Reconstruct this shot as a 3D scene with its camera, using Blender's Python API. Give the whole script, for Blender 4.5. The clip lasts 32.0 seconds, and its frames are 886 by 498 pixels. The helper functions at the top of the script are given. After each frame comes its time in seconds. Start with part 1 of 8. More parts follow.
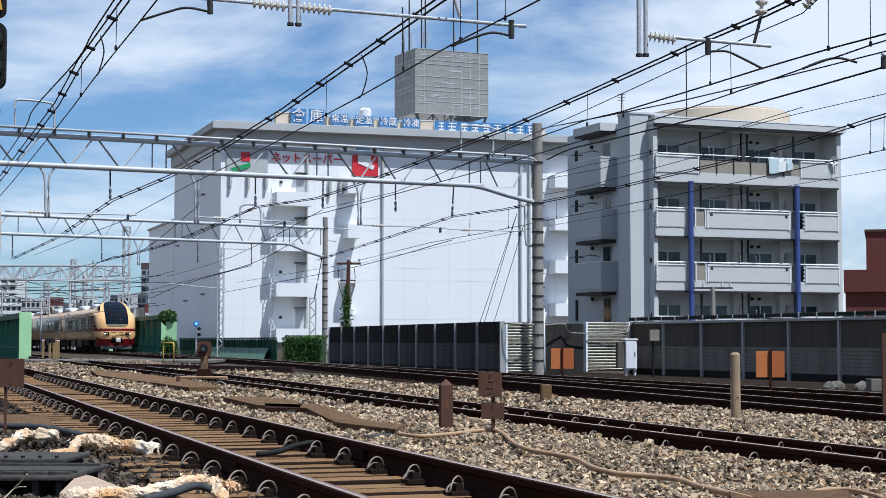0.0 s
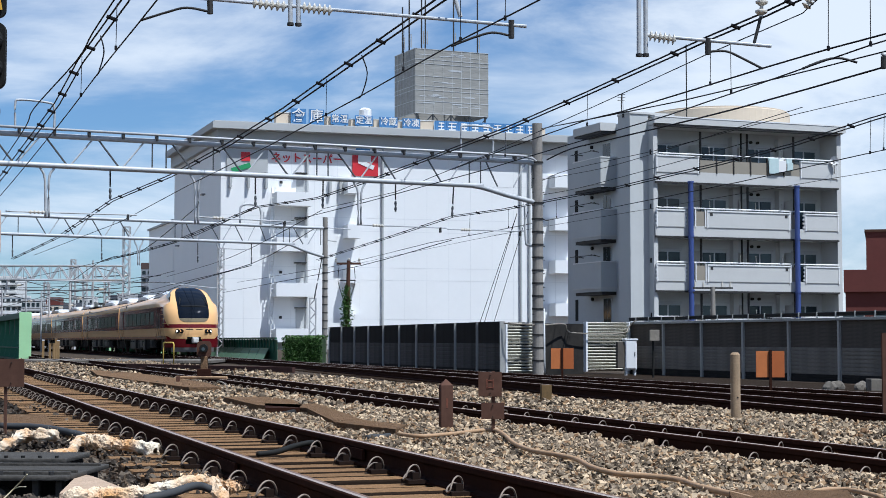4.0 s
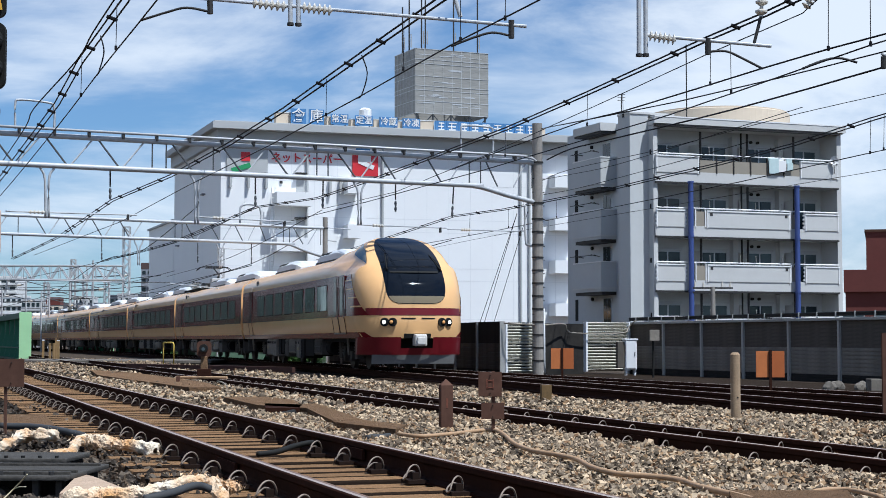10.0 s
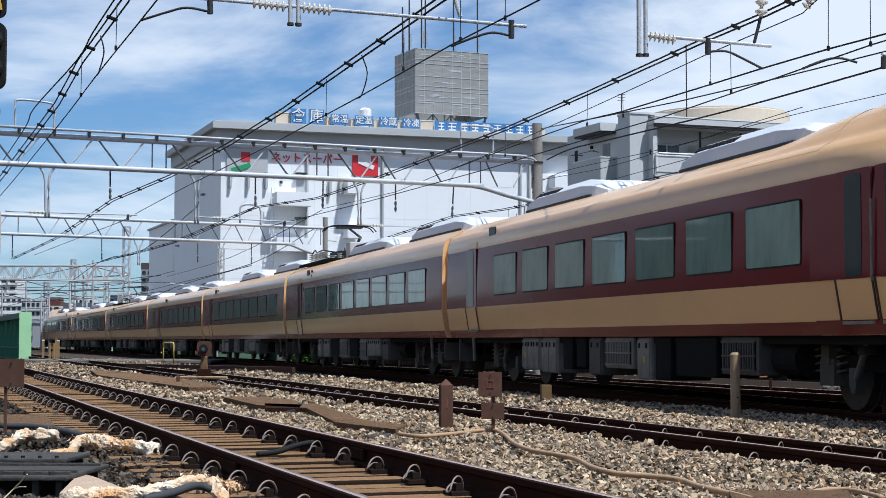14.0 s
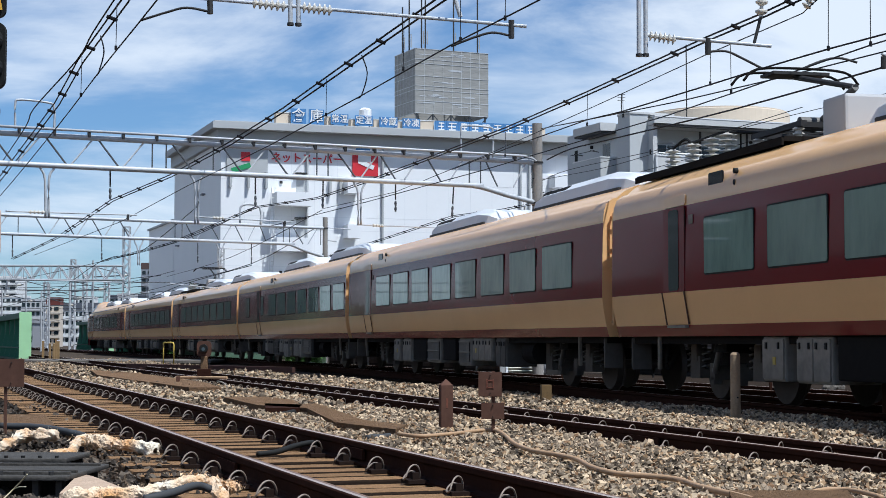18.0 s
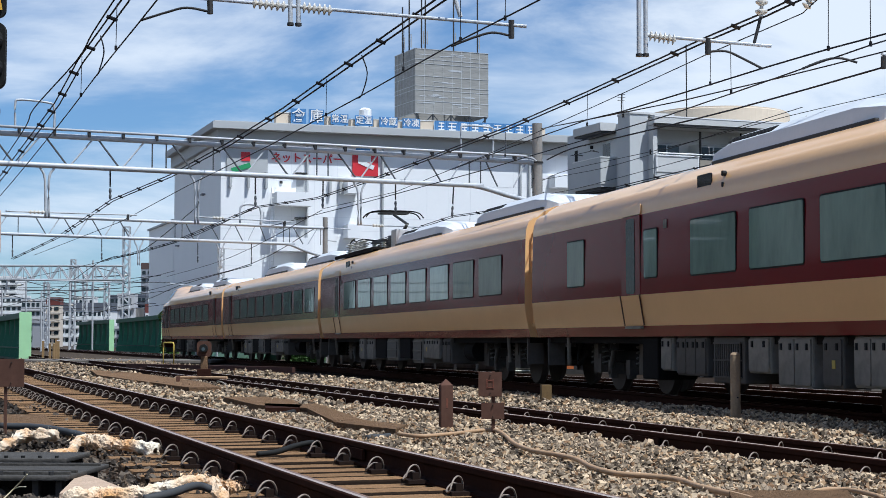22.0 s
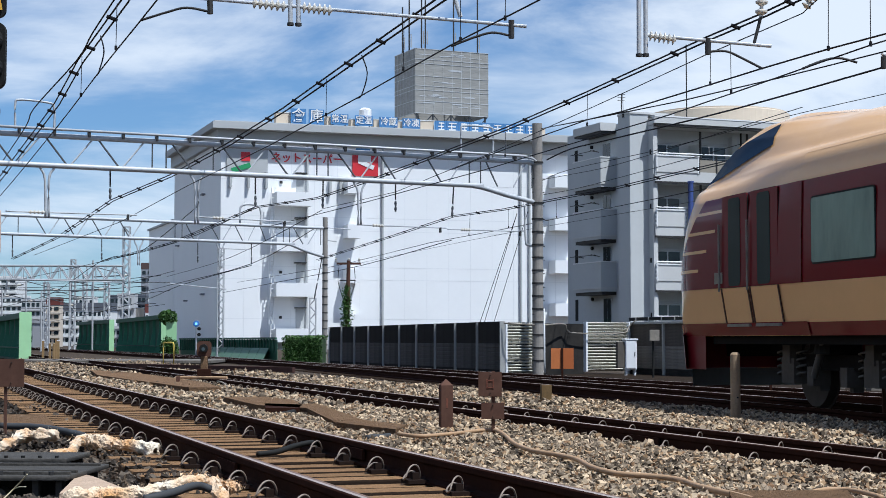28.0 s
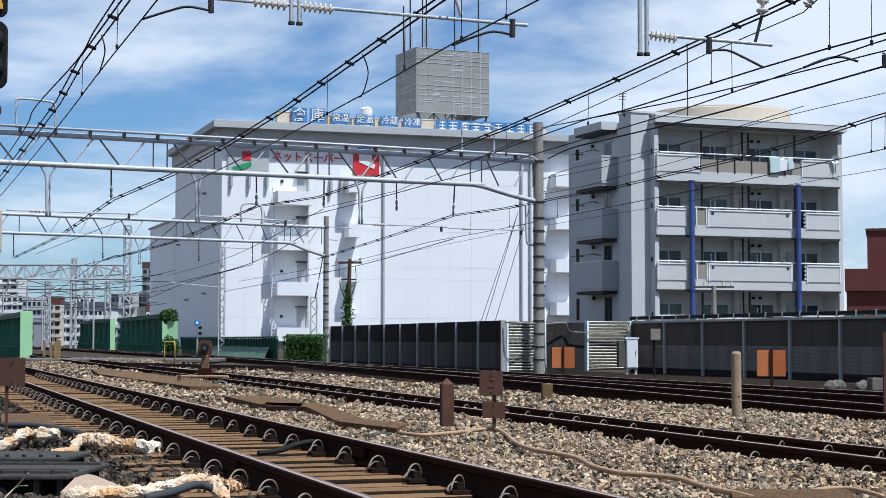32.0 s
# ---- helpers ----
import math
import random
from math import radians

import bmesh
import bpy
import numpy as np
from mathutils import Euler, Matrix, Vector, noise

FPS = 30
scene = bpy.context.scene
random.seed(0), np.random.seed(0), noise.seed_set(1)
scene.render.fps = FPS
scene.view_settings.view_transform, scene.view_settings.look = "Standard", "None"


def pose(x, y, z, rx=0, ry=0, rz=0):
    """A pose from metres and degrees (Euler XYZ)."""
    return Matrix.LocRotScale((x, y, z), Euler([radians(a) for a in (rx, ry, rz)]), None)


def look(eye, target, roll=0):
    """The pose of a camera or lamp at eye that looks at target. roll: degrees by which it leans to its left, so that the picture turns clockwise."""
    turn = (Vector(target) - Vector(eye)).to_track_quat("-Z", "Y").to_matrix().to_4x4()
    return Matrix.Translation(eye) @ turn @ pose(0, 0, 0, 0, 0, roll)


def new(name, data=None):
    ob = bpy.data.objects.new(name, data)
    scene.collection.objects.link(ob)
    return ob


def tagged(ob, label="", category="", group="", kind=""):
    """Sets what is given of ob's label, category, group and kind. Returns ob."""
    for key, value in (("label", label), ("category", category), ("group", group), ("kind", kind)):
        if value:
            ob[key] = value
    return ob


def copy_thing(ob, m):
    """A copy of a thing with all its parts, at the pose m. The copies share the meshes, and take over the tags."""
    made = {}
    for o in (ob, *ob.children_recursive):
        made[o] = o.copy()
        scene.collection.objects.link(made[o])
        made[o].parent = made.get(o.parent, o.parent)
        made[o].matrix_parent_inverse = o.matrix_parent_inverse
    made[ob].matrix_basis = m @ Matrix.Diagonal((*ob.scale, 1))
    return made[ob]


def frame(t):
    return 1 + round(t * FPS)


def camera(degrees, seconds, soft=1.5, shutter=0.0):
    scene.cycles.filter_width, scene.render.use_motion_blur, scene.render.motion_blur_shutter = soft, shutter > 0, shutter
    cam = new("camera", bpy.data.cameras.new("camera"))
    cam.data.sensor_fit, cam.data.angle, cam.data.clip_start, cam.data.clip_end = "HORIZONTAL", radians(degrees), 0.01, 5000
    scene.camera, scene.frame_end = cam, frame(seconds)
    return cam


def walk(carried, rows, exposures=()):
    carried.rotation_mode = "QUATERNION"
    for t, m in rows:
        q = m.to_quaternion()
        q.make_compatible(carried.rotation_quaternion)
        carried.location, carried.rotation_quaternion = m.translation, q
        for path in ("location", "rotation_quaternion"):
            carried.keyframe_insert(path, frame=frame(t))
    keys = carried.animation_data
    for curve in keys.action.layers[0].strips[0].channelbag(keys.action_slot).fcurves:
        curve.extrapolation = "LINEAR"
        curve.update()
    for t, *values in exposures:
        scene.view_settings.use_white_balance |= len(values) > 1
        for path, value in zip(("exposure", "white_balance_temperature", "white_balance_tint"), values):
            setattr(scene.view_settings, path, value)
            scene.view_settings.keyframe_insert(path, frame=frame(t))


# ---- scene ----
LENS = 30.14
EYE = 0.817
cam = camera(LENS, 32.0, soft=0.65)
REST, NUDGE = pose(0, 0, EYE, 93.175, 0, 0), pose(0, 0, EYE, 93.140, 0, 0.035)
walk(cam, [(0.0, REST), (31.0, REST), (31.3, NUDGE), (31.6, REST), (31.8, NUDGE), (32.0, NUDGE)], exposures=[(0.0, 0.20, 5650, 8), (32.0, 0.20, 5650, 8)])

# ---- world and sun ----
SUN_DIR = Vector((0.73, -0.68, 0.0)).normalized()
SUN_ELEV = radians(63)
world = bpy.data.worlds.new("sky")
scene.world = world
world.use_nodes = True
wn, wl = world.node_tree.nodes, world.node_tree.links
wn.clear()
w_out = wn.new("ShaderNodeOutputWorld")
w_bg = wn.new("ShaderNodeBackground")
sky = wn.new("ShaderNodeTexSky")
sky.sky_type = "NISHITA"
sky.sun_disc = False
sky.sun_elevation = SUN_ELEV
sky.sun_rotation = math.atan2(SUN_DIR.x, SUN_DIR.y)
sky.altitude = 20
sky.air_density, sky.dust_density, sky.ozone_density = 1.0, 0.05, 3.0
w_tc = wn.new("ShaderNodeTexCoord")
w_sep = wn.new("ShaderNodeSeparateXYZ")
wl.new(w_tc.outputs["Generated"], w_sep.inputs[0])
# thin wispy cloud, drawn out along the horizon and in broad banks; the high sky is clearer
w_map = wn.new("ShaderNodeMapping")
w_map.inputs["Rotation"].default_value = (0, radians(-9), 0)
w_map.inputs["Scale"].default_value = (3.4, 3.4, 10.5)
w_map.inputs["Location"].default_value = (1.3, 0.4, 2.1)
wl.new(w_tc.outputs["Generated"], w_map.inputs[0])
w_n1 = wn.new("ShaderNodeTexNoise")
w_n1.inputs["Scale"].default_value = 1.25
w_n1.inputs["Detail"].default_value = 9
w_n1.inputs["Roughness"].default_value = 0.58
w_n1.inputs["Distortion"].default_value = 0.35
wl.new(w_map.outputs[0], w_n1.inputs["Vector"])
w_wx = wn.new("ShaderNodeMath"); w_wx.operation = "MULTIPLY"; w_wx.inputs[1].default_value = 5.2
wl.new(w_sep.outputs[0], w_wx.inputs[0])
w_sx = wn.new("ShaderNodeMath"); w_sx.operation = "SINE"
wl.new(w_wx.outputs[0], w_sx.inputs[0])
w_gx = wn.new("ShaderNodeMath"); w_gx.operation = "MULTIPLY_ADD"; w_gx.inputs[1].default_value = 0.11
wl.new(w_sx.outputs[0], w_gx.inputs[0])
wl.new(w_n1.outputs["Fac"], w_gx.inputs[2])
w_cov = wn.new("ShaderNodeMapRange"); w_cov.interpolation_type = "SMOOTHSTEP"
w_cov.inputs["From Min"].default_value, w_cov.inputs["From Max"].default_value = 0.34, 0.66
wl.new(w_gx.outputs[0], w_cov.inputs["Value"])
w_high = wn.new("ShaderNodeMapRange"); w_high.interpolation_type = "SMOOTHSTEP"
w_high.inputs["From Min"].default_value, w_high.inputs["From Max"].default_value = 0.22, 0.55
w_high.inputs["To Min"].default_value, w_high.inputs["To Max"].default_value = 1.0, 0.30
wl.new(w_sep.outputs[2], w_high.inputs["Value"])
w_ramp = wn.new("ShaderNodeMath"); w_ramp.operation = "MULTIPLY"
wl.new(w_cov.outputs[0], w_ramp.inputs[0])
wl.new(w_high.outputs[0], w_ramp.inputs[1])
w_k = wn.new("ShaderNodeMath"); w_k.operation = "MULTIPLY"; w_k.inputs[1].default_value = 0.86
wl.new(w_ramp.outputs[0], w_k.inputs[0])
w_mix = wn.new("ShaderNodeMix"); w_mix.data_type = "RGBA"
wl.new(w_k.outputs[0], w_mix.inputs["Factor"])
w_tint = wn.new("ShaderNodeMix"); w_tint.data_type = "RGBA"; w_tint.blend_type = "MULTIPLY"
w_tint.inputs["Factor"].default_value = 1.0
w_low = wn.new("ShaderNodeMapRange"); w_low.interpolation_type = "SMOOTHSTEP"
w_low.inputs["From Min"].default_value, w_low.inputs["From Max"].default_value = 0.02, 0.17
wl.new(w_sep.outputs[2], w_low.inputs["Value"])
w_hue = wn.new("ShaderNodeMix"); w_hue.data_type = "RGBA"
w_hue.inputs["A"].default_value = (0.60, 0.78, 0.97, 1)
w_hue.inputs["B"].default_value = (0.82, 0.95, 1.09, 1)
wl.new(w_low.outputs[0], w_hue.inputs["Factor"])
wl.new(w_hue.outputs["Result"], w_tint.inputs["B"])
wl.new(sky.outputs[0], w_tint.inputs["A"])
wl.new(w_tint.outputs["Result"], w_mix.inputs["A"])
w_mix.inputs["B"].default_value = (10.9, 10.9, 10.75, 1)
wl.new(w_mix.outputs["Result"], w_bg.inputs["Color"])
w_bg.inputs["Strength"].default_value = 0.076
wl.new(w_bg.outputs[0], w_out.inputs[0])

sun = new("sun", bpy.data.lights.new("sun", "SUN"))
sun.data.energy = 5.0
sun.data.angle = radians(0.55)
sun.data.color = (1.0, 0.955, 0.88)
sv = Vector((SUN_DIR.x * math.cos(SUN_ELEV), SUN_DIR.y * math.cos(SUN_ELEV), math.sin(SUN_ELEV)))
sun.matrix_world = look(sv * 100, (0, 0, 0))


# ---- materials ----
def mat(name, color, rough=0.6, metal=0.0, grain=0.0, scale=20.0, big=0.0, bigscale=1.5, tint=None, bump=0.0, bumpscale=60.0, spec=0.5, coat=0.0, island=0.0, rand=0.0, stretch=(1, 1, 1), emit=0.0):
    """Principled surface whose colour varies with fine grain and broad stains, in metres."""
    m = bpy.data.materials.new(name)
    m.use_nodes = True
    n, l = m.node_tree.nodes, m.node_tree.links
    b = n["Principled BSDF"]
    b.inputs["Base Color"].default_value = (*color, 1)
    b.inputs["Roughness"].default_value = rough
    b.inputs["Metallic"].default_value = metal
    b.inputs["Specular IOR Level"].default_value = spec
    b.inputs["Coat Weight"].default_value = coat
    b.inputs["Coat Roughness"].default_value = 0.06
    if emit:
        b.inputs["Emission Color"].default_value = (*color, 1)
        b.inputs["Emission Strength"].default_value = emit
    tc = n.new("ShaderNodeTexCoord")
    mp = n.new("ShaderNodeMapping")
    mp.inputs["Scale"].default_value = stretch
    l.new(tc.outputs["Object"], mp.inputs[0])
    last = None

    def layer(fac_socket, strength, col):
        nonlocal last
        mix = n.new("ShaderNodeMix")
        mix.data_type = "RGBA"
        k = n.new("ShaderNodeMath")
        k.operation = "MULTIPLY"
        k.inputs[1].default_value = strength
        l.new(fac_socket, k.inputs[0])
        l.new(k.outputs[0], mix.inputs["Factor"])
        if last:
            l.new(last, mix.inputs["A"])
        else:
            mix.inputs["A"].default_value = (*color, 1)
        mix.inputs["B"].default_value = (*col, 1)
        last = mix.outputs["Result"]

    def noise_tex(s, detail=4, rough_=0.6):
        t = n.new("ShaderNodeTexNoise")
        t.inputs["Scale"].default_value = s
        t.inputs["Detail"].default_value = detail
        t.inputs["Roughness"].default_value = rough_
        l.new(mp.outputs[0], t.inputs["Vector"])
        r = n.new("ShaderNodeMapRange")
        r.inputs[1].default_value, r.inputs[2].default_value = 0.35, 0.7
        l.new(t.outputs["Fac"], r.inputs[0])
        return r.outputs[0]

    dark = tint or tuple(c * 0.45 for c in color)
    if big:
        layer(noise_tex(bigscale, 5), big, dark)
    if grain:
        layer(noise_tex(scale, 3), grain, tuple(c * 0.5 for c in color))
    if island or rand:
        g = n.new("ShaderNodeNewGeometry") if island else n.new("ShaderNodeObjectInfo")
        layer(g.outputs["Random Per Island" if island else "Random"], island or rand, tuple(c * 0.35 for c in color))
    if last:
        l.new(last, b.inputs["Base Color"])
    if bump:
        t = n.new("ShaderNodeTexNoise")
        t.inputs["Scale"].default_value = bumpscale
        t.inputs["Detail"].default_value = 4
        l.new(mp.outputs[0], t.inputs["Vector"])
        bp = n.new("ShaderNodeBump")
        bp.inputs["Strength"].default_value = min(1, bump)
        bp.inputs["Distance"].default_value = 0.02
        l.new(t.outputs["Fac"], bp.inputs["Height"])
        l.new(bp.outputs[0], b.inputs["Normal"])
    return m


M_CREAM = mat("cream_paint", (0.80, 0.475, 0.21), 0.18, spec=0.28, coat=0.10, big=0.10, bigscale=0.8, grain=0.04, scale=9)
M_BURG = mat("burgundy_paint", (0.160, 0.0095, 0.0145), 0.14, spec=0.14, coat=0.04, big=0.2, bigscale=0.8)
M_RED = mat("red_paint", (0.150, 0.007, 0.013), 0.35, spec=0.3, coat=0.2, big=0.15, bigscale=1.2)
M_GLASS = mat("tinted_window", (0.205, 0.325, 0.255), 0.03, spec=0.38, big=0.9, bigscale=0.9, tint=(0.075, 0.13, 0.105), bump=0.05, bumpscale=1.6, rand=0.40, stretch=(1.6, 1, 0.6))
M_SHIELD = mat("windscreen", (0.005, 0.007, 0.011), 0.03, spec=0.30)
M_DOORGLASS = mat("door_glass_dark", (0.030, 0.045, 0.042), 0.08, spec=0.12, big=0.3)
M_RUBBER = mat("black_rubber", (0.016, 0.016, 0.015), 0.7, spec=0.15)
M_UNDER = mat("underframe_soot", (0.014, 0.0125, 0.0115), 0.9, spec=0.1, grain=0.4, scale=12)
M_EQUIP = mat("equipment_grey", (0.13, 0.115, 0.098), 0.7, spec=0.1, big=0.5, bigscale=1.5, grain=0.3, scale=14)
M_DARKMETAL = mat("dark_metal", (0.040, 0.038, 0.037), 0.6, 0.2, spec=0.3, grain=0.3)
M_ROOFUNIT = mat("roof_unit_white", (0.68, 0.70, 0.72), 0.5, big=0.12, bigscale=1.0, grain=0.08)
M_STEEL = mat("galvanised_steel", (0.50, 0.515, 0.53), 0.5, 0.1, spec=0.4, grain=0.3, scale=8, big=0.3)
M_WIRE = mat("wire_dark", (0.012, 0.012, 0.014), 0.6, 0.0, spec=0.2)
M_RAILSIDE = mat("rail_rust", (0.042, 0.018, 0.012), 0.9, spec=0.04, grain=0.5, scale=30, big=0.4, bigscale=2)
M_RAILTOP = mat("rail_head_brown", (0.20, 0.125, 0.090), 0.6, 0.1, spec=0.2, grain=0.4, scale=40, big=0.3, bigscale=1.2)
M_RAILSHINE = mat("rail_head_polished", (0.52, 0.42, 0.355), 0.42, 0.45, grain=0.2, scale=50, big=0.2, bigscale=1.5)
M_SLEEPER = mat("sleeper_wood", (0.37, 0.215, 0.105), 0.85, spec=0.1, grain=0.7, scale=9, big=0.55, bigscale=2.5, stretch=(1, 9, 9), bump=0.6, rand=0.6)
# near-black: the colour paints in shade between stones and under sleepers
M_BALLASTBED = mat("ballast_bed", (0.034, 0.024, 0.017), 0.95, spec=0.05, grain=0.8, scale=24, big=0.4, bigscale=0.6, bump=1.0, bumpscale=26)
M_GROUND = mat("yard_soil", (0.085, 0.066, 0.050), 0.95, spec=0.05, grain=0.8, scale=24, big=0.5, bigscale=0.5, bump=1.0, bumpscale=26)
M_STONE = mat("ballast_stone", (0.40, 0.325, 0.240), 0.9, spec=0.1, grain=0.45, scale=45, big=0.25, bigscale=0.4, tint=(0.20, 0.13, 0.085))
M_STONEDARK = mat("oily_ballast_stone", (0.115, 0.098, 0.082), 0.85, spec=0.2, grain=0.45, scale=45, big=0.4, bigscale=0.7, tint=(0.055, 0.038, 0.028))


def vary_by_piece(m, stops):
    """Colour each loose piece of a joined mesh from a ramp."""
    n, l = m.node_tree.nodes, m.node_tree.links
    b = n["Principled BSDF"]
    old = b.inputs["Base Color"].links[0].from_socket
    g = n.new("ShaderNodeNewGeometry")
    r = n.new("ShaderNodeValToRGB")
    r.color_ramp.interpolation = "CONSTANT"
    while len(r.color_ramp.elements) < len(stops):
        r.color_ramp.elements.new(0.5)
    for e, (pos, col) in zip(r.color_ramp.elements, stops):
        e.position, e.color = pos, (*col, 1)
    l.new(g.outputs["Random Per Island"], r.inputs[0])
    mix = n.new("ShaderNodeMix")
    mix.data_type, mix.blend_type = "RGBA", "MULTIPLY"
    mix.inputs["Factor"].default_value = 1.0
    l.new(old, mix.inputs["A"])
    l.new(r.outputs[0], mix.inputs["B"])
    l.new(mix.outputs["Result"], b.inputs["Base Color"])


vary_by_piece(M_STONE, [(0.0, (1.2, 1.15, 1.05)), (0.16, (0.82, 0.79, 0.75)), (0.32, (0.52, 0.50, 0.48)), (0.46, (1.55, 1.46, 1.30)), (0.58, (0.36, 0.34, 0.32)), (0.70, (0.98, 0.82, 0.64)), (0.82, (0.20, 0.19, 0.18)), (0.92, (0.55, 0.41, 0.31))])
vary_by_piece(M_STONEDARK, [(0.0, (1.2, 1.15, 1.05)), (0.16, (0.82, 0.79, 0.75)), (0.32, (0.52, 0.50, 0.48)), (0.46, (1.55, 1.46, 1.30)), (0.58, (0.36, 0.34, 0.32)), (0.70, (0.98, 0.82, 0.64)), (0.82, (0.20, 0.19, 0.18)), (0.92, (0.55, 0.41, 0.31))])
M_CONCRETE = mat("concrete", (0.30, 0.275, 0.245), 0.9, grain=0.3, scale=18, big=0.4, bigscale=1.3, bump=0.2)
M_WALLBLACK = mat("sound_wall_dark", (0.040, 0.037, 0.034), 0.9, spec=0.1, big=0.7, bigscale=0.9, grain=0.4, scale=10, tint=(0.010, 0.010, 0.010))
M_WALLGREY = mat("sound_wall_grey", (0.15, 0.13, 0.11), 0.9, spec=0.05, big=0.85, bigscale=0.8, grain=0.5, scale=9, tint=(0.030, 0.026, 0.022), stretch=(0.5, 1, 1.6))
M_WALLPALE = mat("sound_wall_weathered", (0.31, 0.28, 0.24), 0.9, spec=0.05, big=0.85, bigscale=0.9, grain=0.5, scale=9, tint=(0.045, 0.040, 0.034), stretch=(0.6, 1, 1.2))
M_WALLDUST = mat("sound_wall_dusty", (0.15, 0.14, 0.13), 0.9, spec=0.1, big=0.8, bigscale=0.9, grain=0.4, scale=10, tint=(0.014, 0.013, 0.013))
M_GALV = mat("galvanised_post", (0.40, 0.395, 0.375), 0.55, 0.2, grain=0.25)
M_LOUVRE = mat("louvre_cream", (0.66, 0.64, 0.55), 0.6, big=0.2, grain=0.1)
M_WAREHOUSE = mat("white_cladding", (0.79, 0.795, 0.795), 0.6, big=0.07, bigscale=0.15, grain=0.03, scale=2)
M_APART = mat("apartment_plaster", (0.50, 0.515, 0.515), 0.85, big=0.14, bigscale=0.3, grain=0.06, scale=3)
M_BALC = mat("balcony_panel", (0.53, 0.53, 0.515), 0.8, big=0.12, bigscale=0.6, grain=0.05, scale=4)
M_BLUE = mat("blue_column", (0.045, 0.075, 0.24), 0.5, big=0.1)
M_WINDOW = mat("window_glass_dark", (0.018, 0.028, 0.034), 0.08, spec=0.35)
M_TAN = mat("tank_tan", (0.62, 0.52, 0.40), 0.8, big=0.08)
M_BRICKRED = mat("redbrown_plaster", (0.14, 0.036, 0.028), 0.9, big=0.3, bigscale=0.4, grain=0.15, scale=4)
M_GREEN = mat("bridge_green", (0.028, 0.125, 0.075), 0.5, spec=0.3, big=0.35, bigscale=0.6, grain=0.2, scale=5)
# paler than the girder: sunlight on the ribs is put into the colour
M_GREENSUNLIT = mat("bridge_rib_sunlit", (0.11, 0.32, 0.20), 0.55, spec=0.25, big=0.3, bigscale=0.8)
M_GREENLIGHT = mat("bridge_end_green", (0.36, 0.62, 0.33), 0.6, big=0.15)
M_LEAF = mat("leaf_green", (0.055, 0.13, 0.022), 0.6, island=0.7, spec=0.3)
M_RUSTSIGN = mat("rusty_brown_sign", (0.118, 0.062, 0.044), 0.85, spec=0.08, big=0.5, bigscale=4, grain=0.35)
M_ORANGE = mat("orange_panel", (0.40, 0.105, 0.02), 0.7, big=0.3, bigscale=3)
M_PORCELAIN = mat("insulator_porcelain", (0.62, 0.58, 0.50), 0.3, coat=0.3, big=0.25)
M_WHITE = mat("white_paint", (0.78, 0.79, 0.80), 0.5, big=0.1)
M_YELLOW = mat("yellow_paint", (0.50, 0.36, 0.06), 0.6, big=0.3, bigscale=3)
M_SIGNBLUE = mat("sign_blue", (0.07, 0.20, 0.42), 0.5, big=0.08)
M_FAR = mat("far_building", (0.50, 0.50, 0.50), 0.9, big=0.1, bigscale=0.1)
M_FARWHITE = mat("far_building_white", (0.74, 0.74, 0.72), 0.9, big=0.12, bigscale=0.2)
M_FARBEIGE = mat("far_building_beige", (0.62, 0.54, 0.44), 0.9, big=0.12, bigscale=0.2)
M_FARBROWN = mat("far_building_brown", (0.085, 0.055, 0.05), 0.9, big=0.12, bigscale=0.2)
M_FARDARK = mat("far_building_dark", (0.10, 0.11, 0.13), 0.9, big=0.1, bigscale=0.1)
M_WHITEWALL = mat("white_wall_paint", (0.74, 0.74, 0.73), 0.7, big=0.08, bigscale=0.5)
M_FRAME = mat("aluminium_frame", (0.42, 0.43, 0.44), 0.5, 0.1, big=0.1)
M_WINDOWPALE = mat("window_curtained", (0.075, 0.10, 0.11), 0.15, spec=0.4, big=0.3, bigscale=1.5)
M_SCREEN = mat("beige_screen", (0.28, 0.25, 0.20), 0.6, big=0.15, bigscale=1)
M_TOWEL = mat("towel_pale", (0.50, 0.62, 0.62), 0.9, big=0.2, bigscale=4)
M_WHGREY = mat("pale_grey_cladding", (0.42, 0.43, 0.43), 0.7, big=0.1, bigscale=0.3)
M_WHJOINT = mat("cladding_joint", (0.70, 0.71, 0.72), 0.7, big=0.1)
M_SIGNRED = mat("sign_red", (0.55, 0.02, 0.03), 0.5, big=0.08)
M_SIGNGREEN = mat("sign_green", (0.03, 0.28, 0.10), 0.5, big=0.08)
M_MAST = mat("mast_grey", (0.46, 0.47, 0.48), 0.6, 0.1, big=0.2)
M_LEAFDARK = mat("leaf_shadow_green", (0.02, 0.045, 0.01), 0.9, big=0.3, bigscale=6)
M_GREENPALE = mat("pale_green_panel", (0.14, 0.26, 0.17), 0.6, big=0.15, bigscale=1.5)
M_FARGREY = mat("far_building_grey", (0.28, 0.29, 0.31), 0.9, big=0.1, bigscale=0.1)
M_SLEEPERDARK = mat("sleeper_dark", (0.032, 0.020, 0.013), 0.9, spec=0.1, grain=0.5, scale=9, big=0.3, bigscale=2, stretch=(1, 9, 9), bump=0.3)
M_CLIP = mat("clip_steel", (0.25, 0.20, 0.16), 0.55, 0.2, spec=0.4, grain=0.5, scale=60)
M_TIMBER = mat("weathered_timber", (0.27, 0.165, 0.092), 0.9, spec=0.05, grain=0.75, scale=14, big=0.6, bigscale=3, tint=(0.09, 0.055, 0.034), stretch=(3, 12, 3), bump=0.8)
M_HOSE = mat("hose_orange_brown", (0.42, 0.265, 0.145), 0.7, big=0.35, bigscale=6, grain=0.2)
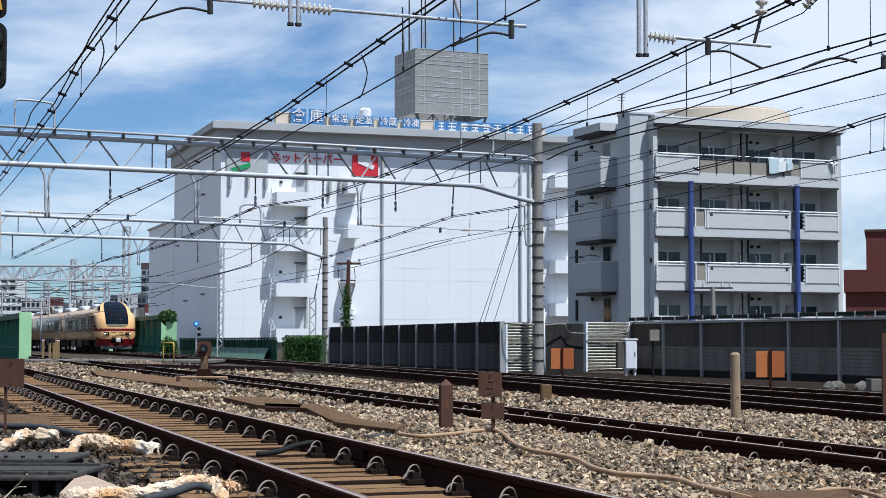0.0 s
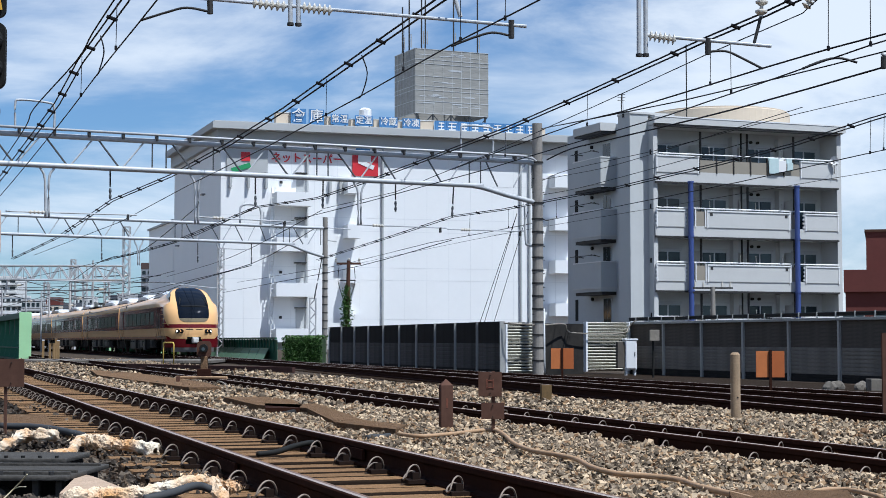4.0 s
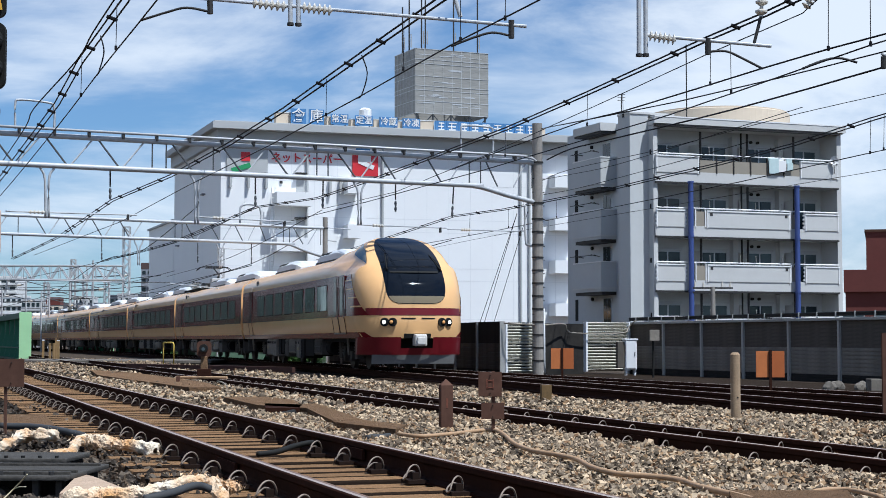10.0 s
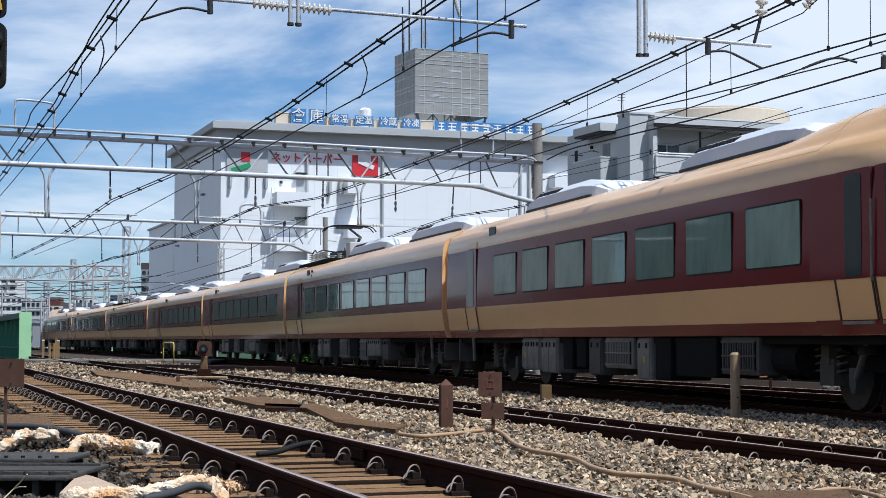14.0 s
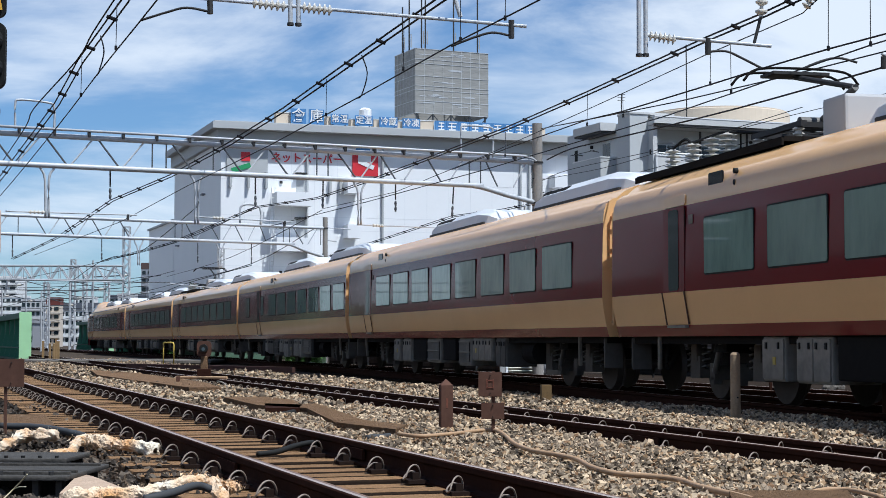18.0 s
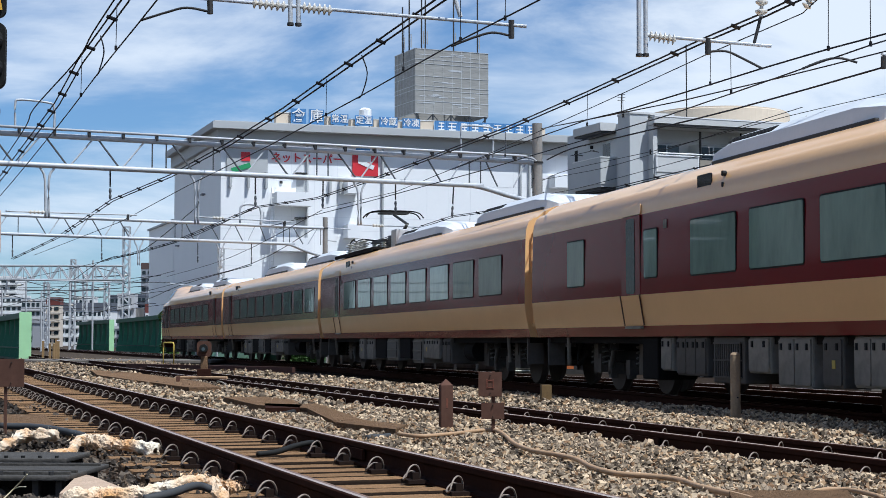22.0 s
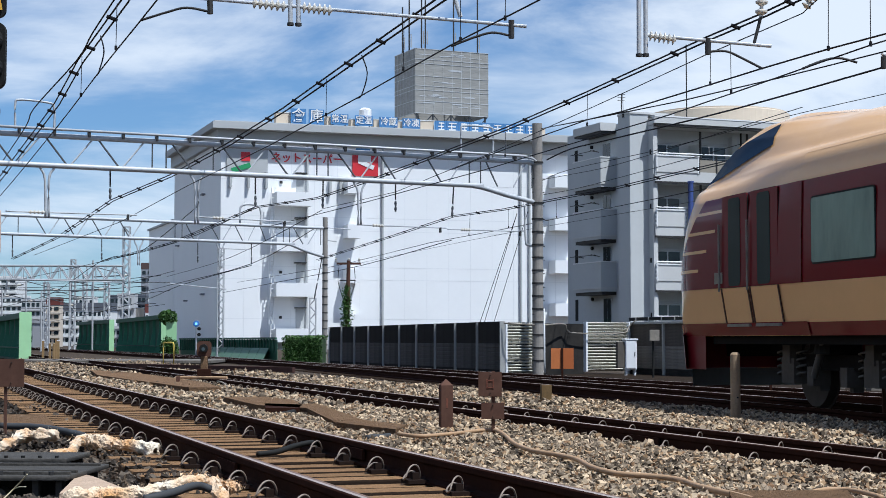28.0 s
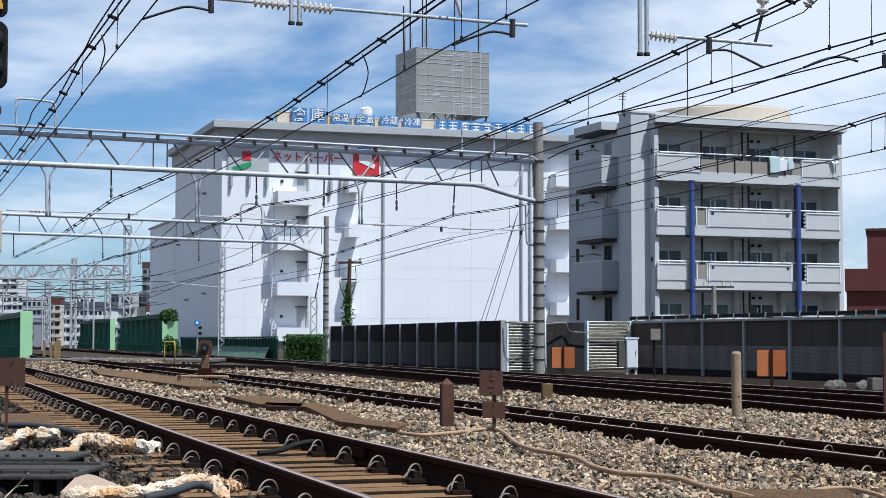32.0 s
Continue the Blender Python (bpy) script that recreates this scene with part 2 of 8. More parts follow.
M_PIPE = mat("conduit_grey_blue", (0.062, 0.064, 0.066), 0.65, spec=0.15, big=0.4, bigscale=4)
M_FOAM = mat("frayed_wrapping", (0.90, 0.80, 0.63), 0.95, spec=0.1, big=1.15, bigscale=2.4, tint=(0.70, 0.36, 0.13), grain=0.30, scale=60, bump=1.0, bumpscale=90)
M_FOAMSOLID = mat("pale_orange_concrete", (0.55, 0.40, 0.28), 0.95, big=0.5, bigscale=9, grain=0.4, scale=60, bump=0.8, bumpscale=60)
M_DARKLID = mat("machine_lid", (0.080, 0.074, 0.066), 0.75, spec=0.12, big=0.6, bigscale=6, grain=0.6, scale=50, bump=0.4, bumpscale=40)
M_STRAW = mat("dry_straw", (0.5, 0.43, 0.28), 0.8)
M_POST = mat("post_concrete_tan", (0.36, 0.255, 0.155), 0.9, big=0.4, bigscale=5, grain=0.3, scale=40, bump=0.3)
M_MOSS = mat("mossy_timber", (0.17, 0.105, 0.04), 0.95, big=0.5, bigscale=14, grain=0.4, scale=50)
M_ORANGE2 = mat("orange_panel_bright", (0.52, 0.16, 0.04), 0.7, big=0.3, bigscale=4)
M_EQUIPLIGHT = mat("pale_grey_casing", (0.33, 0.295, 0.245), 0.75, spec=0.08, big=0.7, bigscale=1.8, grain=0.4, scale=12, tint=(0.11, 0.097, 0.080))
M_RUSTBEAM = mat("rust_beam", (0.085, 0.035, 0.025), 0.85, big=0.5, bigscale=2, grain=0.4, scale=20)
M_RUBBLE = mat("rubble_concrete", (0.17, 0.15, 0.125), 0.95, big=0.5, bigscale=6, grain=0.4, scale=30, bump=0.5)
M_SIDEGLASS = mat("cab_side_glass", (0.008, 0.009, 0.011), 0.08, spec=0.12, big=0.3)
# dark copy of the galvanised steel: shaded brace sides put into the colour
M_STEELDARK = mat("shaded_angle_steel", (0.09, 0.095, 0.10), 0.6, 0.2, grain=0.3, scale=8)
M_COIL = mat("coil_spring_grey", (0.12, 0.112, 0.10), 0.6, 0.2, grain=0.3, scale=20)
M_WHEEL = mat("wheel_steel", (0.070, 0.055, 0.045), 0.6, spec=0.3, grain=0.4, scale=8, big=0.3)
M_CLIPBASE = mat("clip_base_iron", (0.020, 0.012, 0.009), 0.9, spec=0.1, grain=0.3, scale=50)
M_REFLECTYARD = mat("reflect_wall_olive", (0.21, 0.20, 0.16), 0.9, spec=0.1, big=0.6, bigscale=0.12, grain=0.2, scale=3, tint=(0.07, 0.09, 0.055))
M_GANGWAY = mat("gangway_tan", (0.40, 0.27, 0.135), 0.5, spec=0.2, big=0.2, bigscale=1.0)
M_WORN = mat("worn_red_paint", (0.19, 0.075, 0.05), 0.85, spec=0.1, big=0.6, bigscale=30)
M_STAKE = mat("ochre_stake", (0.30, 0.19, 0.08), 0.9, big=0.4, bigscale=6)
M_BLUELAMP = mat("blue_lamp", (0.15, 0.35, 1.0), 0.3, emit=1.6)
M_YELLOWBRIGHT = mat("yellow_sign_paint", (0.75, 0.42, 0.04), 0.5, big=0.1)
M_MESH = mat("tower_mesh_panel", (0.30, 0.295, 0.275), 0.7, big=0.4, bigscale=0.6, grain=0.5, scale=2.2, stretch=(0.35, 0.35, 2.8))


# ---- mesh helpers ----
def mesh_of(name, verts, faces, material, smooth=False, mats=None, idx=None):
    me = bpy.data.meshes.new(name)
    me.from_pydata([tuple(v) for v in verts], [], [tuple(q) for q in faces])
    for m in (mats or [material]):
        me.materials.append(m)
    if idx:
        me.polygons.foreach_set("material_index", idx)
    if smooth:
        me.polygons.foreach_set("use_smooth", [True] * len(me.polygons))
    me.update()
    return me


def put(name, me, parent=None, m=None, label=""):
    ob = new(name, me)
    if parent:
        ob.parent = parent
    if m is not None:
        ob.matrix_basis = m
    if label:
        ob["label"] = label
    return ob


def empty(name, m, label, category, group="", kind=""):
    ob = new(name)
    ob.empty_display_size = 0.1
    ob.matrix_basis = m
    return tagged(ob, label, category, group, kind)


def bm_mesh(name, bm, material, smooth=False):
    me = bpy.data.meshes.new(name)
    bmesh.ops.recalc_face_normals(bm, faces=bm.faces)
    bm.to_mesh(me)
    bm.free()
    me.materials.append(material)
    if smooth:
        me.polygons.foreach_set("use_smooth", [True] * len(me.polygons))
    return me


def add_box(bm, c, s, rot=None):
    g = bmesh.ops.create_cube(bm, size=1)
    m = Matrix.Translation(c) @ (rot or Matrix.Identity(4)) @ Matrix.Diagonal((*s, 1))
    bmesh.ops.transform(bm, matrix=m, verts=g["verts"])
    return g["verts"]


def box_mesh(name, c, s, material, bevel=0.0, rot=None):
    bm = bmesh.new()
    add_box(bm, c, s, rot)
    if bevel:
        bmesh.ops.bevel(bm, geom=bm.edges[:], offset=bevel, segments=2, affect="EDGES", profile=0.6)
    return bm_mesh(name, bm, material)


def boxes_mesh(name, items, material):
    bm = bmesh.new()
    for c, s in items:
        add_box(bm, c, s)
    return bm_mesh(name, bm, material)


def add_rod(bm, a, b, r, r2=None, seg=8):
    a, b = Vector(a), Vector(b)
    d = b - a
    g = bmesh.ops.create_cone(bm, cap_ends=True, segments=seg, radius1=r, radius2=r if r2 is None else r2, depth=d.length)
    m = Matrix.Translation((a + b) / 2) @ d.to_track_quat("Z", "Y").to_matrix().to_4x4()
    bmesh.ops.transform(bm, matrix=m, verts=g["verts"])


def rod_mesh(name, a, b, r, material, r2=None, seg=10):
    bm = bmesh.new()
    add_rod(bm, a, b, r, r2, seg)
    return bm_mesh(name, bm, material, False)


def tube_mesh(name, pts, r, material, seg=8):
    """A bent tube along points, as one mesh."""
    pts = [Vector(p) for p in pts]
    verts, faces = [], []
    for i, p in enumerate(pts):
        d = (pts[min(i + 1, len(pts) - 1)] - pts[max(i - 1, 0)]).normalized()
        q = d.to_track_quat("Z", "Y")
        for k in range(seg):
            a = 2 * math.pi * k / seg
            verts.append(p + q @ Vector((r * math.cos(a), r * math.sin(a), 0)))
    for i in range(len(pts) - 1):
        for k in range(seg):
            a, b = i * seg + k, i * seg + (k + 1) % seg
            faces.append((a, b, b + seg, a + seg))
    faces.append(tuple(range(seg - 1, -1, -1)))
    faces.append(tuple((len(pts) - 1) * seg + k for k in range(seg)))
    return mesh_of(name, verts, faces, material, True)


def curve_pts(pts, n=6):
    """Smooth points through the given ones."""
    pts = [Vector(p) for p in pts]
    out = []
    for i in range(len(pts) - 1):
        p0, p1, p2, p3 = pts[max(i - 1, 0)], pts[i], pts[i + 1], pts[min(i + 2, len(pts) - 1)]
        for k in range(n):
            t = k / n
            out.append(0.5 * ((2 * p1) + (p2 - p0) * t + (2 * p0 - 5 * p1 + 4 * p2 - p3) * t * t + (3 * p1 - p0 - 3 * p2 + p3) * t ** 3))
    return out + [pts[-1]]


def prism(name, pts, z0, z1, material):
    n = len(pts)
    verts = [(x, y, z0) for x, y in pts] + [(x, y, z1) for x, y in pts]
    faces = [tuple(range(n - 1, -1, -1)), tuple(range(n, 2 * n))] + [(i, (i + 1) % n, n + (i + 1) % n, n + i) for i in range(n)]
    return mesh_of(name, verts, faces, material)


# ---- ground ----
GROUND_Z = -0.20
bm = bmesh.new()
bmesh.ops.create_grid(bm, x_segments=60, y_segments=120, size=1)
for v in bm.verts:
    v.co = Vector((v.co.x * 3000, (v.co.y + 0.8) * 2200, GROUND_Z))
tagged(put("ground", bm_mesh("ground", bm, M_GROUND)), "grey-brown ballast and soil ground", "ground", kind="structure")

# ---- tracks ----
HEAD = math.atan2(0.314, 0.949)
ARC_X, ARC_Y, ARC_PHI, ARC_K = 4.023, 18.339, 0.23458, -0.00091


def arc(s, off):
    """Point of the curved line, off metres behind the train's near side; s grows towards the camera."""
    a = ARC_PHI + ARC_K * s
    x = ARC_X - (math.cos(a) - math.cos(ARC_PHI)) / ARC_K
    y = ARC_Y - (math.sin(a) - math.sin(ARC_PHI)) / ARC_K
    return Vector((x + off * math.cos(a), y + off * math.sin(a), 0)), a


RAIL_PROFILE = [(-0.066, -0.165), (0.066, -0.165), (0.066, -0.150), (0.016, -0.132), (0.010, -0.115), (0.010, -0.055), (0.033, -0.040), (0.033, -0.008), (0.026, 0.0), (0.002, 0.0015), (-0.026, 0.0), (-0.033, -0.008), (-0.033, -0.040), (-0.010, -0.055), (-0.010, -0.115), (-0.016, -0.132), (-0.066, -0.150)]


def rail_mesh(name, pts):
    pts = [Vector(p) for p in pts]
    n = len(RAIL_PROFILE)
    verts, faces, idx = [], [], []
    for i, p in enumerate(pts):
        d = (pts[min(i + 1, len(pts) - 1)] - pts[max(i - 1, 0)]).normalized()
        side = Vector((d.y, -d.x, 0)).normalized()
        verts += [p + side * u + Vector((0, 0, w)) for u, w in RAIL_PROFILE]
    for i in range(len(pts) - 1):
        for k in range(n):
            a, b = i * n + k, i * n + (k + 1) % n
            faces.append((a, b, b + n, a + n))
            idx.append(2 if k == 8 else 1 if k == 9 else 0)
    faces.append(tuple(range(n)))
    idx.append(0)
    faces.append(tuple((len(pts) - 1) * n + k for k in reversed(range(n))))
    idx.append(0)
    return mesh_of(name, verts, faces, None, mats=[M_RAILSIDE, M_RAILTOP, M_RAILSHINE], idx=idx)


TR = Vector((math.sin(HEAD), -math.cos(HEAD), 0))
NRM = Vector((math.cos(HEAD), math.sin(HEAD), 0))


def straight(off, s, z=0.0):
    return NRM * off + TR * s + Vector((0, 0, z))


near_track = empty("railway_track", pose(0, 0, 0), "rusty running rails on brown wooden sleepers with spring clips", "railway track", "tracks")
mid_track = empty("railway_track", pose(0, 0, 0), "rusty rails on pale ballast with spring clips", "railway track", "tracks")
train_track = empty("railway_track", pose(0, 0, 0), "dark rails of the curved main line", "railway track", "tracks")
far_track = empty("railway_track", pose(0, 0, 0), "brown rusty rails beside the sound wall", "railway track", "tracks")
put("rail", rail_mesh("rail", [straight(2.13, s, 0.07) for s in (-260, -60, -30, 6)]), near_track)
put("rail", rail_mesh("rail", [straight(3.265, s, 0.07) for s in (-260, -60, -30, 6)]), near_track)
put("rail", rail_mesh("rail", [straight(6.45, s, 0.0) for s in (-260, -60, -30, 10)]), mid_track)
put("rail", rail_mesh("rail", [straight(7.58, s, -0.01 - 0.05 * min(1, max(0, (s + 34) / 18))) for s in (-260, -60, -34, -25, -16, 10)]), mid_track)
for off in (0.88, 2.015):
    put("rail", rail_mesh("rail", [arc(s, off)[0] for s in range(-240, 41, 8)]), train_track)
for off in (13.8, 14.93):
    put("rail", rail_mesh("rail", [straight(off, s, -0.02) for s in (-260, -60, -30, 14)]), far_track)

# ---- sound walls ----
def wall_run(name, a, b, n, z0, z1, panel_mat, label, rows=6, cap=True, post_w=0.10):
    """A straight run of post-and-panel wall from a to b, n bays."""
    a, b = Vector(a), Vector(b)
    d = (b - a)
    L = d.length
    ang = math.degrees(math.atan2(d.y, d.x))
    wall = empty(name, pose(a.x, a.y, 0, 0, 0, ang), label, "wall", kind="structure")
    bay = L / n
    ph = (z1 - z0) / rows
    pms = {k: box_mesh("panel", (bay / 2, 0, ph / 2), (bay - post_w, 0.06, ph + 0.004), m_, 0.020) for k, m_ in panel_mat.items()}
    smooth = box_mesh("panel", (bay / 2, 0, ph / 2), (bay - post_w, 0.05, ph + 0.002), panel_mat["top"])
    posts = box_mesh("post", (0, -0.02, (z1 - z0) / 2), (post_w, 0.14, z1 - z0 + 0.02), M_GALV, 0.008)
    for i in range(n + 1):
        put("post", posts, wall, pose(i * bay, 0, z0))
        if i < n:
            for r in range(rows):
                u = r / rows
                me = pms["foot"] if u < 0.12 else pms["ribbed"] if u < 0.58 else smooth
                put("panel", me, wall, pose(i * bay, 0, z0 + r * ph))
    if cap:
        put("cap_rail", box_mesh("cap_rail", (L / 2, -0.03, z1 + 0.03), (L, 0.16, 0.07), M_GALV, 0.01), wall)
    return wall


wall_run("wall_west", (-4.54, 66.6), (1.66, 45.7), 10, -0.25, 1.34, {"foot": M_WALLBLACK, "ribbed": M_WALLDUST, "top": M_WALLBLACK}, "black ribbed sound wall panels between thin grey posts", rows=13, cap=False, post_w=0.055)
wall_run("wall_east", (5.68, 50.0), (18.2, 17.0), 16, -0.3, 1.30, {"foot": M_WALLBLACK, "ribbed": M_WALLPALE, "top": M_WALLGREY}, "weathered dark grey sound wall with pale posts and cap", rows=17, post_w=0.085)


def louvre_bay(a, b, z0, z1, n, label):
    a, b = Vector(a), Vector(b)
    d = b - a
    ob = empty("louvre_panel", pose(a.x, a.y, 0, 0, 0, math.degrees(math.atan2(d.y, d.x))), label, "louvre", "louvre panels")
    L = d.length
    for x in (0.04, L - 0.04):
        put("stile", box_mesh("stile", (x, 0, (z0 + z1) / 2), (0.08, 0.12, z1 - z0), M_WHITE, 0.006), ob)
    put("backing", box_mesh("backing", (L / 2, 0.09, (z0 + z1) / 2), (L - 0.1, 0.03, z1 - z0), M_WALLBLACK), ob)
    h_ = (z1 - z0) / n
    sl = box_mesh("slat", (0, 0, 0), (L - 0.16, 0.075, 0.018), M_LOUVRE, 0.0, Euler((radians(-42), 0, 0)).to_matrix().to_4x4())
    for i in range(n):
        put("slat", sl, ob, pose(L / 2, 0, z0 + (i + 0.5) * h_))
    return ob


louvre_bay((1.70, 45.75), (2.85, 46.9), -0.1, 1.32, 16, "cream metal louvre panel in the sound wall")
louvre_bay((4.15, 48.3), (5.62, 49.8), -0.1, 1.36, 16, "cream metal louvre panel beside white cabinet")
put("wall_panel_dark", box_mesh("wall_panel_dark", (0, 0, 0), (1.75, 0.08, 1.5), M_WALLBLACK, 0.01), None, pose(3.48, 47.75, 0.55, 0, 0, 45))
tagged(bpy.data.objects["wall_panel_dark"], "black sound wall panel between louvres", "wall", kind="structure")


# plain unseen wall along the yard, added to shape reflections and fill
a_, b_ = Vector((-119.4, 330.0, 0)), Vector((-8.0, -6.0, 0))
d_ = b_ - a_
tagged(put("wall_yard", box_mesh("wall_yard", (d_.length / 2, 0, 1.6), (d_.length, 0.3, 3.8), M_REFLECTYARD, 0.02), None, pose(a_.x, a_.y, 0, 0, 0, math.degrees(math.atan2(d_.y, d_.x)))), "unseen olive-brown wall added for reflections along the yard", "wall", kind="structure")


# unseen plain walls west and behind, added to tune reflections and bounce light
M_REFLECT = mat("reflect_wall_mid", (0.22, 0.215, 0.20), 0.9, spec=0.1, big=0.6, bigscale=0.15, grain=0.4, scale=0.6, tint=(0.05, 0.055, 0.045))
M_REFLECTDARK = mat("reflect_wall_dark", (0.050, 0.048, 0.044), 0.9, spec=0.1, big=0.5, bigscale=0.2, grain=0.4, scale=0.6)
M_REFLECTPALE = mat("reflect_wall_pale", (0.50, 0.49, 0.46), 0.9, spec=0.1, big=0.5, bigscale=0.12, grain=0.3, scale=0.5, tint=(0.20, 0.20, 0.19))
for k, (x_, y0, y1, zt_, m_) in enumerate(((-46, 134, 166, 12.0, M_REFLECTDARK), (-47, 116, 133.6, 3.4, M_REFLECT), (-46, 98, 115.6, 14.0, M_REFLECTPALE), (-47, 84, 97, 12.0, M_REFLECT), (-46, 62, 83, 15.0, M_REFLECTPALE), (-47, 34, 61, 13.5, M_REFLECT), (-46, -30, 33, 11.0, M_REFLECT))):
    tagged(put("wall_west_%d" % (k + 1), box_mesh("wall_west", (0, 0, zt_ / 2 - 0.2), (0.4, y1 - y0, zt_), m_, 0.03), None, pose(x_, (y0 + y1) / 2, 0)), "unseen plain wall added for reflections and bounce", "wall", kind="structure")


# ---- buildings ----
def oriented(a, b):
    a, b = Vector((a[0], a[1])), Vector((b[0], b[1]))
    d = b - a
    return math.degrees(math.atan2(d.y, d.x)), d.length


def rounded_rect(name, w, h_, r, depth, material, seg=4):
    """Plate in the xz plane, centred, front at y = -depth."""
    pts = []
    for cx, cz, a0 in ((w / 2 - r, h_ / 2 - r, 0), (-w / 2 + r, h_ / 2 - r, 90), (-w / 2 + r, -h_ / 2 + r, 180), (w / 2 - r, -h_ / 2 + r, 270)):
        for k in range(seg + 1):
            a = radians(a0 + 90 * k / seg)
            pts.append((cx + r * math.cos(a), cz + r * math.sin(a)))
    n = len(pts)
    verts = [(x, -depth, z) for x, z in pts] + [(x, 0.0, z) for x, z in pts]
    faces = [tuple(range(n)), tuple(range(2 * n - 1, n - 1, -1))] + [(i, n + i, n + (i + 1) % n, (i + 1) % n) for i in range(n)]
    return mesh_of(name, verts, faces, material)


WH_A, WH_B = (-24.4, 180.0), (15.0, 193.5)

# ---- apartment block ----
def slab(name, x0, x1, y0, y1, z0, z1, material, parent, label="", bevel=0.0):
    return put(name, box_mesh(name, ((x0 + x1) / 2, (y0 + y1) / 2, (z0 + z1) / 2), (x1 - x0, y1 - y0, z1 - z0), material, bevel), parent, None, label)


ang, L = oriented((11.3, 88.0), (22.44, 92.41))
AP_W, AP_D, AP_TOP = 11.98, 10.5, 12.80
apartment = empty("apartment_building", pose(11.3, 88.0, 0, 0, 0, ang), "grey apartment block with white balconies and blue columns", "apartment building")
slab("wall", 0.0, AP_W, 1.6, AP_D, -0.3, 12.95, M_APART, apartment)
slab("fin_wall", 0.0, 0.26, 0.0, 1.6, -0.3, 12.38, M_APART, apartment)
slab("fin_wall", AP_W - 0.28, AP_W, -0.02, 1.6, -0.3, 12.38, M_BALC, apartment)
slab("corner_strip", -0.03, 0.20, -0.05, 0.0, -0.3, 12.38, M_BALC, apartment)
slab("roof_slab", -0.05, AP_W + 0.08, -0.10, 1.6, 12.40, 12.72, M_BALC, apartment)
# dark strips under roof edge and slabs paint the soffit's shade line
slab("drip_edge", 0.02, AP_W - 0.28, -0.30, 0.0, 12.32, 12.40, M_DARKMETAL, apartment)
slab("roof_edge", -0.1, AP_W + 0.12, -0.34, -0.10, 12.46, AP_TOP, M_BALC, apartment)
slab("roof_coping", -0.1, AP_W + 0.12, -0.36, 0.10, AP_TOP, AP_TOP + 0.07, M_WHITEWALL, apartment)
slab("stair_pier", -1.12, 0.0, 0.55, 1.9, -0.3, 13.02, M_APART, apartment)
slab("pier_cap", -1.16, 1.6, 0.5, 1.95, 13.02, 13.12, M_BALC, apartment)
for k in range(6):
    slab("pier_joint", -1.13, -1.12, 0.60, 1.85, 1.8 + 1.95 * k, 1.82 + 1.95 * k, M_BALC, apartment)
FLOORS = (9.41, 6.48, 3.55, 0.62)
AP_PANE = rounded_rect("pane", 0.70, 1.88, 0.01, 0.02, M_WINDOW, 1)
AP_FRAME = rounded_rect("window", 1.64, 2.06, 0.01, 0.05, M_FRAME, 1)
AP_CURTAIN = rounded_rect("pane", 0.70, 1.88, 0.01, 0.02, M_WINDOWPALE, 1)
AP_BAR = box_mesh("glazing_bar", (0, -0.03, 0), (0.70, 0.02, 0.035), M_FRAME)
AP_SIDEFRAME = rounded_rect("window", 1.0, 1.9, 0.01, 0.03, M_FRAME, 1)
AP_SIDEPANE = rounded_rect("pane", 0.42, 1.8, 0.01, 0.02, M_WINDOW, 1)
AP_SLOT = rounded_rect("window", 0.34, 1.25, 0.01, 0.03, M_RUBBER, 1)
rnd = random.Random(11)
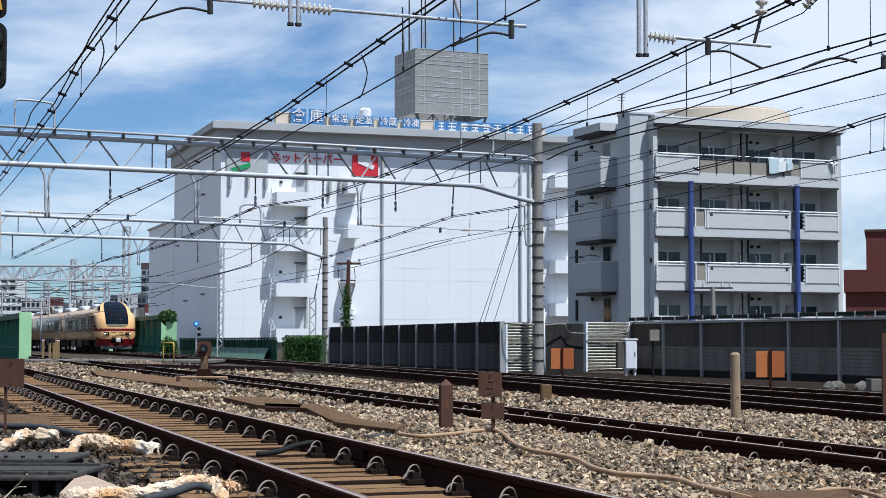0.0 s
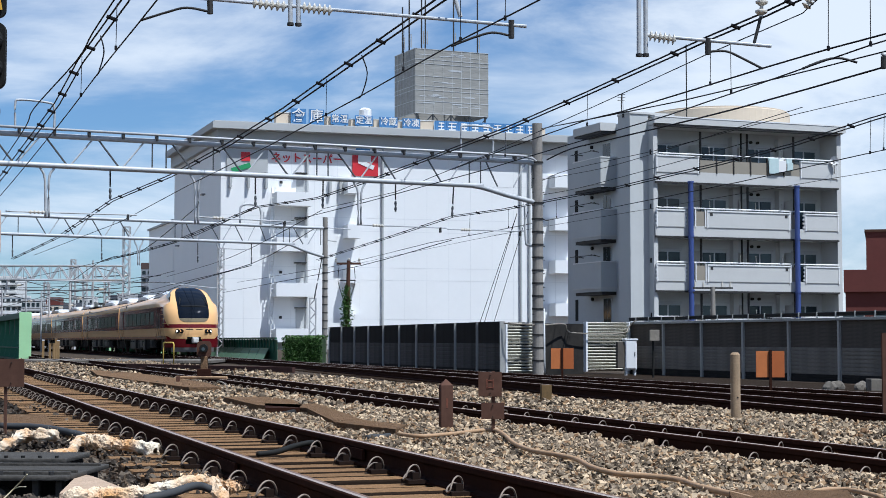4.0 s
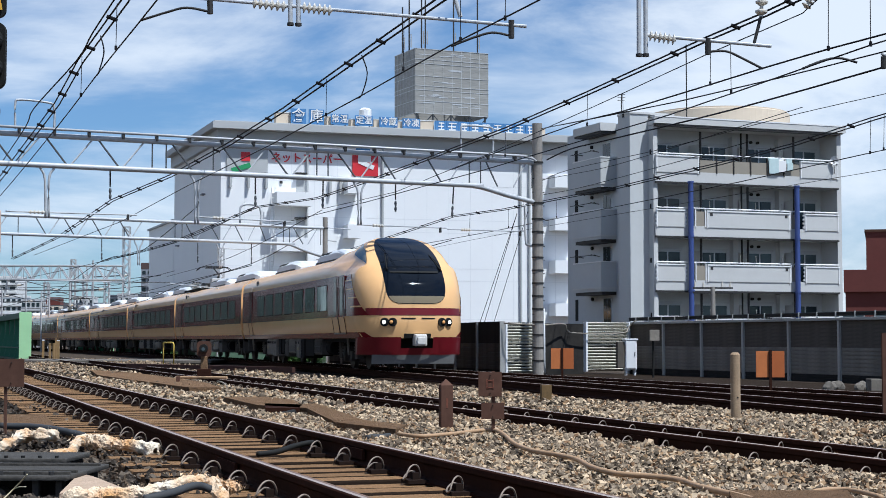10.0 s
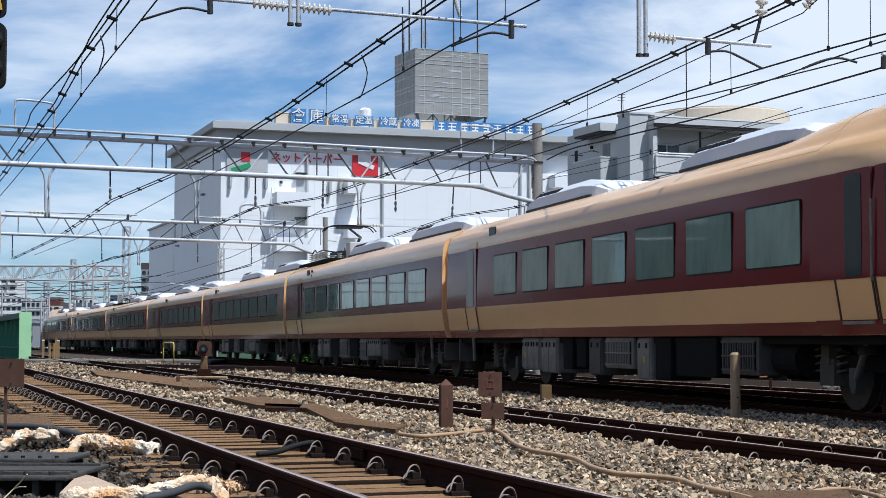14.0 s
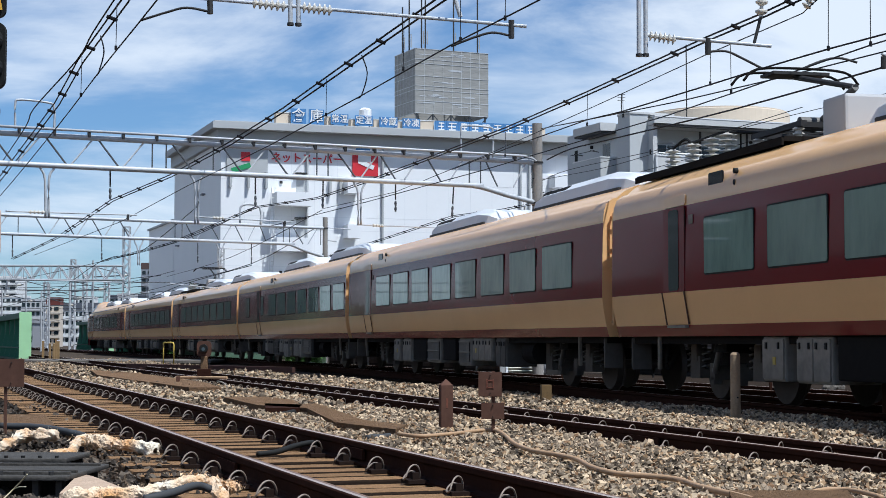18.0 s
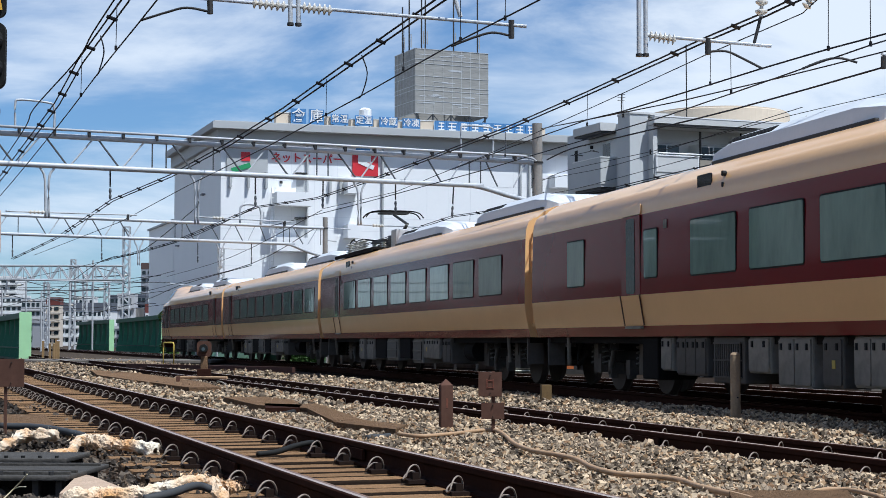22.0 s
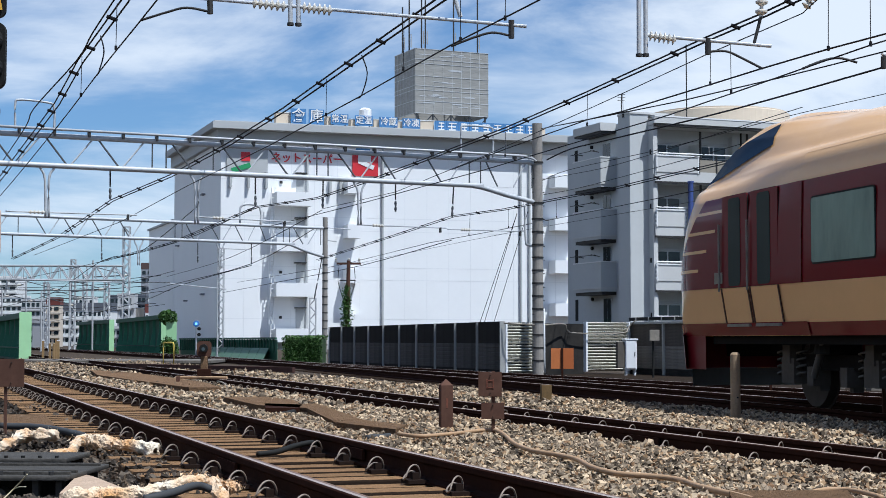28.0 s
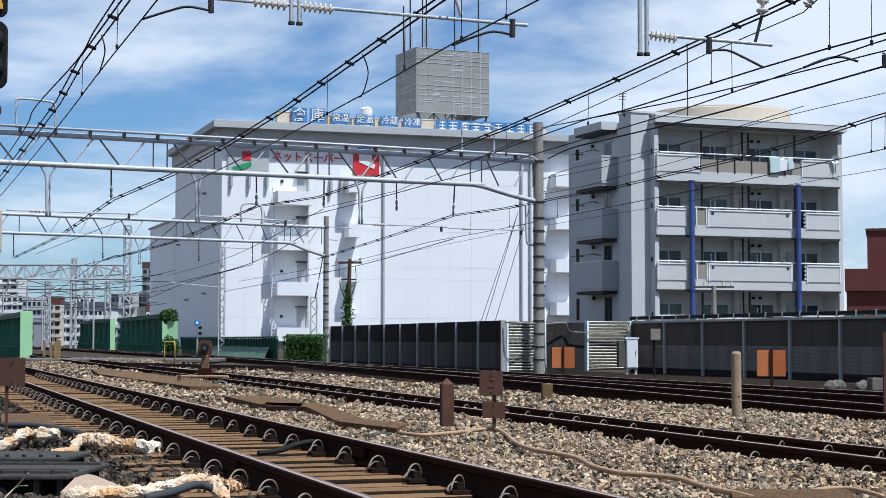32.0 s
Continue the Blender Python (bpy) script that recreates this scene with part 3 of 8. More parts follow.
for fi, z in enumerate(FLOORS):
    slab("balcony_slab", 0.26, AP_W - 0.28, -0.12, 1.6, z - 0.06, z + 0.10, M_BALC, apartment)
    slab("slab_edge", 0.02, AP_W - 0.28, -0.16, -0.12, z - 0.06, z + 0.50, M_BALC, apartment)
    slab("drip_edge", 0.02, AP_W - 0.28, -0.18, -0.10, z - 0.16, z - 0.06, M_DARKMETAL, apartment)
    slab("balcony_soffit", 0.26, AP_W - 0.28, 0.0, 1.6, z - 0.10, z - 0.064, M_APART, apartment)
    top = z + 1.42
    spans = [(0.10, 1.80), (3.20, 8.41), (9.47, 11.62)] if fi else [(0.10, 2.66), (9.2, 11.62)]
    for a, b in spans:
        slab("balcony_panel", a, b, -0.20, -0.10, z + 0.42, top - 0.10, M_BALC, apartment, bevel=0.03)
        slab("panel_rim", a - 0.04, b + 0.04, -0.24, -0.08, top - 0.12, top - 0.05, M_WHITEWALL, apartment)
        for q in (a, b):
            slab("panel_stile", q - 0.03, q + 0.03, -0.22, -0.09, z + 0.40, top - 0.12, M_WHITEWALL, apartment)
    put("handrail", rod_mesh("handrail", (0.1, -0.14, top + 0.05), (AP_W - 0.35, -0.14, top + 0.05), 0.035, M_WHITEWALL), apartment)
    if fi:
        for a, b in ((2.46, 3.08), (8.50, 9.02)):
            slab("screen_panel", a, b, -0.15, -0.11, z + 0.5, top - 0.12, M_SCREEN, apartment)
            for q in (a, b):
                slab("baluster", q - 0.03, q + 0.03, -0.2, -0.1, z + 0.45, top, M_WHITEWALL, apartment)
        for a in (3.36, 8.12):
            slab("panel_vent", a, a + 0.16, -0.215, -0.20, top - 0.34, top - 0.18, M_DARKMETAL, apartment)
        for q in (0.06, 1.88, 9.36):
            for j in range(4):
                slab("baluster", q - 0.04, q + 0.04, -0.2, -0.1, z + 0.55 + 0.22 * j, z + 0.65 + 0.22 * j, M_WHITEWALL, apartment)
    else:
        for j in range(6):
            a = 2.74 + j * 1.075
            slab("screen_panel", a + 0.05, a + 1.02, -0.15, -0.11, z + 0.5, top - 0.25, M_SCREEN, apartment)
            slab("baluster", a - 0.03, a + 0.03, -0.2, -0.1, z + 0.45, top, M_DARKMETAL, apartment)
    for wi, k in enumerate((1.70, 4.65, 7.58, 10.55)):
        w_ = put("window", AP_FRAME, apartment, pose(k, 1.6, z + 1.17))
        for j, dx in enumerate((-0.40, 0.40)):
            pn = put("pane", AP_CURTAIN if rnd.random() < (0.2, 0.6)[j] else AP_PANE, w_, pose(dx, -0.04, 0))
            if (fi + wi) % 2:
                put("glazing_bar", AP_BAR, pn, pose(0, 0, 0.30))
        slab("shutter_box", k - 0.86, k + 0.86, 1.48, 1.6, z + 2.21, z + 2.33, M_FRAME, apartment)
    for k in (3.14, 6.11, 9.12):
        slab("partition", k - 0.03, k + 0.03, 0.45, 1.6, z + 0.1, z + 2.15, M_BALC, apartment)
        slab("partition_post", k - 0.045, k + 0.045, 0.36, 0.45, z + 0.1, z + 2.8, M_DARKMETAL, apartment)
    for k in (5.66, 8.66):
        slab("pipe_box", k, k + 0.32, 1.2, 1.6, z + 0.1, z + 2.75, M_BALC, apartment)
    put("drain_pipe", rod_mesh("drain_pipe", (5.62, 0.25, z + 0.1), (5.62, 0.25, z + 2.8), 0.05, M_RUBBER), apartment)
    for k in (7.05, 7.5):
        put("vent_cap", rod_mesh("vent_cap", (k, 1.45, z + 2.5), (k, 1.6, z + 2.5), 0.08, M_RUBBER), apartment)
    for k in (3.4, 5.3, 6.3, 8.0):
        put("pole_bracket", rod_mesh("pole_bracket", (k, -0.1, z + 1.5), (k - 0.2, -0.4, z + 1.85), 0.025, M_GALV), apartment)
    if fi:
        for k in (4.35, 7.3):
            put("air_conditioner", box_mesh("air_conditioner", (k, 1.3, z + 0.45), (0.75, 0.32, 0.62), M_WHITE, 0.03), apartment)
    # the gable side
    if fi < 3:
        slab("side_balcony", -1.0, 0.0, 4.25, 7.7, z - 0.02, z + 1.62, M_APART, apartment)
        slab("side_balcony_rim", -1.05, 0.0, 4.20, 7.75, z + 0.14, z + 0.22, M_BALC, apartment)
        slab("side_balcony_coping", -1.03, 0.0, 4.22, 7.73, z + 1.62, z + 1.68, M_WHITEWALL, apartment)
        slab("side_balcony_base", -0.92, 0.0, 4.35, 7.6, z - 0.20, z - 0.02, M_DARKMETAL, apartment)
        for q in (4.6, 6.6):
            put("drying_pole_arm", rod_mesh("drying_pole_arm", (-0.9, q, z + 1.95), (-1.35, q + 0.25, z + 2.05), 0.025, M_DARKMETAL, seg=6), apartment)
        put("drying_pole", rod_mesh("drying_pole", (-1.3, 4.4, z + 2.02), (-1.3, 7.5, z + 2.02), 0.02, M_DARKMETAL, seg=6), apartment)
    sw = put("window", AP_SIDEFRAME, apartment, pose(0.0, 5.4, z + 1.65, 0, 0, -90))
    for dx in (-0.23, 0.23):
        put("pane", AP_SIDEPANE, sw, pose(dx, -0.022, 0))
    put("window", AP_SLOT, apartment, pose(0.0, 9.3, z + 1.95, 0, 0, -90))
    put("vent_cap", rod_mesh("vent_cap", (-0.12, 7.2, z + 2.55), (0, 7.2, z + 2.55), 0.10, M_RUBBER), apartment)
    put("vent_slot", rounded_rect("vent_slot", 0.12, 0.25, 0.01, 0.03, M_RUBBER, 1), apartment, pose(0.0, 0.30, z + 1.55, 0, 0, -90))
slab("eave", -1.0, 0.0, 4.25, 7.7, 12.55, 13.0, M_BALC, apartment)
slab("eave_base", -0.94, 0.0, 4.3, 7.65, 12.44, 12.55, M_DARKMETAL, apartment)
for k in (2.04, 8.77):
    put("column", rod_mesh("column", (k, -0.42, -0.3), (k, -0.42, 9.35), 0.145, M_BLUE, seg=16), apartment, None, "blue painted steel column")
    for z in FLOORS[:3]:
        put("column_collar", rod_mesh("column_collar", (k, -0.42, z - 0.12), (k, -0.42, z - 0.04), 0.18, M_BLUE, seg=16), apartment)
bm = bmesh.new()
bmesh.ops.create_cone(bm, cap_ends=True, segments=64, radius1=4.16, radius2=4.16, depth=2.2)
bmesh.ops.bevel(bm, geom=[e for e in bm.edges if all(v.co.z > 1 for v in e.verts)], offset=0.12, segments=3, affect="EDGES")
put("roof_tank", bm_mesh("roof_tank", bm, M_TAN, False), apartment, pose(7.8, 6.25, 13.0), "round tan rooftop water tank")
put("roof_mast", rod_mesh("roof_mast", (4.10, 3.5, 12.9), (4.10, 3.5, 17.6), 0.035, M_DARKMETAL), apartment)
put("roof_mast", rod_mesh("roof_mast", (1.0, 5.5, 12.9), (1.0, 5.5, 14.9), 0.03, M_DARKMETAL), apartment)
for dz in (0.0, 0.18, 0.36):
    put("aerial_bar", rod_mesh("aerial_bar", (0.75, 5.5, 14.5 + dz), (1.25, 5.5, 14.5 + dz), 0.015, M_DARKMETAL, seg=5), apartment)
for z in (9.4, 6.48):
    slab("end_balcony", AP_W, AP_W + 0.62, 2.2, 4.0, z, z + 0.30, M_BALC, apartment)
    for j in range(6):
        slab("end_baluster", AP_W + 0.56, AP_W + 0.60, 2.25 + 0.32 * j, 2.30 + 0.32 * j, z + 0.30, z + 1.35, M_SCREEN, apartment)
    slab("end_rail", AP_W + 0.54, AP_W + 0.62, 2.22, 3.98, z + 1.35, z + 1.41, M_DARKMETAL, apartment)
slab("end_eave", AP_W, AP_W + 0.62, 2.2, 4.0, 12.1, 12.6, M_BALC, apartment)
dish = bmesh.new()
bmesh.ops.create_uvsphere(dish, u_segments=20, v_segments=10, radius=0.24)
bmesh.ops.delete(dish, geom=[v for v in dish.verts if v.co.y < -0.01], context="VERTS")
bmesh.ops.scale(dish, vec=(1, 0.35, 1), verts=dish.verts)
sat = empty("satellite_dish", pose(21.92, 91.75, 10.87), "white satellite dish on the top balcony rail", "satellite dish")
put("reflector", bm_mesh("reflector", dish, M_WHITEWALL, True), sat)
put("feed_arm", rod_mesh("feed_arm", (0, 0, -0.2), (-0.12, -0.32, -0.02), 0.015, M_GALV, seg=6), sat)
put("mount_pole", rod_mesh("mount_pole", (0, 0.06, -0.75), (0, 0.06, 0.05), 0.025, M_DARKMETAL, seg=8), sat)
for i, (px_, m_) in enumerate(((7.40, M_TOWEL), (7.95, M_WHITEWALL), (8.45, M_TOWEL))):
    c = empty("laundry", apartment.matrix_basis @ pose(px_, -0.26, 10.0), "pale laundry hung over the balcony rail", "laundry", "laundry")
    put("cloth", box_mesh("cloth", (0, 0, 0.42), (0.62 - 0.12 * i, 0.05, 0.85 - 0.2 * i), m_, 0.02), c)
    put("fold", box_mesh("fold", (0, 0.10, 0.72), (0.62 - 0.12 * i, 0.05, 0.30), m_, 0.02), c)

# ---- red-brown building ----
red = empty("brown_building", pose(27.4, 112.0, 0, 0, 0, -15), "red-brown plastered low building with flat roof", "building")
slab("wall", 0.0, 14, 0, 10, -0.3, 5.2, M_BRICKRED, red)
slab("parapet", -0.1, 14, -0.25, 10, 4.1, 5.6, M_BRICKRED, red)
slab("upper_storey", 1.4, 14, 0.4, 10, 5.6, 8.3, M_BRICKRED, red)
slab("roof_trim", 1.3, 14, 0.3, 10, 8.2, 8.36, M_RUSTSIGN, red)
for x in (0.5, 2.6):
    fr = put("window", rounded_rect("window", 1.5, 1.3, 0.02, 0.04, M_GALV, 1), red, pose(x, 0, 2.1))
    put("pane", rounded_rect("pane", 1.36, 1.16, 0.02, 0.02, M_WINDOWPALE, 1), fr, pose(0, -0.03, 0))

# ---- warehouse ----
ang, L = oriented(WH_A, WH_B)
warehouse = empty("warehouse", pose(WH_A[0], WH_A[1], 0, 0, 0, ang), "large white clad cold-storage warehouse with rooftop signs", "warehouse")
slab("wall", 0, 64, 0, 30, -0.3, 22.6, M_WAREHOUSE, warehouse)
slab("parapet", -0.5, 65, -0.40, 30, 22.6, 23.95, M_WHGREY, warehouse)
slab("cornice", -1.2, 64.5, -1.6, 30, 23.95, 24.68, M_WHGREY, warehouse)
slab("roof_band", -1.0, 64.5, -1.35, 30, 24.68, 24.80, M_WHGREY, warehouse)
slab("annex", -0.05, 16, 30, 50, -0.3, 15.9, M_WAREHOUSE, warehouse)
slab("annex_roof", -0.3, 16, 30, 50.3, 15.9, 16.15, M_WHGREY, warehouse)
for k in range(1, 24):
    x = 2.65 * k
    slab("cladding_joint", x - 0.02, x + 0.02, -0.012, 0.0, 0.0, 22.4, M_WHJOINT, warehouse)
for z in (3.2, 7.6, 9.0, 13.1, 14.6, 18.6):
    slab("cladding_joint", 0.02, 63.9, -0.010, 0.0, z - 0.025, z + 0.025, M_WHJOINT, warehouse)
for x in (9.7, 18.5, 35.3, 36.4):
    put("downpipe", rod_mesh("downpipe", (x, -0.22, -0.3), (x, -0.22, 22.5), 0.14, M_WHGREY), warehouse)
for z0 in (0.6, 5.6, 10.6, 15.6):
    for x0, wd, dp in ((5.75, 4.0, 2.4), (13.9, 1.5, 2.0), (38.9, 3.0, 2.0)):
        lift = 1.6 if x0 == 13.9 else (3.0 if x0 > 30 else 0)
        slab("landing", x0, x0 + wd, -dp, 0, z0 + lift, z0 + lift + 1.5, M_WAREHOUSE, warehouse)
    for s_ in (5.2, 5.6):
        put("ladder_rail", rod_mesh("ladder_rail", (s_, -1.2, z0 - 3.0), (s_ + 0.25, -1.2, z0 + 2.0), 0.06, M_WHITEWALL), warehouse)
    for j in range(9):
        put("ladder_rung", rod_mesh("ladder_rung", (5.2 + 0.025 * j, -1.2, z0 - 2.6 + j * 0.5), (5.6 + 0.025 * j, -1.2, z0 - 2.6 + j * 0.5), 0.045, M_WHITEWALL), warehouse)
    dr = put("door", rounded_rect("door", 1.0, 2.1, 0.02, 0.06, M_WHGREY, 1), warehouse, pose(9.0, 0, z0 + 2.6))
    slab("door_hood", 8.3, 9.6, -0.7, 0, z0 + 3.75, z0 + 3.85, M_DARKMETAL, warehouse)
    slab("wall_vent", 6.6, 6.9, -0.15, 0, z0 + 2.6, z0 + 2.9, M_DARKMETAL, warehouse)
for x in (0.9, 2.9, 4.9):
    slab("sash_slot", x, x + 0.25, -0.5, 0, 17.6, 19.4, M_WHGREY, warehouse)
for x in (12.2, 13.4):
    slab("sash_slot", x, x + 0.25, -0.5, 0, 17.2, 19.0, M_WHGREY, warehouse)
for y_, z in ((9, 6.0), (9, 14.2), (9, 17.5), (20, 5.5), (26, 12.5)):
    slab("side_vent", -0.4, 0, y_, y_ + 1.0, z, z + 0.18, M_FARGREY, warehouse)


def sign_board(k0, k1, z0, z1, words, size):
    """A blue board on legs along the roof edge, with white characters."""
    w_ = k1 - k0
    m = warehouse.matrix_basis @ pose((k0 + k1) / 2, -0.6, z0)
    ob = empty("roof_sign", m, "blue rooftop sign board with white characters", "sign", "roof signs")
    put("board", box_mesh("board", (0, 0, (z1 - z0) / 2), (w_, 0.18, z1 - z0), M_SIGNBLUE, 0.02), ob)
    for dx in (-w_ * 0.35, w_ * 0.35):
        put("leg", box_mesh("leg", (dx, 0.2, -0.25), (0.12, 0.12, 0.6), M_DARKMETAL), ob)
    if words:
        cu = bpy.data.curves.new("lettering", "FONT")
        cu.body = words
        cu.size = size
        cu.align_x, cu.align_y = "CENTER", "CENTER"
        cu.extrude = 0.02
        cu.offset = 0.008
        cu.materials.append(M_WHITEWALL)
        put("lettering", cu, ob, pose(0, -0.13, (z1 - z0) / 2, 90, 0, 0))
    return ob


sign_board(7.68, 9.42, 24.85, 26.6, "\u5009", 1.62)
sign_board(9.74, 11.5, 24.85, 26.6, "\u5eab", 1.62)
sign_board(12.28, 14.31, 25.0, 26.2, "\u5e38\u6e29", 0.98)
sign_board(15.1, 17.16, 24.98, 26.15, "\u5b9a\u6e29", 0.98)
sign_board(17.96, 20.1, 24.95, 26.1, "\u51b7\u8535", 0.98)
sign_board(20.7, 22.79, 24.9, 26.05, "\u51b7\u51cd", 0.98)
for i in range(9):
    a = 24.63 + i * 1.39
    ob = sign_board(a, a + 1.36, 24.7, 25.95, "", 1)
    rr = random.Random(70 + i)
    for z in (0.25, 0.6, 0.98):
        put("lettering_bar", box_mesh("lettering_bar", (rr.uniform(-0.06, 0.06), -0.11, z), (rr.uniform(0.6, 0.95), 0.05, 0.13), M_WHITEWALL), ob)
    put("lettering_bar", box_mesh("lettering_bar", (rr.uniform(-0.2, 0.2), -0.12, 0.62), (0.13, 0.05, 0.9), M_WHITEWALL), ob)
for k0, k1, z1 in ((6.1, 7.9, 26.1), (11.9, 12.5, 25.9), (14.7, 15.3, 25.7), (17.4, 18.1, 25.8), (20.2, 20.8, 25.7), (22.95, 24.6, 25.9), (36.4, 38.4, 25.6)):
    ob = empty("roof_plant_box", warehouse.matrix_basis @ pose((k0 + k1) / 2, 0.3, 24.8), "beige rooftop plant box behind the sign boards", "plant box", "roof boxes")
    put("casing", box_mesh("casing", (0, 0, (z1 - 24.8) / 2), (k1 - k0, 1.2, z1 - 24.8), M_TAN, 0.04), ob)
    put("lid", box_mesh("lid", (0, 0, z1 - 24.8 + 0.04), (k1 - k0 + 0.1, 1.3, 0.08), M_WHITEWALL), ob)
tank = empty("roof_tank", warehouse.matrix_basis @ pose(17.2, 2.5, 24.8), "white cylindrical rooftop tank", "tank")
put("shell", rod_mesh("shell", (0, 0, 0), (0, 0, 2.4), 0.72, M_WHITEWALL, seg=24), tank)
put("dome", rod_mesh("dome", (0, 0, 2.4), (0, 0, 2.65), 0.74, M_WHITEWALL, 0.45, 24), tank)
# logo boards on the wall
logo = empty("wall_logo", warehouse.matrix_basis @ pose(2.9, -0.12, 20.55), "white board with plain red and green emblem shapes", "logo board")
put("board", box_mesh("board", (0, 0, 0), (4.6, 0.15, 2.7), M_WHGREY), logo)
put("emblem", box_mesh("emblem", (-0.2, -0.1, 0.5), (1.0, 0.08, 1.0), M_SIGNRED), logo)
put("emblem", box_mesh("emblem", (-0.7, -0.1, -0.75), (2.2, 0.08, 0.55), M_SIGNGREEN, 0.0, Euler((0, radians(-18), 0)).to_matrix().to_4x4()), logo)
logo = empty("wall_logo", warehouse.matrix_basis @ pose(16.45, -0.12, 20.65), "red square emblem board with white shape", "logo board")
put("board", box_mesh("board", (0, 0, 0), (3.0, 0.15, 2.6), M_SIGNRED), logo)
put("emblem", box_mesh("emblem", (0.1, -0.1, 0.0), (1.9, 0.06, 0.5), M_WHITEWALL, 0.0, Euler((0, radians(22), 0)).to_matrix().to_4x4()), logo)
put("emblem", box_mesh("emblem", (-0.1, -0.1, 0.7), (1.5, 0.06, 0.9), M_WHITEWALL), logo)
put("emblem", box_mesh("emblem", (-0.3, -0.1, 1.55), (1.6, 0.06, 0.5), M_SIGNBLUE), logo)
cu = bpy.data.curves.new("lettering", "FONT")
cu.body = "\u30cd\u30c3\u30c8\u30b9\u30fc\u30d1\u30fc"
cu.size = 1.18
cu.align_x, cu.align_y = "CENTER", "CENTER"
cu.extrude, cu.offset = 0.03, 0.02
cu.materials.append(M_SIGNRED)
tagged(put("wall_lettering", cu, None, warehouse.matrix_basis @ pose(9.7, -0.1, 21.05, 90, 0, 0)), "red characters mounted on the white warehouse wall", "lettering")

# rooftop screened tower
tw = empty("antenna_tower", pose(-3.31, 195.0, 24.8, 0, 0, 24.3), "grey mesh-screened rooftop tower with antenna masts", "antenna tower")
TW, TD, TZ0, TZ1 = 9.68, 6.4, 3.1, 10.92
for (x0, x1, y0, y1) in ((0, TW, 0, 0.12), (0, 0.12, 0.12, TD), (TW - 0.12, TW, 0.12, TD), (0.12, TW - 0.12, TD - 0.12, TD)):
    slab("screen", x0, x1, y0, y1, TZ0, TZ1, M_MESH, tw)
rt = random.Random(31)
for z in (3.1, 4.6, 5.9, 6.4, 7.6, 9.1, 9.6, 10.85):
    slab("girt", -0.04, TW + 0.04, -0.04, 0.0, z, z + 0.06, M_STEEL, tw)
    slab("girt", -0.04, 0.0, 0.0, TD, z, z + 0.06, M_STEEL, tw)
for k in range(1, 8):
    x = TW * k / 8
    slab("mullion", x - 0.025, x + 0.025, -0.03, 0.0, TZ0, TZ1, M_WHGREY, tw)
for k in range(1, 7):
    y = TD * k / 7
    slab("mullion", -0.03, 0.0, y - 0.025, y + 0.025, TZ0, TZ1, M_WHGREY, tw)
# short bars scattered at random, added for irregular lines across the screen
for k in range(26):
    x, z = rt.uniform(0.2, TW - 2.2), rt.choice((4.2, 5.2, 6.9, 8.3, 10.2)) + rt.uniform(-0.2, 0.2)
    slab("walkway_rail", x, x + rt.uniform(0.6, 2.0), -0.025, 0.0, z, z + rt.uniform(0.05, 0.12), M_STEEL, tw)
for x, y in ((0.3, 0.3), (TW - 0.3, 0.3), (0.3, TD - 0.3), (TW - 0.3, TD - 0.3), (TW / 2, 0.3), (TW / 4, 0.3), (TW * 0.75, 0.3)):
    put("leg", rod_mesh("leg", (x, y, -0.2), (x, y, TZ0 + 0.1), 0.12, M_STEELDARK), tw)
for k in range(4):
    x, w4 = TW * k / 4, TW / 4
    put("brace", rod_mesh("brace", (x, 0.3, 0.6), (x + w4, 0.3, TZ0), 0.07, M_STEELDARK), tw)
    put("brace", rod_mesh("brace", (x + w4, 0.3, 0.6), (x, 0.3, TZ0), 0.07, M_STEELDARK), tw)
for x, y, hh in ((0.7, 3.5, 6.5), (1.2, 0.9, 7.5), (1.7, 0.9, 6.5), (5.4, 0.8, 7.5), (8.8, 1.2, 8.0), (0.7, 5.6, 6.0)):
    put("mast", rod_mesh("mast", (x, y, TZ1 - 0.3), (x, y, TZ1 + hh), 0.09, M_DARKMETAL), tw)
    put("aerial", rod_mesh("aerial", (x + 0.25, y, TZ1 + 0.7), (x + 0.25, y, TZ1 + 2.3), 0.06, M_GALV), tw)


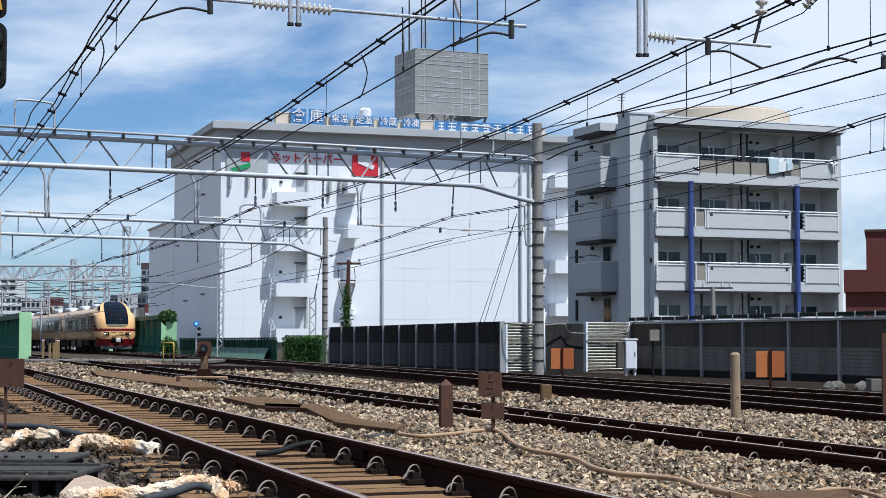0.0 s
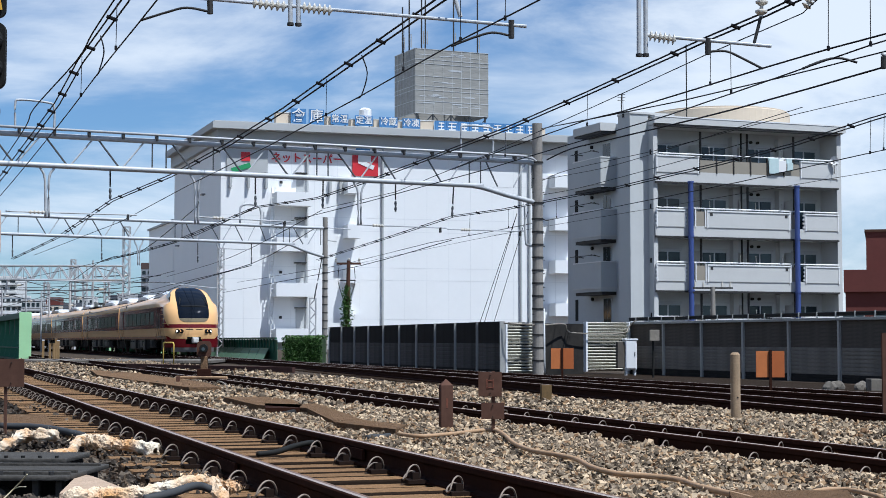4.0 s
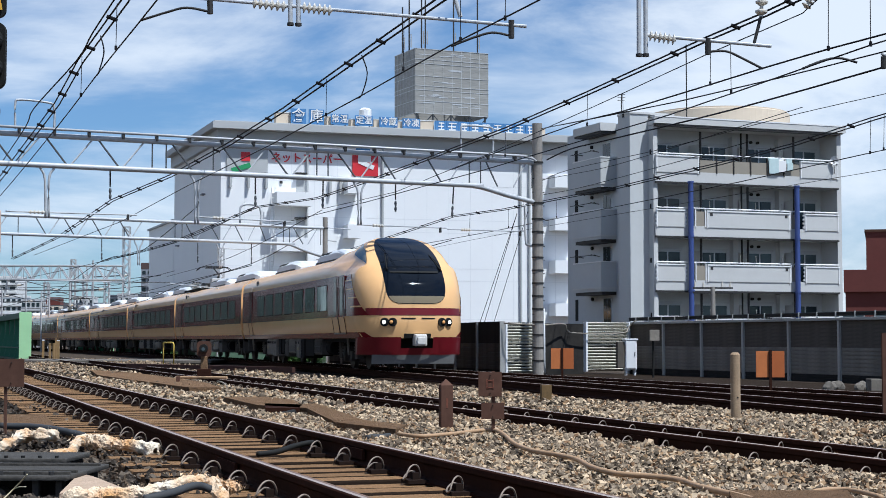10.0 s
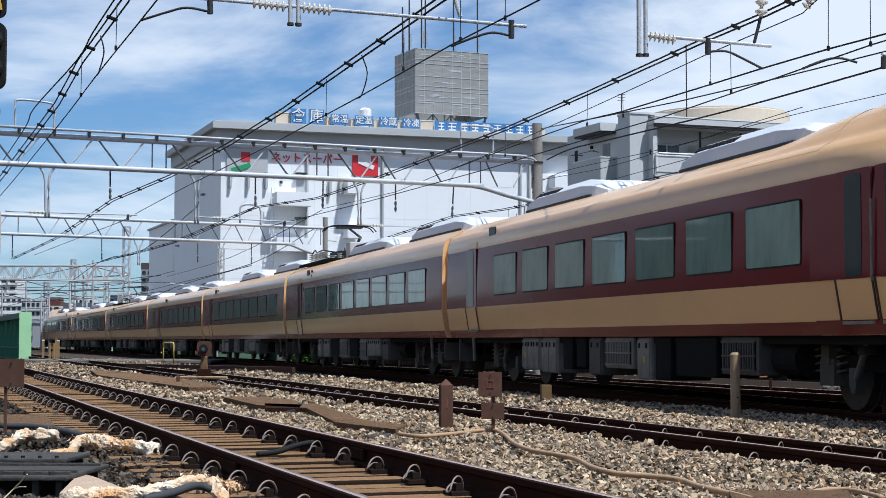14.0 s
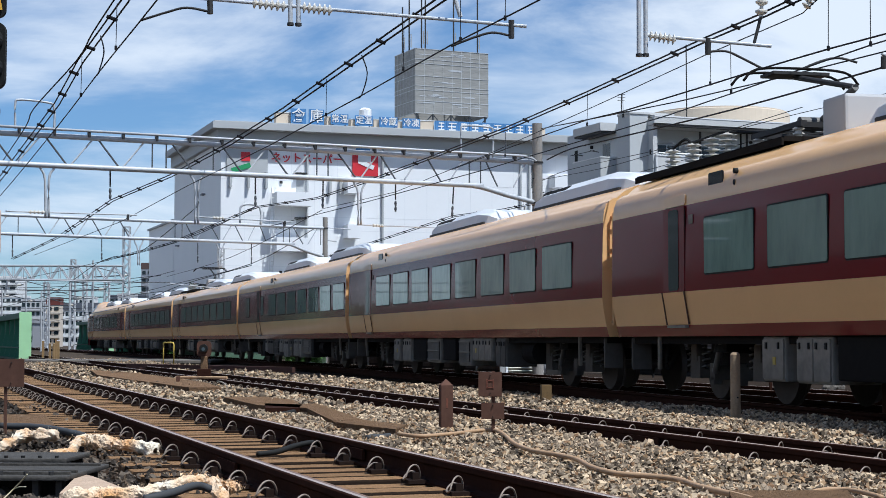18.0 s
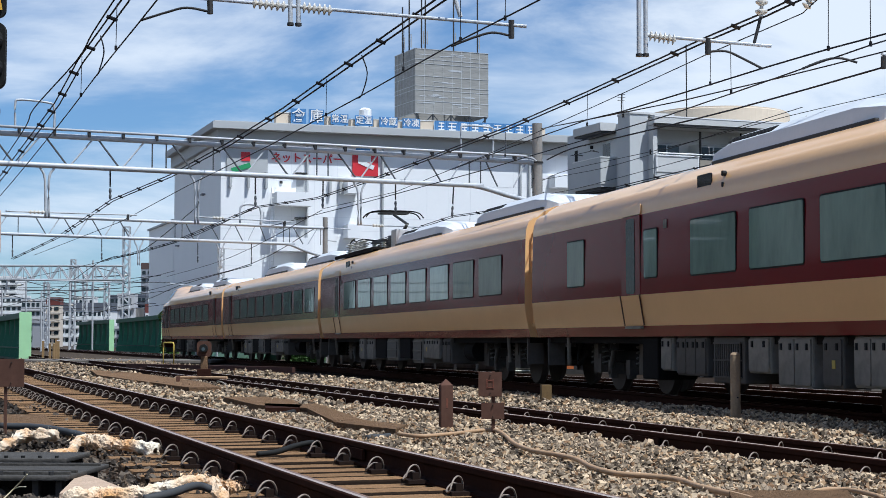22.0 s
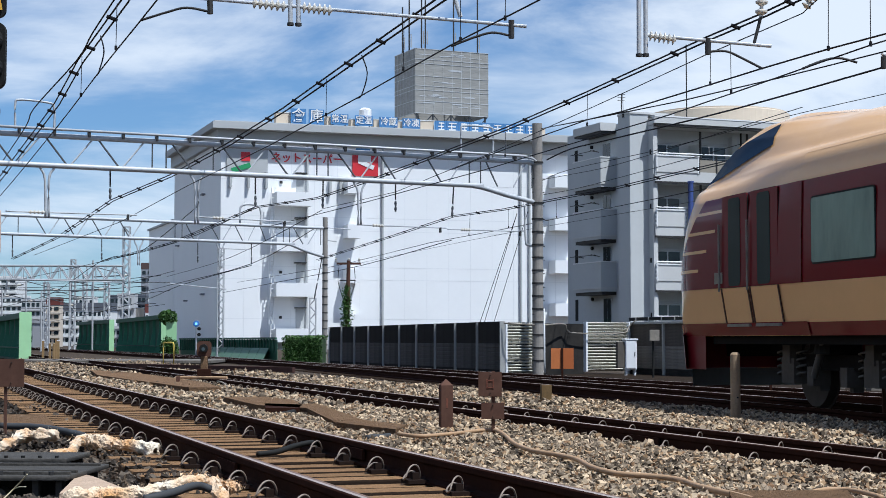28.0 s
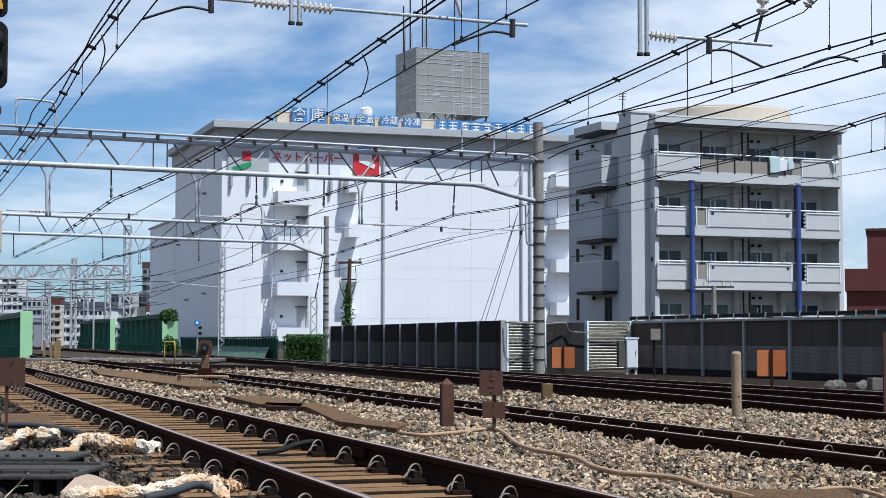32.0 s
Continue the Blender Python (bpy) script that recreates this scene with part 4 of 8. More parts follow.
# ---- gantries ----
def gantry(name, left, right, z_top, z_bot, r, pitch, pole_r, pole_z, z_end, label, falling, rising, uprights, conduit=0.15, flare=1.9, overrun=6.0):
    """A tubular truss beam from the left point to a pole at the right point, both (x, y)."""
    a, b = Vector((*left, 0)), Vector((*right, 0))
    d = (b - a).normalized()
    a = a - d * overrun
    L_ = (b - a).length
    g = empty(name, pose(a.x, a.y, 0, 0, 0, math.degrees(math.atan2(d.y, d.x))), label, "gantry", "gantries")
    put("top_chord", rod_mesh("top_chord", (0, 0, z_top), (L_, 0, z_top), r, M_STEEL, seg=14), g)
    put("bottom_chord", tube_mesh("bottom_chord", curve_pts([(0, 0, z_bot), (L_ * 0.5, 0, z_bot), (L_ - flare - 0.5, 0, z_bot), (L_ - flare - 0.15, 0, z_bot - 0.01), (L_ - flare + 0.2, 0, z_bot - 0.055), (L_ - flare * 0.5, 0, z_bot + (z_end - z_bot) * 0.56), (L_, 0, z_end)], 6), r, M_STEEL, 12), g)
    if conduit:
        put("conduit", tube_mesh("conduit", [(0, -0.12, z_top + conduit), (L_ - 0.5, -0.12, z_top + conduit), (L_ - 0.2, -0.1, z_top + conduit * 0.6), (L_, -0.1, z_top - 0.05)], r * 0.5, M_STEEL, 8), g)
        x = 0.4
        while x < L_ - 0.5:
            put("clamp", box_mesh("clamp", (x, -0.05, z_top + conduit / 2), (0.05, 0.16, conduit), M_DARKMETAL), g)
            x += pitch * 0.7
    for x, x2 in falling:
        put("brace", rod_mesh("brace", (x, 0, z_top), (x2, 0, z_bot), r * 0.36, M_STEELDARK, seg=6), g)
    for x, x2 in rising:
        put("brace", rod_mesh("brace", (x, 0, z_bot), (x2, 0, z_top), r * 0.32, M_STEEL, seg=6), g)
    for x in uprights:
        put("upright", rod_mesh("upright", (x, 0, z_bot), (x, 0, z_top), r * 0.28, M_STEELDARK, seg=6), g)
    put("pole", rod_mesh("pole", (L_, 0, -0.35), (L_, 0, pole_z), pole_r * 1.06, M_CONCRETE, pole_r * 0.94, 20), g, None, "round grey concrete pole")
    for z in (z_top, z_end, *[0.25 + 0.36 * j for j in range(12)]):
        put("band", rod_mesh("band", (L_, 0, z - 0.022), (L_, 0, z + 0.022), pole_r * 1.12, M_DARKMETAL, seg=20), g)
    return g, L_


LEFT_1 = [(x, x + 0.58) for x in (1.2, 2.5, 3.8, 5.7, 7.0, 8.3)]
LEFT_1R = [(x + 0.62, x + 1.22) for x, _ in LEFT_1]
LEFT_2 = [(x, x + 0.48) for x in (1.0, 2.2, 3.4, 5.6, 6.8, 8.0, 9.2, 11.4, 12.6, 13.8, 15.0)]
LEFT_2R = [(x + 0.55, x + 1.05) for x, _ in LEFT_2]
g1, g1_len = gantry("overhead_gantry", (-10.6, 39.4), (2.65, 46.0), 5.80, 5.07, 0.068, 1.22, 0.15, 6.90, 4.66, "galvanised tubular truss gantry on a concrete pole",
    LEFT_1 + [(10.18, 10.78), (11.51, 12.1), (12.78, 13.36), (14.7, 15.3), (15.94, 16.46), (17.33, 17.82), (19.14, 19.53)],
    LEFT_1R + [(12.17, 12.74), (13.42, 13.98), (15.36, 15.9), (16.64, 17.13), (17.98, 18.48), (20.03, 20.45)], (5.2, 5.5, 9.7, 10.06, 11.3, 14.14, 14.46, 18.65, 19.0, 20.63))
g2, g2_len = gantry("overhead_gantry", (-17.77, 66.0), (-5.31, 74.0), 5.86, 5.10, 0.068, 1.22, 0.12, 6.35, 4.55, "distant galvanised truss gantry on a grey pole",
    LEFT_2 + [(18.0, 18.42), (19.13, 19.61), (20.31, 20.74), (21.54, 21.87), (23.18, 23.69)],
    LEFT_2R + [(18.5, 18.95), (19.72, 20.2), (20.93, 21.32), (22.0, 22.4), (23.92, 24.43)], (4.8, 10.7, 17.53, 17.85, 22.7, 23.01, 24.58), conduit=0.0, overrun=10)


# cable steps up the near pole, conduit and stays
for j in range(14):
    put("step_bolt", rod_mesh("step_bolt", (g1_len - 0.2, -0.05, 0.4 + j * 0.38), (g1_len + 0.2, -0.05, 0.4 + j * 0.38), 0.012, M_DARKMETAL, seg=6), g1)
put("conduit_pipe", tube_mesh("conduit_pipe", [(g1_len + 0.17, -0.1, -0.1), (g1_len + 0.15, -0.1, 0.2), (g1_len + 0.14, -0.1, 1.7)], 0.03, M_STEEL), g1)


def insulator(name_parent, a, b, n, r, parent, core=0.025):
    """Ribbed porcelain between two points, turned as one piece."""
    a, b = Vector(a), Vector(b)
    d = b - a
    q = d.to_track_quat("Z", "Y")
    prof = [(0.0, 0.004), (0.0, core)]
    for i in range(n):
        t0 = i / n
        prof += [(t0 + 0.12 / n, core), (t0 + 0.38 / n, r), (t0 + 0.55 / n, r * 0.98), (t0 + 0.85 / n, core)]
    prof += [(1.0, core), (1.0, 0.004)]
    seg = 14
    verts, faces = [], []
    for t, rr in prof:
        for k in range(seg):
            an = 2 * math.pi * k / seg
            verts.append(a + d * t + q @ Vector((rr * math.cos(an), rr * math.sin(an), 0)))
    for i in range(len(prof) - 1):
        for k in range(seg):
            u, v = i * seg + k, i * seg + (k + 1) % seg
            faces.append((u, v, v + seg, u + seg))
    return put(name_parent, mesh_of("insulator", verts, faces, M_PORCELAIN), parent)


def local(g, p):
    return g.matrix_basis.inverted() @ Vector(p)


def drop_post(g, top_px, bot, label="drop post"):
    """Twin tubes that hang from the bottom chord and splay where they join it."""
    t, b = local(g, top_px), local(g, bot)
    for s_ in (-1, 1):
        put("drop_tube", tube_mesh("drop_tube", curve_pts([(t.x + s_ * 0.19, 0, t.z), (t.x + s_ * 0.16, 0, t.z - 0.12), (t.x + s_ * 0.05, 0, t.z - 0.38), (b.x + s_ * 0.04, 0, b.z)], 4), 0.03, M_STEEL, 8), g)


def hanger(g, top, bot):
    t, b = local(g, top), local(g, bot)
    put("hanger_rod", rod_mesh("hanger_rod", t, t.lerp(b, 0.62), 0.02, M_DARKMETAL, seg=6), g)
    ins = insulator("insulator", t.lerp(b, 0.66), b, 2, 0.036, g)
    ins.data.materials[0] = M_STEELDARK


drop_post(g1, (-9.648, 39.9, 5.111), (-9.63, 39.9, 3.787))
drop_post(g1, (-6.313, 41.7, 5.103), (-6.301, 41.7, 3.748))
drop_post(g1, (-2.325, 43.8, 5.106), (-2.322, 43.8, 3.88))
hanger(g1, (-8.268, 40.7, 5.113), (-8.259, 40.7, 4.31))
hanger(g1, (-4.865, 42.5, 5.111), (-4.86, 42.5, 4.274))
hanger(g1, (-3.172, 43.4, 5.127), (-3.184, 43.4, 4.317))
hanger(g1, (-1.283, 44.3, 5.125), (-1.281, 44.3, 4.282))
hanger(g1, (0.295, 45, 5.099), (0.248, 45, 4.197))
for y0, pts in ((0, ((2.282, 46, 4.685), (2.31, 46, 3.463), (2.547, 46, 3.432))), ):
    q = [local(g1, p) for p in pts]
    put("hanger_tube", tube_mesh("hanger_tube", curve_pts([q[0], q[1] + Vector((0, 0, 0.15)), q[1] + Vector((0.08, 0, 0.02)), q[2]], 4), 0.025, M_STEEL), g1)
for a, b, c, d in (((-10.326, 39.5, 5.918), (-10.336, 39.5, 6.632), (-9.512, 40, 6.608), (-9.503, 40, 5.954)), ((0.498, 45.1, 5.905), (0.498, 45.1, 6.735), (1.383, 45.5, 6.724), (1.381, 45.5, 5.887)), ((-5.227, 42.3, 3.834), (-5.231, 42.3, 4.316), (-4.739, 42.6, 4.311), (-4.736, 42.6, 3.811))):
    q = [local(g1, p) for p in (a, b, c, d)]
    r_ = 0.12
    put("loop_frame", tube_mesh("loop_frame", curve_pts([q[0], q[1] - Vector((0, 0, r_)), q[1] + Vector((r_, 0, 0)), q[2] - Vector((r_, 0, 0)), q[2] - Vector((0, 0, r_)), q[3]], 5), 0.028, M_STEEL), g1)
# registration arms under the drop posts
for a, b in (((-10.502, 39.4, 3.913), (-7.652, 41, 3.939)), ((-6.274, 41.7, 3.949), (-3.973, 42.9, 3.906)), ((-2.292, 43.8, 3.895), (0.093, 44.9, 3.88)), ((0.124, 44.9, 3.849), (2.306, 45.9, 3.853))):
    p, q = local(g1, a), local(g1, b)
    put("register_arm", rod_mesh("register_arm", p, q, 0.018, M_STEEL, seg=7), g1)
    insulator("insulator", p.lerp(q, 0.17), p.lerp(q, 0.29), 4, 0.045, g1)
    put("steady_end", box_mesh("steady_end", p.lerp(q, 0.93) - Vector((0, 0, 0.06)), (0.05, 0.06, 0.14), M_DARKMETAL), g1)
drop_post(g2, (-12.832, 69.2, 5.036), (-12.821, 69.2, 3.964))
drop_post(g2, (-9.713, 71.3, 5.042), (-9.705, 71.3, 3.937))
for p0, p1 in (((-17.358, 66.2, 5.059), (-17.345, 66.2, 4.169)), ((-14.193, 68.3, 5.029), (-14.183, 68.3, 4.158)), ((-10.555, 70.7, 5.006), (-10.548, 70.7, 4.154)), ((-8.397, 72, 5.083), (-8.39, 72, 4.141)), ((-5.395, 74, 4.819), (-5.793, 74, 2.656))):
    hanger(g2, p0, p1)
for a, b in (((-9.662, 71.3, 4.796), (-8.469, 72, 4.785)), ((-11.639, 70, 3.23), (-9.417, 71.4, 3.033)), ((-17.325, 66, 3.274), (-13.39, 68.5, 3.225)), ((-5.323, 74, 5.89), (-4.233, 75, 5.881)), ((-5.321, 74, 5.329), (-4.851, 75, 5.312))):
    p, q = local(g2, a), local(g2, b)
    put("register_arm", rod_mesh("register_arm", p, q, 0.02, M_STEEL, seg=6), g2)


# the near gantry, overhead: cantilevers seen from below
def cantilever(tube_x, ins, bar_end, clamp, arm, label):
    root = empty("cantilever", pose(0, 0, 0), label, "cantilever", "cantilevers")
    for a, b in tube_x:
        put("mast_tube", rod_mesh("mast_tube", a, b, 0.032, M_STEEL, seg=12), root)
        put("tube_foot", rod_mesh("tube_foot", Vector(b) - Vector((0, 0, 0.02)), Vector(b) + Vector((0, 0, 0.02)), 0.045, M_DARKMETAL, seg=12), root)
    for a, b in ins:
        insulator("insulator", a, b, 6, 0.075, root)
    put("bar", rod_mesh("bar", bar_end[0], bar_end[1], 0.024, M_STEEL, seg=10), root)
    if clamp:
        a, b = Vector(clamp[0]), Vector(clamp[1])
        put("clamp", rod_mesh("clamp", a, b, 0.04, M_DARKMETAL, seg=8), root)
    if arm:
        put("steady_arm", tube_mesh("steady_arm", curve_pts(arm, 5), 0.017, M_DARKMETAL), root)
    return root


cantilever([((-2.074, 22, 6.644), (-2.059, 22, 5.076)), ((-1.967, 22, 6.644), (-1.952, 22, 5.069))], [((-2.579, 22, 5.369), (-2.113, 22, 5.315)), ((-1.907, 22, 5.307), (-1.495, 22, 5.261))], ((-3.388, 22, 5.438), (1.128, 22, 5.046)), ((0.923, 22, 5.13), (0.922, 22, 4.884)), [(0.922, 22, 4.915), (0.671, 22, 4.961), (0.427, 22, 4.899), (0.107, 22, 4.776)], "steel cantilever arm with ribbed porcelain insulators")
cantilever([((2.648, 22, 6.644), (2.643, 22, 4.654)), ((2.74, 22, 6.644), (2.734, 22, 4.654))], [((2.774, 22, 4.922), (3.14, 22, 4.861))], ((2.713, 22, 4.93), (4.426, 22, 4.776)), ((3.574, 22, 4.884), (3.572, 22, 4.661)), [(3.572, 22, 4.7), (3.816, 22, 4.707), (4.044, 22, 4.607), (4.309, 22, 4.469)], "steel cantilever arm on twin drop tubes")
left_arm = cantilever([], [], ((-3.39, 22, 5.639), (-3.144, 22, 5.438)), ((-3.152, 22, 5.5), (-3.142, 22, 5.215)), [(-3.158, 22, 5.246), (-3.463, 22, 5.3), (-3.73, 22, 5.238), (-4.072, 22, 5.13)], "curved steady arm holding a contact wire")
right_arm = cantilever([], [], ((5.911, 22, 4.677), (6.516, 22, 4.408)), ((5.94, 22, 4.638), (5.938, 22, 4.469)), [(4.842, 22, 4.469), (5.11, 22, 4.577), (5.339, 22, 4.615), (5.581, 22, 4.554)], "curved steady arm under the feeder wires")
strut = empty("insulator_hanger", pose(0, 0, 0), "hanging insulator with bent steel strut", "insulator", "hangers")
put("strut", rod_mesh("strut", (4.294, 22, 5.192), (4.19, 22, 4.792), 0.022, M_DARKMETAL), strut)
insulator("insulator", (4.313, 22, 5.562), (4.294, 22, 5.176), 3, 0.085, strut)
insulator("insulator", (4.89, 22, 5.3), (5.006, 22, 5.469), 3, 0.07, strut)
put("hanger_bar", rod_mesh("hanger_bar", (4.313, 22, 5.562), (5.045, 22, 5.515), 0.015, M_DARKMETAL), strut)
strut3 = empty("insulator_hanger", pose(0, 0, 0), "grey steel strut above the beam", "strut", "hangers")
put("strut", rod_mesh("strut", (0.122, 22, 5.562), (0.236, 22, 5.176), 0.03, M_STEEL), strut3)


# ---- wires ----
def wire(name, pts, r, label, drops=(), sag=0.0, pair=0.0):
    """An overhead wire through given points; drops are pairs of points for droppers."""
    r = r * 0.82
    ob = empty(name, pose(0, 0, 0), label, "overhead wire", "overhead wires")
    shifts = (0.0, pair) if pair else (0.0,)
    for sh in shifts:
        q = [Vector(p) + Vector((sh, 0, -abs(sh) * 0.4)) for p in pts]
        if len(q) == 2 and sag:
            n = 14
            q = [q[0].lerp(q[1], i / n) - Vector((0, 0, 4 * sag * (i / n) * (1 - i / n))) for i in range(n + 1)]
        put("strand", tube_mesh("strand", q if len(q) > 6 else curve_pts(q, 4), r * 1.25, M_WIRE, 6), ob)
    if pair:
        q = [Vector(p) for p in pts]
        for a, b in zip(q, q[1:]):
            n = max(1, round((b - a).length / 2.6))
            for i in range(n):
                c = a.lerp(b, (i + 0.5) / n)
                put("spacer_clamp", rod_mesh("spacer_clamp", c - Vector((0.03, 0, -0.012)), c + Vector((pair + 0.03, 0, -abs(pair) * 0.4 - 0.012)), 0.028, M_WIRE, seg=6), ob)
    for a, b in drops:
        put("dropper", rod_mesh("dropper", a, b, 0.0055, M_WIRE, seg=5), ob)
        put("dropper_clip", rod_mesh("dropper_clip", Vector(b) - Vector((0, 0, 0.03)), Vector(b) + Vector((0, 0, 0.03)), 0.02, M_WIRE, seg=6), ob)
    return ob


wire("messenger_wire", [(-3.986, 21.03, 5.5), (-4.429, 22.444, 5.5), (-6.102, 27.291, 5.5), (-7.663, 32.27, 5.5), (-9.165, 36.66, 5.5), (-12.658, 46.828, 5.5), (-20.012, 67.29, 5.5)], 0.014, "dark twin messenger wire over the near track", [((-4.488, 22.43, 5.45), (-4.351, 21.702, 4.7)), ((-5.837, 26.386, 5.4), (-5.737, 25.888, 4.7))], pair=0.09)
wire("messenger_wire", [(-4.531, 22.444, 5.5), (-5.369, 24.955, 5.5), (-6.156, 27.402, 5.5), (-8.272, 33.063, 5.5), (-9.182, 35.976, 5.5), (-11.843, 43.795, 5.5)], 0.013, "dark feeder wire tied to an insulator")
wire("contact_wire", [(-2.985, 17.774, 4.7), (-3.659, 19.771, 4.7), (-5.059, 23.891, 4.7), (-7.065, 29.91, 4.7), (-11.933, 44.176, 4.7), (-17.051, 58.705, 4.7)], 0.010, "dark contact wire over the near track")
wire("messenger_wire", [(0.336, 21.03, 5.5), (-0.109, 22.444, 5.5), (-1.323, 26.535, 5.5), (-3.245, 33.063, 5.5), (-5.183, 39.104, 5.5), (-7.761, 46.506, 5.5), (-11.098, 54.786, 5.5), (-16.828, 71.503, 5.3), (-22.15, 84.324, 5)], 0.015, "dark twin messenger wire over the middle track", [((-2.067, 29.003, 5.45), (-2.015, 28.175, 4.7)), ((-0.569, 23.801, 5.45), (-0.567, 23.389, 4.7)), ((0.231, 21.485, 5.3), (0.226, 21.084, 4.7)), ((0.814, 21.13, 5.3), (0.75, 19.666, 4.7))], pair=0.09)
wire("jumper_cable", [(-1.31, 26.281, 5.4), (-1.217, 26.24, 5.1), (-1.305, 26.222, 4.75), (-1.38, 26.254, 4.7)], 0.011, "bent jumper cable between two wires")
wire("jumper_cable", [(-5.165, 24.605, 5.4), (-5.042, 24.269, 5.1), (-5.005, 23.79, 4.75), (-5.069, 23.942, 4.7)], 0.011, "bent jumper cable between two wires")
wire("contact_wire", [(1.394, 17.774, 4.7), (1.104, 18.61, 4.7), (0.119, 21.451, 4.7), (-1.346, 26.131, 4.7), (-3.412, 32.518, 4.7), (-6.479, 41.407, 4.7), (-10.512, 53.666, 4.7), (-18.708, 75.147, 4.7)], 0.010, "dark contact wire over the middle track")
wire("messenger_wire", [(4.943, 21.714, 5.5), (4.573, 23.386, 5.5), (4.074, 25.237, 5.5), (2.726, 30.793, 5.5), (1.383, 36.072, 5.5), (-0.347, 41.894, 5.5), (-2.03, 47.485, 5.5), (-4.161, 53.914, 5.5), (-6.514, 56.964, 5.45), (-12.598, 75.662, 5.3), (-18.441, 88.805, 5.1)], 0.014, "dark twin messenger wire over the main line", [((2.715, 30.675, 5.45), (2.626, 29.816, 4.75)), ((4.086, 24.885, 5.4), (4.047, 24.74, 4.7)), ((1.368, 35.683, 5.4), (1.323, 34.86, 4.75))], pair=0.08)
wire("messenger_wire", [(4.932, 20.72, 5.3), (4.936, 22.387, 5.3), (4.139, 25.656, 5.3), (3.261, 29.751, 5.3), (2.484, 33.284, 5.3), (1.042, 39.735, 5.3), (-1.437, 49.636, 5.3), (-4.133, 56.072, 5.3)], 0.008, "thin dark auxiliary wire over the main line", [((3.249, 29.555, 5.25), (3.041, 27.589, 4.6)), ((4.325, 24.536, 5.25), (4.164, 23.614, 4.4))])
wire("contact_wire", [(5.366, 18.085, 4.35), (5.114, 18.827, 4.35), (4.681, 19.823, 4.35), (4.159, 21.237, 4.35), (3.699, 22.61, 4.35), (2.764, 25.316, 4.35), (2.32, 26.231, 4.35), (2.764, 46, 6.757)], 0.011, "dark contact wire with droppers", [((4.665, 19.716, 5), (4.685, 19.84, 4.36)), ((5.171, 19.716, 5), (5.121, 19.535, 4.36))])
wire("contact_wire", [(5.715, 19.267, 4.5), (5.344, 20.385, 4.5), (4.882, 22.185, 4.5), (4.31, 24.442, 4.5), (3.675, 26.86, 4.5), (2.313, 31.023, 4.5), (0.927, 35.359, 4.5), (-2.19, 44.158, 4.5), (-5.538, 52.921, 4.5)], 0.010, "dark contact wire over the main line")
wire("contact_wire", [(6.148, 20.738, 4.6), (5.807, 21.393, 4.6), (4.861, 23.579, 4.6), (3.731, 25.944, 4.6), (2.484, 28.087, 4.6), (1.291, 32.242, 4.6), (0.2, 36.319, 4.6)], 0.010, "dark wire crossing to the far track")
wire("feeder_wire", [(6.911, 23.32, 4.9), (6.617, 24.389, 4.9), (5.09, 29.112, 4.9), (3.405, 33.321, 4.9), (2.73, 35.006, 4.9), (2.355, 37.101, 4.9)], 0.015, "thick dark feeder cable to the pole")
wire("feeder_wire", [(7.324, 24.74, 4.7), (6.985, 25.769, 4.7), (5.959, 28.462, 4.7), (4.523, 33.095, 4.7), (2.905, 37.279, 4.7), (2.423, 39.934, 4.7)], 0.006, "thin grey feeder wire")
wire("messenger_wire", [(8.811, 30.495, 5.2), (8.445, 32.292, 5.2), (7.782, 36.599, 5.2), (6.805, 40.594, 5.2), (6.031, 43.082, 5.2), (4.854, 47.262, 5.2), (3.435, 50.865, 5.2), (2.001, 54.822, 5.2), (0.319, 57.818, 5.2), (-1.922, 66.485, 5.1), (-6.428, 83.467, 4.9)], 0.013, "dark twin messenger wire over the far track", [((8.413, 32.171, 5.15), (8.387, 32.15, 4.5)), ((8.505, 31.52, 5.15), (8.5, 31.577, 4.5)), ((3.51, 50.691, 5.15), (3.393, 49.031, 4.5)), ((2.184, 54.669, 5.15), (2.134, 53.451, 4.5)), ((0.936, 56.643, 5.15), (0.905, 57.171, 4.5))], pair=0.09)
wire("contact_wire", [(8.849, 30.665, 4.5), (8.382, 32.346, 4.5), (6.917, 38.148, 4.5), (3.646, 49.031, 4.5), (1.821, 55.106, 4.5), (-0.513, 62.16, 4.5), (-5.122, 80.987, 4.5), (-13.099, 104.751, 4.5)], 0.010, "dark contact wire over the far track")
wire("contact_wire", [(9.6, 33.292, 4.4), (9.3, 34.399, 4.4), (7.191, 40.445, 4.4), (3.736, 50.239, 4.4), (1.126, 58.433, 4.4), (-3.758, 75.916, 4.4)], 0.006, "thin grey wire beside the far track")
wire("feeder_wire", [(2.791, 46, 5.322), (3.429, 44, 5.263), (4.222, 40, 5.094), (5.588, 34, 5.066), (6.594, 30, 5.087)], 0.007, "thin wire tied off at the concrete pole")
wire("feeder_wire", [(2.79, 46, 4.892), (3.579, 44, 4.882), (4.923, 39, 4.879), (6.22, 33, 4.826)], 0.007, "thin wire tied off at the concrete pole")
for xt, xb in ((912, 848), (918, 856), (934, 872)):
    wire("guy_wire", [(2.376, 46, 4.415) if xt > 930 else (2.075, 46, 4.368), (1.076, 49, 1.279) if xt < 915 else ((1.21, 49, 1.279) if xt < 930 else (1.496, 49, 1.279))], 0.009, "pale guy wire down from the gantry")
wire("messenger_wire", [(-13.454, 90, 8.168), (-17.446, 95, 5.955), (-20.558, 99, 5.592), (-30.983, 130, 4.495), (-40.367, 150, 3.773)], 0.02, "far dark messenger wire")
